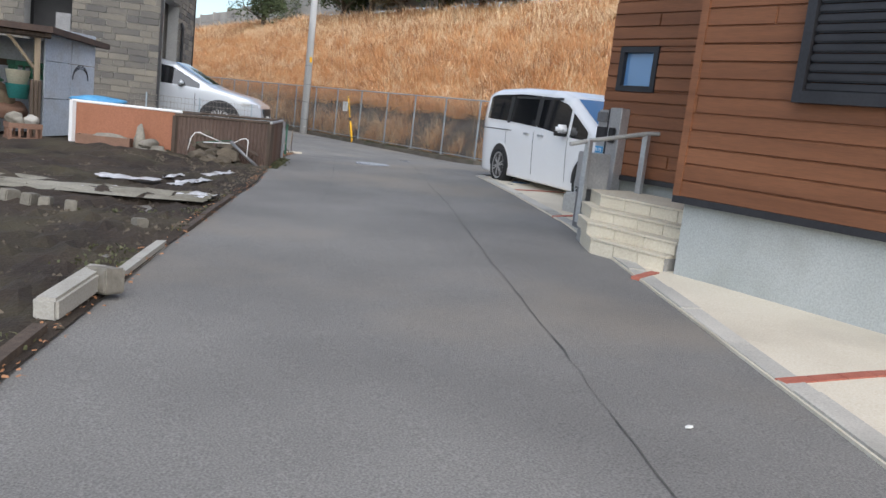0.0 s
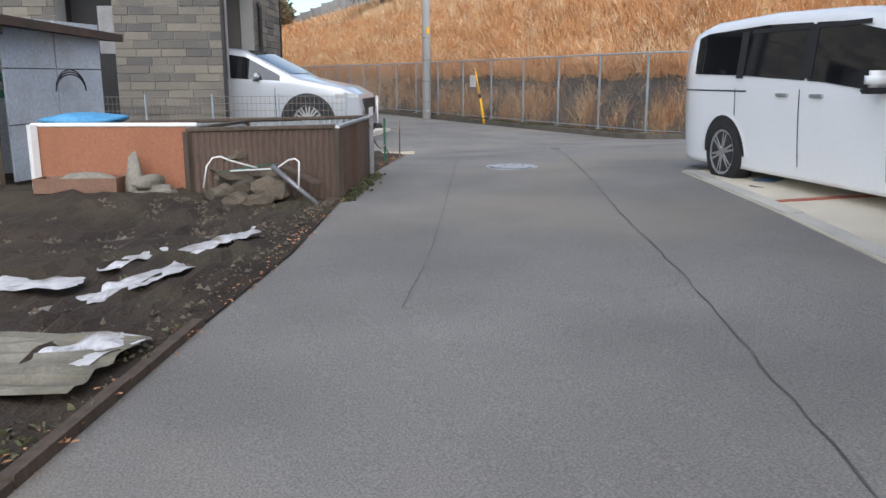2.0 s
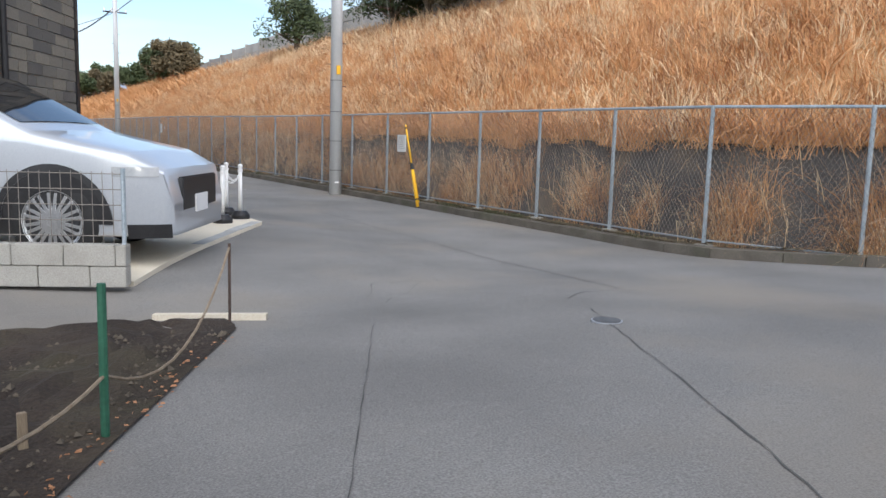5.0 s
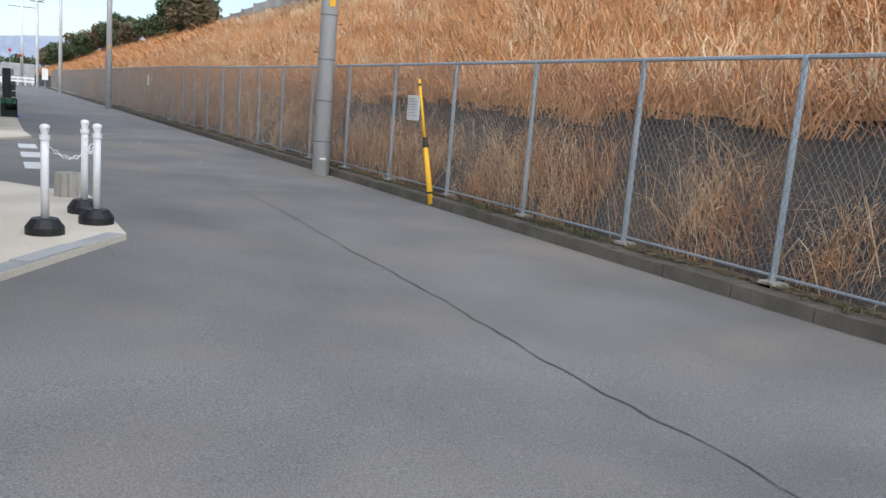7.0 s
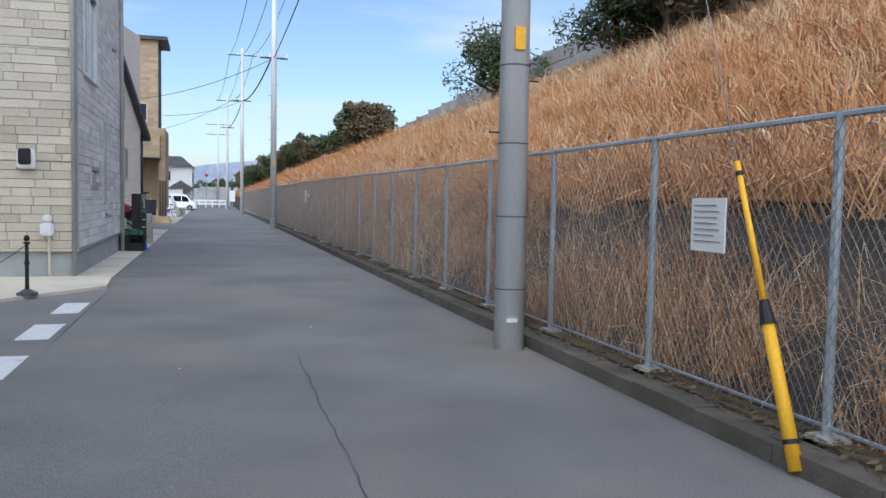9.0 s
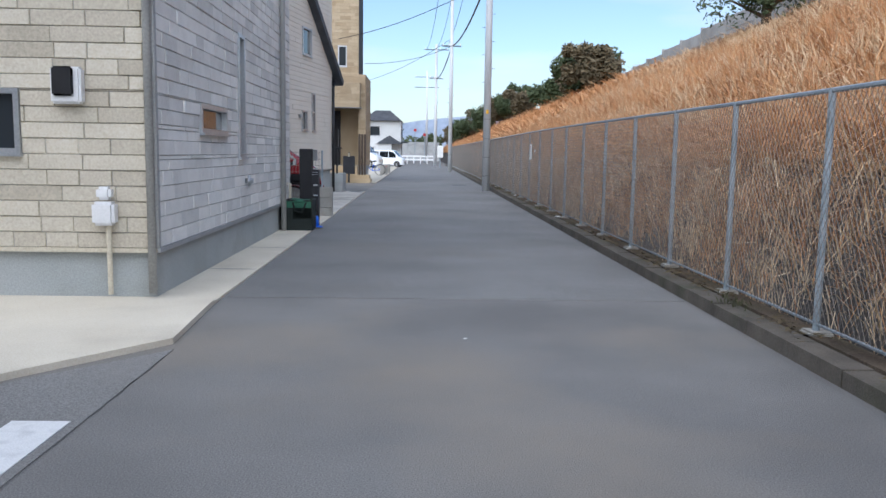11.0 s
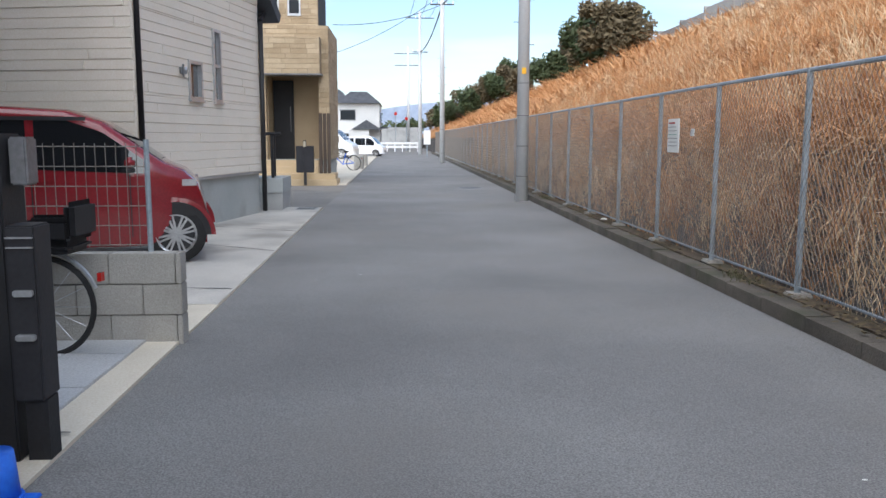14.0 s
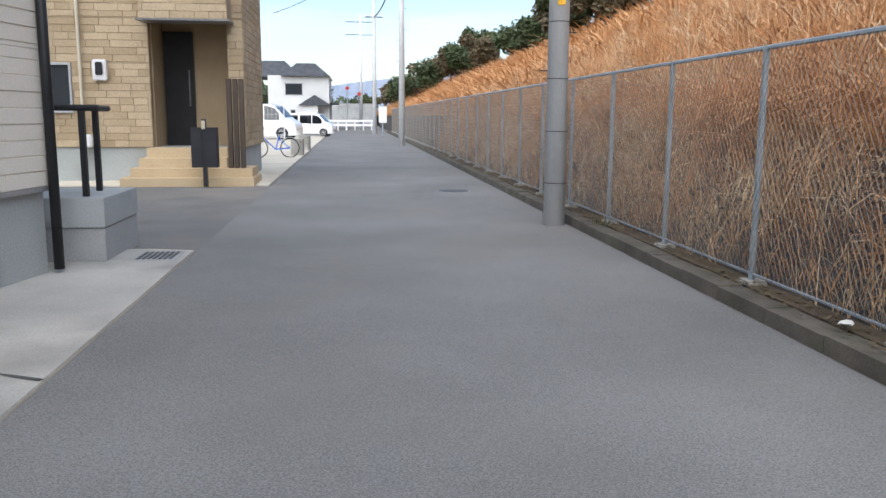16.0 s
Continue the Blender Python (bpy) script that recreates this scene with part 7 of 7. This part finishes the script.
def stakes():
    tagged(part("wooden_stake", boxes(((-0.025, -0.015, 0), (0.025, 0.015, 0.3)), bevel=0.004, m=frame_at(5.84, 10.5, 30)), M["wood"]), "short pale wooden stake at the road edge", "stake")
    tagged(part("wooden_stake", boxes(((-0.012, -0.01, 0), (0.012, 0.01, 0.14)), bevel=0.002, m=frame_at(6.2, 11.6, 10)), M["wood"]), "small pale wooden peg in the soil", "stake")
    tagged(part("green_stake", tubes(((6.42, 11.66, G(6.4, 11.6)), (6.42, 11.66, G(6.4, 11.6) + 0.47), 0.013, 0.013), n=8), M["green"]), "green plastic garden stake", "stake")
    tagged(part("rusty_stake", tubes(((7.26, 13.3, G(7.2, 13.3)), (7.26, 13.3, G(7.2, 13.3) + 0.42), 0.008, 0.008), n=8), M["rust"]), "rusty iron stake with an orange tip", "stake")
    pts = []
    a, b, c = Vector((7.26, 13.3, 0.45)), Vector((6.42, 11.66, 0.32)), Vector((5.75, 10.3, 0.62))
    for p, q, sag in ((a, b, 0.22), (b, c, 0.1)):
        pts += [p.lerp(q, t / 10) - Vector((0, 0, sag * 4 * (t / 10) * (1 - t / 10))) for t in range(10)]
    tagged(part("rope", bent(pts + [c], 0.006, 5), M["wood"]), "slack straw rope between the stakes", "rope")
    kerb_run("kerb", [(6.95, 13.62), (7.48, 13.32)], 0.05, 0.03, M["concrete"], "thin concrete edge at the end of the soil", 0.6)


stakes()


def block_wall(pts, courses, ch, bw, label, thick=0.11):
    ob = thing("block_wall", label, "block wall")
    for a, b in zip(pts, pts[1:]):
        a, b = Vector((*a, 0)), Vector((*b, 0))
        d = b - a
        L = d.length
        m0 = Matrix.Translation((a.x, a.y, G(a.x, a.y))) @ Matrix.Rotation(math.atan2(d.y, d.x), 4, "Z")
        for c in range(courses):
            x = -bw / 2 if c % 2 else 0
            while x < L - 0.01:
                x0, x1 = max(0, x), min(L, x + bw)
                if x1 - x0 > 0.02:
                    part("block", boxes(((x0 + 0.002, -thick / 2, c * ch + 0.002), (x1 - 0.002, thick / 2, (c + 1) * ch - 0.002)), bevel=0.004, m=m0), M["block"], ob)
                x += bw
    return ob


def mesh_fence(a, b, z0, z1, label, step=0.035, post=0.9, m="wire"):
    ob = thing("mesh_fence", label, "mesh fence")
    a, b = Vector((*a, 0)), Vector((*b, 0))
    d = b - a
    L = d.length
    d.normalize()
    k = int(L / step)
    for i in range(k + 1):
        p = a + d * (L * i / k)
        part("upright_wire", tubes(((p.x, p.y, z0), (p.x, p.y, z1), 0.0022, 0.0022), n=4), M[m], ob)
    for i in range(6):
        z = z0 + (z1 - z0) * (0.03 + 0.94 * i / 5)
        part("cross_wire", tubes(((a.x, a.y, z), (b.x, b.y, z), 0.0028, 0.0028), n=4), M[m], ob)
    n_ = max(1, round(L / post))
    for i in range(n_ + 1):
        p = a + d * (L * i / n_)
        part("post", tubes(((p.x, p.y, z0 - 0.1), (p.x, p.y, z1 + 0.02), 0.014, 0.014), n=8), M["galv" if m == "wire" else m], ob)


block_wall([(-0.05, 17.62), (6.95, 14.38)], 2, 0.13, 0.3, "low concrete block wall below a wire fence")
mesh_fence((0.4, 17.41), (6.93, 14.39), 0.28, 0.78, "low wire mesh fence on the block wall", 0.06)
block_wall([(7.2, 35.12), (8.55, 35.12)], 3, 0.158, 0.33, "three-course concrete block wall with stained top")
mesh_fence((6.6, 35.15), (8.38, 35.15), 0.49, 1.02, "wire mesh fence panel on the block wall", 0.05)


def paved_entrance():
    ob = thing("paving", "pale grey square paving tiles before the entrance", "paving", kind="structure")
    for i in range(5):
        for j in range(5):
            x, y = 8.36 - 0.3 * i, 33.72 + 0.27 * j
            part("tile", boxes(((x - 0.297, y, 0.015), (x, y + 0.266, 0.031 + 0.001 * ((i * 3 + j) % 3))), bevel=0.003), M["grey_tile"], ob)


paved_entrance()


# ---- the driveway corner ----
def bollard(x, y):
    ob = thing("chain_bollard", "white plastic chain bollard on a black rubber base", "bollard", "white bollards at the driveway", at=pose(x, y, G(x, y) + 0.035))
    part("base", tubes(((0, 0, 0), (0, 0, 0.04), 0.098, 0.098), ((0, 0, 0.04), (0, 0, 0.085), 0.098, 0.065), n=20), M["black"], ob)
    part("post", tubes(((0, 0, 0.08), (0, 0, 0.52), 0.021, 0.021), n=14), M["white_plastic"], ob, smooth=True)
    part("collar", tubes(((0, 0, 0.5), (0, 0, 0.525), 0.027, 0.027), ((0, 0, 0.525), (0, 0, 0.56), 0.017, 0.024), n=14), M["white_plastic"], ob)
    part("cap", lump(bmesh.new(), (0, 0, 0.565), 0.027, 1, (1, 1, 0.7), 2, 0), M["white_plastic"], ob, smooth=True)


for p in ((8.37, 17.41), (8.63, 18.19), (8.66, 17.77)):
    bollard(*p)


def chain(a, b, sag, m, label, r=0.011):
    a, b = Vector(a), Vector(b)
    ob = thing("chain", label, "chain")
    k = max(6, int((b - a).length / 0.035))
    for i in range(k):
        t = (i + 0.5) / k
        p = a.lerp(b, t) - Vector((0, 0, sag * 4 * t * (1 - t)))
        q = a.lerp(b, t + 0.5 / k) - Vector((0, 0, sag * 4 * (t + 0.5 / k) * (1 - t - 0.5 / k)))
        d = (q - p).normalized()
        s = d.orthogonal().normalized()
        if i % 2:
            s = d.cross(s)
        pts = [p + d * 0.02 * math.cos(u) + s * r * math.sin(u) for u in [j * 1.047 for j in range(7)]]
        part("link", bent(pts, 0.003, 4), M[m], ob)


chain((8.37, 17.41, 0.61), (8.66, 17.77, 0.61), 0.1, "white_plastic", "white plastic chain between bollards")
chain((8.66, 17.77, 0.61), (8.63, 18.19, 0.61), 0.1, "white_plastic", "white plastic chain between bollards")


def black_stand():
    ob = thing("chain_stand", "black chain stand on a round base", "bollard", at=pose(7.99, 25.78, 0.035))
    part("base", tubes(((0, 0, 0), (0, 0, 0.025), 0.095, 0.095), ((0, 0, 0.025), (0, 0, 0.06), 0.08, 0.03), n=20), M["iron_dark"], ob)
    part("post", tubes(((0, 0, 0.05), (0, 0, 0.52), 0.02, 0.016), n=12), M["black"], ob)
    part("collar", tubes(((0, 0, 0.3), (0, 0, 0.33), 0.026, 0.026), ((0, 0, 0.5), (0, 0, 0.52), 0.03, 0.03), n=12), M["black"], ob)
    part("cap", lump(bmesh.new(), (0, 0, 0.555), 0.028, 1, (1, 1, 1.2), 2, 0), M["black"], ob, smooth=True)
    chain((7.99, 25.78, 0.53), (6.9, 25.9, 0.1), 0.12, "iron_dark", "thin dark chain from the black stand", 0.006)


black_stand()


def concrete_foot():
    ob = thing("concrete_weight", "ribbed grey concrete weight on the driveway", "concrete weight")
    for k in range(9):
        a = 6.283 * k / 9
        part("rib", tubes(((8.6 + 0.075 * math.cos(a), 19.0 + 0.075 * math.sin(a), 0.1), (8.6 + 0.07 * math.cos(a), 19.0 + 0.07 * math.sin(a), 0.28), 0.03, 0.028), n=8), M["block"], ob)
    part("core", tubes(((8.6, 19.0, 0.1), (8.6, 19.0, 0.27), 0.08, 0.075), n=12), M["block"], ob)


concrete_foot()


# ---- covers in the road ----
def manhole(x, y, r, m, label, rings=3, turn=0.0, pattern=True):
    z = G(x, y) + 0.004
    ob = thing("manhole_cover", label, "manhole cover", kind="structure", at=pose(x, y, z, 0, 0, turn))
    part("frame_ring", tubes(((0, 0, -0.02), (0, 0, 0.004), r, r), n=40), M[m], ob)
    part("lid", tubes(((0, 0, 0.0), (0, 0, 0.007), r * 0.9, r * 0.9), n=40), M["iron_dark"], ob)
    if pattern:
        rnd = random.Random(3)
        for k in range(240):
            a, rr = rnd.uniform(0, 6.28), r * 0.84 * math.sqrt(rnd.random())
            b = rnd.uniform(0, 6.28)
            l = r * rnd.uniform(0.05, 0.13)
            p = Vector((rr * math.cos(a), rr * math.sin(a), 0.007))
            q = Vector((math.cos(b), math.sin(b), 0)) * l
            part("raised_pattern", tubes((p - q, p + q, 0.0045, 0.004), n=4), M[m], ob)


manhole(7.06, 10.14, 0.235, "iron", "patterned blue-grey iron manhole cover in the asphalt")
manhole(8.9, 12.25, 0.08, "iron", "small iron valve cover in the road", pattern=False)
manhole(11.15, 48.3, 0.24, "iron", "pale round manhole cover in the street", pattern=False)
manhole(8.32, 31.9, 0.075, "iron", "small round grey cover in the concrete strip", pattern=False)
manhole(8.05, 42.2, 0.12, "iron_dark", "dark round drain cover in the concrete strip", pattern=False)
manhole(7.70, 7.83, 0.09, "concrete_grey", "small round cover in the forecourt", pattern=False)


# ---- street side clutter ----
def net_bin():
    ob = thing("waste_bin", "collapsible dark green net waste box with handles", "waste bin")
    x0, x1, y0, y1, z0, z1 = 8.2, 8.54, 32.72, 33.05, 0.03, 0.4
    rods = [(x, y, z0, x, y, z1) for x in (x0, x1) for y in (y0, y1)]
    rods += [(x0, y, z, x1, y, z) for y in (y0, y1) for z in (z0, z1)] + [(x, y0, z, x, y1, z) for x in (x0, x1) for z in (z0, z1)]
    for r in rods:
        part("rod", tubes((r[:3], r[3:], 0.012, 0.012), n=6), M["black_net"], ob)
    part("panel", boxes(((x0, y0 - 0.004, z0), (x1, y0 + 0.004, z0 + 0.14))), M["black_net"], ob)
    part("panel", boxes(((x0, y0 - 0.005, z1 - 0.09), (x1, y0 + 0.003, z1))), M["green"], ob, "dark green upper band")
    part("panel", boxes(((x0, y0 - 0.004, z0 + 0.14), (x0 + 0.1, y0 + 0.004, z1 - 0.09))), M["black_net"], ob)
    part("panel", boxes(((x1 - 0.004, y0, z0), (x1 + 0.004, y1, z1))), M["black_net"], ob)
    part("panel", boxes(((x0, y1 - 0.004, z0), (x1, y1 + 0.004, z1))), M["black_net"], ob)
    part("panel", boxes(((x0 - 0.004, y0, z0), (x0 + 0.004, y1, z1))), M["black_net"], ob)
    part("flap", lump(bmesh.new(), ((x0 + x1) / 2, y0 + 0.1, z1 - 0.02), 0.13, 2, (1.2, 0.9, 0.3), 3, 0.3), M["green"], ob, smooth=True)
    part("handle", bent([(x0 + 0.1, y0 - 0.02, z1 - 0.02), (x0 + 0.13, y0 - 0.03, z1 - 0.13), (x0 + 0.22, y0 - 0.03, z1 - 0.15), (x0 + 0.27, y0 - 0.02, z1 - 0.02)], 0.012), M["black_net"], ob)
    bk = thing("bucket", "bright blue upturned plastic bucket", "bucket")
    part("body", tubes(((8.5, 33.2, 0.025), (8.5, 33.2, 0.17), 0.075, 0.062), n=24), M["blue"], bk, smooth=True)
    part("rim", tubes(((8.5, 33.2, 0.022), (8.5, 33.2, 0.04), 0.086, 0.082), n=24), M["blue"], bk)
    part("spout", boxes(((8.55, 33.14, 0.022), (8.62, 33.24, 0.036)), bevel=0.004), M["blue"], bk)


net_bin()


def post_pillar():
    ob = thing("gate_pillar", "black gate pillar with letter box and intercom", "gate pillar")
    part("column", boxes(((8.270, 33.5, 0.02), (8.440, 33.66, 1.06)), bevel=0.006), M["black"], ob)
    part("side_panel", boxes(((8.440, 33.5, 0.22), (8.530, 33.62, 0.78)), bevel=0.006), M["dark_metal"], ob)
    part("leg", boxes(((8.460, 33.52, 0.02), (8.530, 33.6, 0.22))), M["black"], ob)
    part("letter_slot", boxes(((8.445, 33.488, 0.74), (8.525, 33.5, 0.745)), ((8.445, 33.488, 0.71), (8.525, 33.5, 0.714))), M["alu"], ob)
    part("handle", boxes(((8.460, 33.478, 0.42), (8.520, 33.5, 0.44)), bevel=0.004), M["alu"], ob)
    part("handle", boxes(((8.460, 33.478, 0.56), (8.520, 33.5, 0.58)), bevel=0.004), M["alu"], ob)
    part("intercom", boxes(((8.445, 33.55, 0.9), (8.500, 33.63, 1.05)), bevel=0.006), M["alu_dark"], ob)


post_pillar()


def bicycle(x, y, deg, paint="black", label="black city bicycle with a child seat at the rear", seat_=True):
    ob = thing("bicycle", label, "bicycle", at=pose(x, y, 0.02, 0, 0, deg))
    r = 0.235
    for cx in (0, 0.8):
        w = part("wheel", bent([Vector((cx + r * math.cos(a), 0, r + r * math.sin(a))) for a in [i * math.pi / 16 for i in range(33)]], 0.014, 6), M["tyre"], ob)
        bm = bmesh.new()
        for i in range(14):
            a = i * math.pi * 2 / 14
            tube(bm, (cx, 0, r), (cx + (r - 0.02) * math.cos(a), 0, r + (r - 0.02) * math.sin(a)), 0.0018, 0.0018, 4)
        part("spokes", bm, M["alu"], w)
        part("mudguard", bent([Vector((cx + (r + 0.03) * math.cos(a), 0, r + (r + 0.03) * math.sin(a))) for a in [0.4 + i * 0.2 for i in range(13)]], 0.01, 5), M["alu"], ob)
    part("frame", bent([(0, 0, r), (0.36, 0, 0.2), (0.68, 0, 0.5), (0.8, 0, r)], 0.016), M[paint], ob)
    part("frame", bent([(0.36, 0, 0.2), (0.26, 0, 0.55)], 0.014), M[paint], ob)
    part("frame", bent([(0, 0, r), (0.28, 0, 0.45)], 0.009), M[paint], ob)
    part("saddle", lump(bmesh.new(), (0.25, 0, 0.6), 0.09, 2, (1.1, 0.7, 0.35), 2, 0.05), M["black"], ob, smooth=True)
    part("handlebar", bent([(0.56, -0.2, 0.72), (0.66, -0.1, 0.72), (0.66, 0.1, 0.72), (0.56, 0.2, 0.72)], 0.011), M["alu"], ob)
    part("stem", bent([(0.68, 0, 0.5), (0.66, 0, 0.72)], 0.014), M["alu"], ob)
    part("reflector", boxes(((-r - 0.05, -0.02, 0.36), (-r - 0.03, 0.02, 0.4))), M["lamp_red"], ob)
    if seat_:
        bm = boxes(((-0.2, -0.13, 0.5), (0.14, 0.13, 0.56)), ((-0.22, -0.14, 0.56), (-0.17, 0.14, 0.74)), ((-0.2, -0.15, 0.56), (0.1, -0.12, 0.66)), ((-0.2, 0.12, 0.56), (0.1, 0.15, 0.66)), bevel=0.025)
        part("child_seat", bm, M["black"], ob)


bicycle(7.97, 34.82, 178)
bicycle(8.15, 57.6, 200, "blue", "blue bicycle beside the stone house", False)


def side_porch():
    ob = thing("side_porch", "grey concrete porch block with a black handrail", "porch")
    part("base", boxes(((6.0, 42.72, 0.0), (7.97, 43.6, 0.27)), bevel=0.006), M["concrete_grey"], ob)
    part("slab", boxes(((6.0, 42.70, 0.27), (7.98, 43.6, 0.48)), bevel=0.006), M["foundation"], ob)
    for x, y in ((7.82, 42.85), (7.46, 42.85), (7.78, 43.3)):
        part("rail_post", boxes(((x - 0.02, y - 0.02, 0.47), (x + 0.02, y + 0.02, 1.09))), M["black"], ob)
    part("handrail", tubes(((7.34, 42.85, 1.11), (7.94, 42.85, 1.11), 0.022, 0.022), n=10), M["black"], ob)
    part("handrail", tubes(((7.79, 42.85, 1.11), (7.79, 43.6, 1.11), 0.022, 0.022), n=10), M["black"], ob)
    gr = thing("drain_grate", "grey slotted drain grate at the street edge", "drain", kind="structure")
    part("frame", boxes(((8.14, 42.75, 0.02), (8.44, 43.1, 0.028))), M["concrete_grey"], gr)
    for k in range(7):
        part("bar", boxes(((8.16 + k * 0.038, 42.77, 0.028), (8.18 + k * 0.038, 43.08, 0.034))), M["iron_dark"], gr)


side_porch()


def entrance_unit():
    """Letter box column, handrail and boxes at the porch of the brown house."""
    ob = thing("letter_box_column", "silver letter box column with intercom by the porch", "letter box")
    m = pose(6.27, 5.05, 0.2, 0, 0, -14)
    part("column", boxes(((0.0, -0.17, 0.0), (0.08, 0.0, 1.0)), bevel=0.005, m=m), M["alu"], ob)
    part("column", boxes(((0.0, 0.01, 0.0), (0.07, 0.16, 0.98)), bevel=0.005, m=m), M["alu"], ob)
    part("dark_strip", boxes(((-0.004, -0.004, 0.1), (0.06, 0.014, 0.99)), m=m), M["dark_metal"], ob)
    part("letter_flap", boxes(((-0.03, 0.02, 0.88), (0.0, 0.14, 0.96)), bevel=0.004, m=m), M["alu_dark"], ob)
    part("name_plate", boxes(((-0.01, 0.02, 0.74), (0.0, 0.15, 0.84)), m=m), M["dark_metal"], ob)
    part("number_plate", boxes(((-0.01, 0.03, 0.62), (0.0, 0.14, 0.68)), m=m), M["blue_tarp"], ob, "small blue house number plate")
    part("intercom", boxes(((-0.025, -0.13, 0.72), (0.0, -0.05, 0.84)), bevel=0.006, m=m), M["black"], ob)
    fc = bpy.data.curves.new("number", "FONT")
    fc.body, fc.size, fc.extrude, fc.align_x, fc.align_y = "31-15", 0.045, 0.001, "CENTER", "CENTER"
    tx = new("number", fc)
    me = bpy.data.meshes.new_from_object(tx)
    bpy.data.objects.remove(tx)
    me.materials.append(M["white_plastic"])
    num = part("house_number", me, None, ob)
    num.matrix_world = m @ pose(-0.013, 0.085, 0.65) @ Matrix(((0, 0, -1, 0), (-1, 0, 0, 0), (0, 1, 0, 0), (0, 0, 0, 1)))
    bx = thing("parcel_box", "light grey metal box on legs at the porch", "box")
    m2 = pose(5.92, 4.9, 0.22, 0, 0, -24)
    part("body", boxes(((-0.02, -0.12, 0.33), (0.16, 0.12, 0.61)), bevel=0.006, m=m2), M["alu"], bx)
    part("leg", boxes(((0.0, -0.05, 0.0), (0.1, 0.1, 0.33)), m=m2), M["alu_dark"], bx)
    tub = thing("storage_tub", "small grey plastic tub with a white bag", "tub")
    part("tub", boxes(((6.62, 5.62, 0.2), (6.82, 5.84, 0.42)), bevel=0.02), M["pipe_grey"], tub)
    part("bag", lump(bmesh.new(), (6.89, 5.70, 0.3), 0.09, 3, (0.7, 0.8, 1.0), 2, 0.3), M["white_plastic"], tub)
    rl = thing("handrail", "galvanised handrail on two square posts", "handrail")
    part("post", boxes(((6.19, 4.55, 0.55), (6.23, 4.6, 1.01)), bevel=0.003), M["alu"], rl)
    part("post", boxes(((5.74, 4.70, 0.3), (5.78, 4.75, 0.93)), bevel=0.003), M["alu"], rl)
    part("rail", bent([(5.62, 4.78, 0.88), (5.76, 4.73, 0.92), (6.21, 4.575, 1.02), (6.32, 4.54, 1.03)], 0.017), M["pipe_grey"], rl)


entrance_unit()
tagged(part("blue_mat", boxes(((-0.1, -0.07, 0.012), (0.1, 0.07, 0.02)), m=frame_at(7.95, 8.0, 20)), M["blue_dark"]), "small blue plastic cover on the forecourt", "cover")


# ---- far end ----
def far_side():
    block_wall([(8.1, 58.6), (8.35, 58.6), (8.35, 59.3)], 2, 0.22, 0.4, "low block pillar before the far driveway")
    block_wall([(8.1, 61.8), (8.35, 61.8), (8.35, 62.6)], 2, 0.22, 0.4, "low block pillar before the far driveway")
    mesh_fence((6.6, 57.9), (8.0, 57.9), 0.3, 1.3, "white slatted gate by the driveway", 0.1, 0.7, "white_plastic")
    for x, y, h in ((9.3, 100.0, 3.4), (10.2, 101.0, 3.0)):
        ob = thing("street_sign", "small round road sign on a thin grey pole", "road sign")
        part("pole", tubes(((x, y, 0), (x, y, h), 0.035, 0.035), n=8), M["galv"], ob)
        part("disc", tubes(((x, y - 0.05, h - 0.3), (x, y - 0.02, h - 0.3), 0.14, 0.14), n=20), M["lamp_red"], ob)
    ob = thing("kerb_sign", "white and yellow notice by the street end", "road sign")
    part("post", tubes(((11.2, 78.0, 0), (11.2, 78.0, 1.0), 0.03, 0.03), n=8), M["galv"], ob)
    part("board", boxes(((11.0, 77.94, 0.7), (11.4, 77.97, 1.5)), bevel=0.01), M["paper"], ob)


far_side()
rnd = random.Random(21)
for k in range(5):
    x, y = rnd.uniform(8.9, 11.6), rnd.uniform(22, 44)
    tagged(part("litter", lump(bmesh.new(), (x, y, 0.006), rnd.uniform(0.005, 0.01), k, (1.4, 0.8, 0.3), 1, 0.3), M["paper"]), "tiny white scrap on the asphalt", "litter", "scraps on the road")
for x, y, z in ((12.0, 40.2, 0.13), (11.95, 34.2, 0.13)):
    tagged(part("litter", lump(bmesh.new(), (x, y, z), 0.03, 3, (1.4, 0.8, 0.4), 2, 0.4), M["paper"]), "crumpled white paper on the kerb", "litter", "scraps on the road")
tagged(part("litter", lump(bmesh.new(), (3.35, 1.72, G(3.35, 1.72) + 0.006), 0.014, 3, (1.4, 0.8, 0.3), 1, 0.3), M["paper"]), "tiny white scrap on the asphalt", "litter", "scraps on the road")
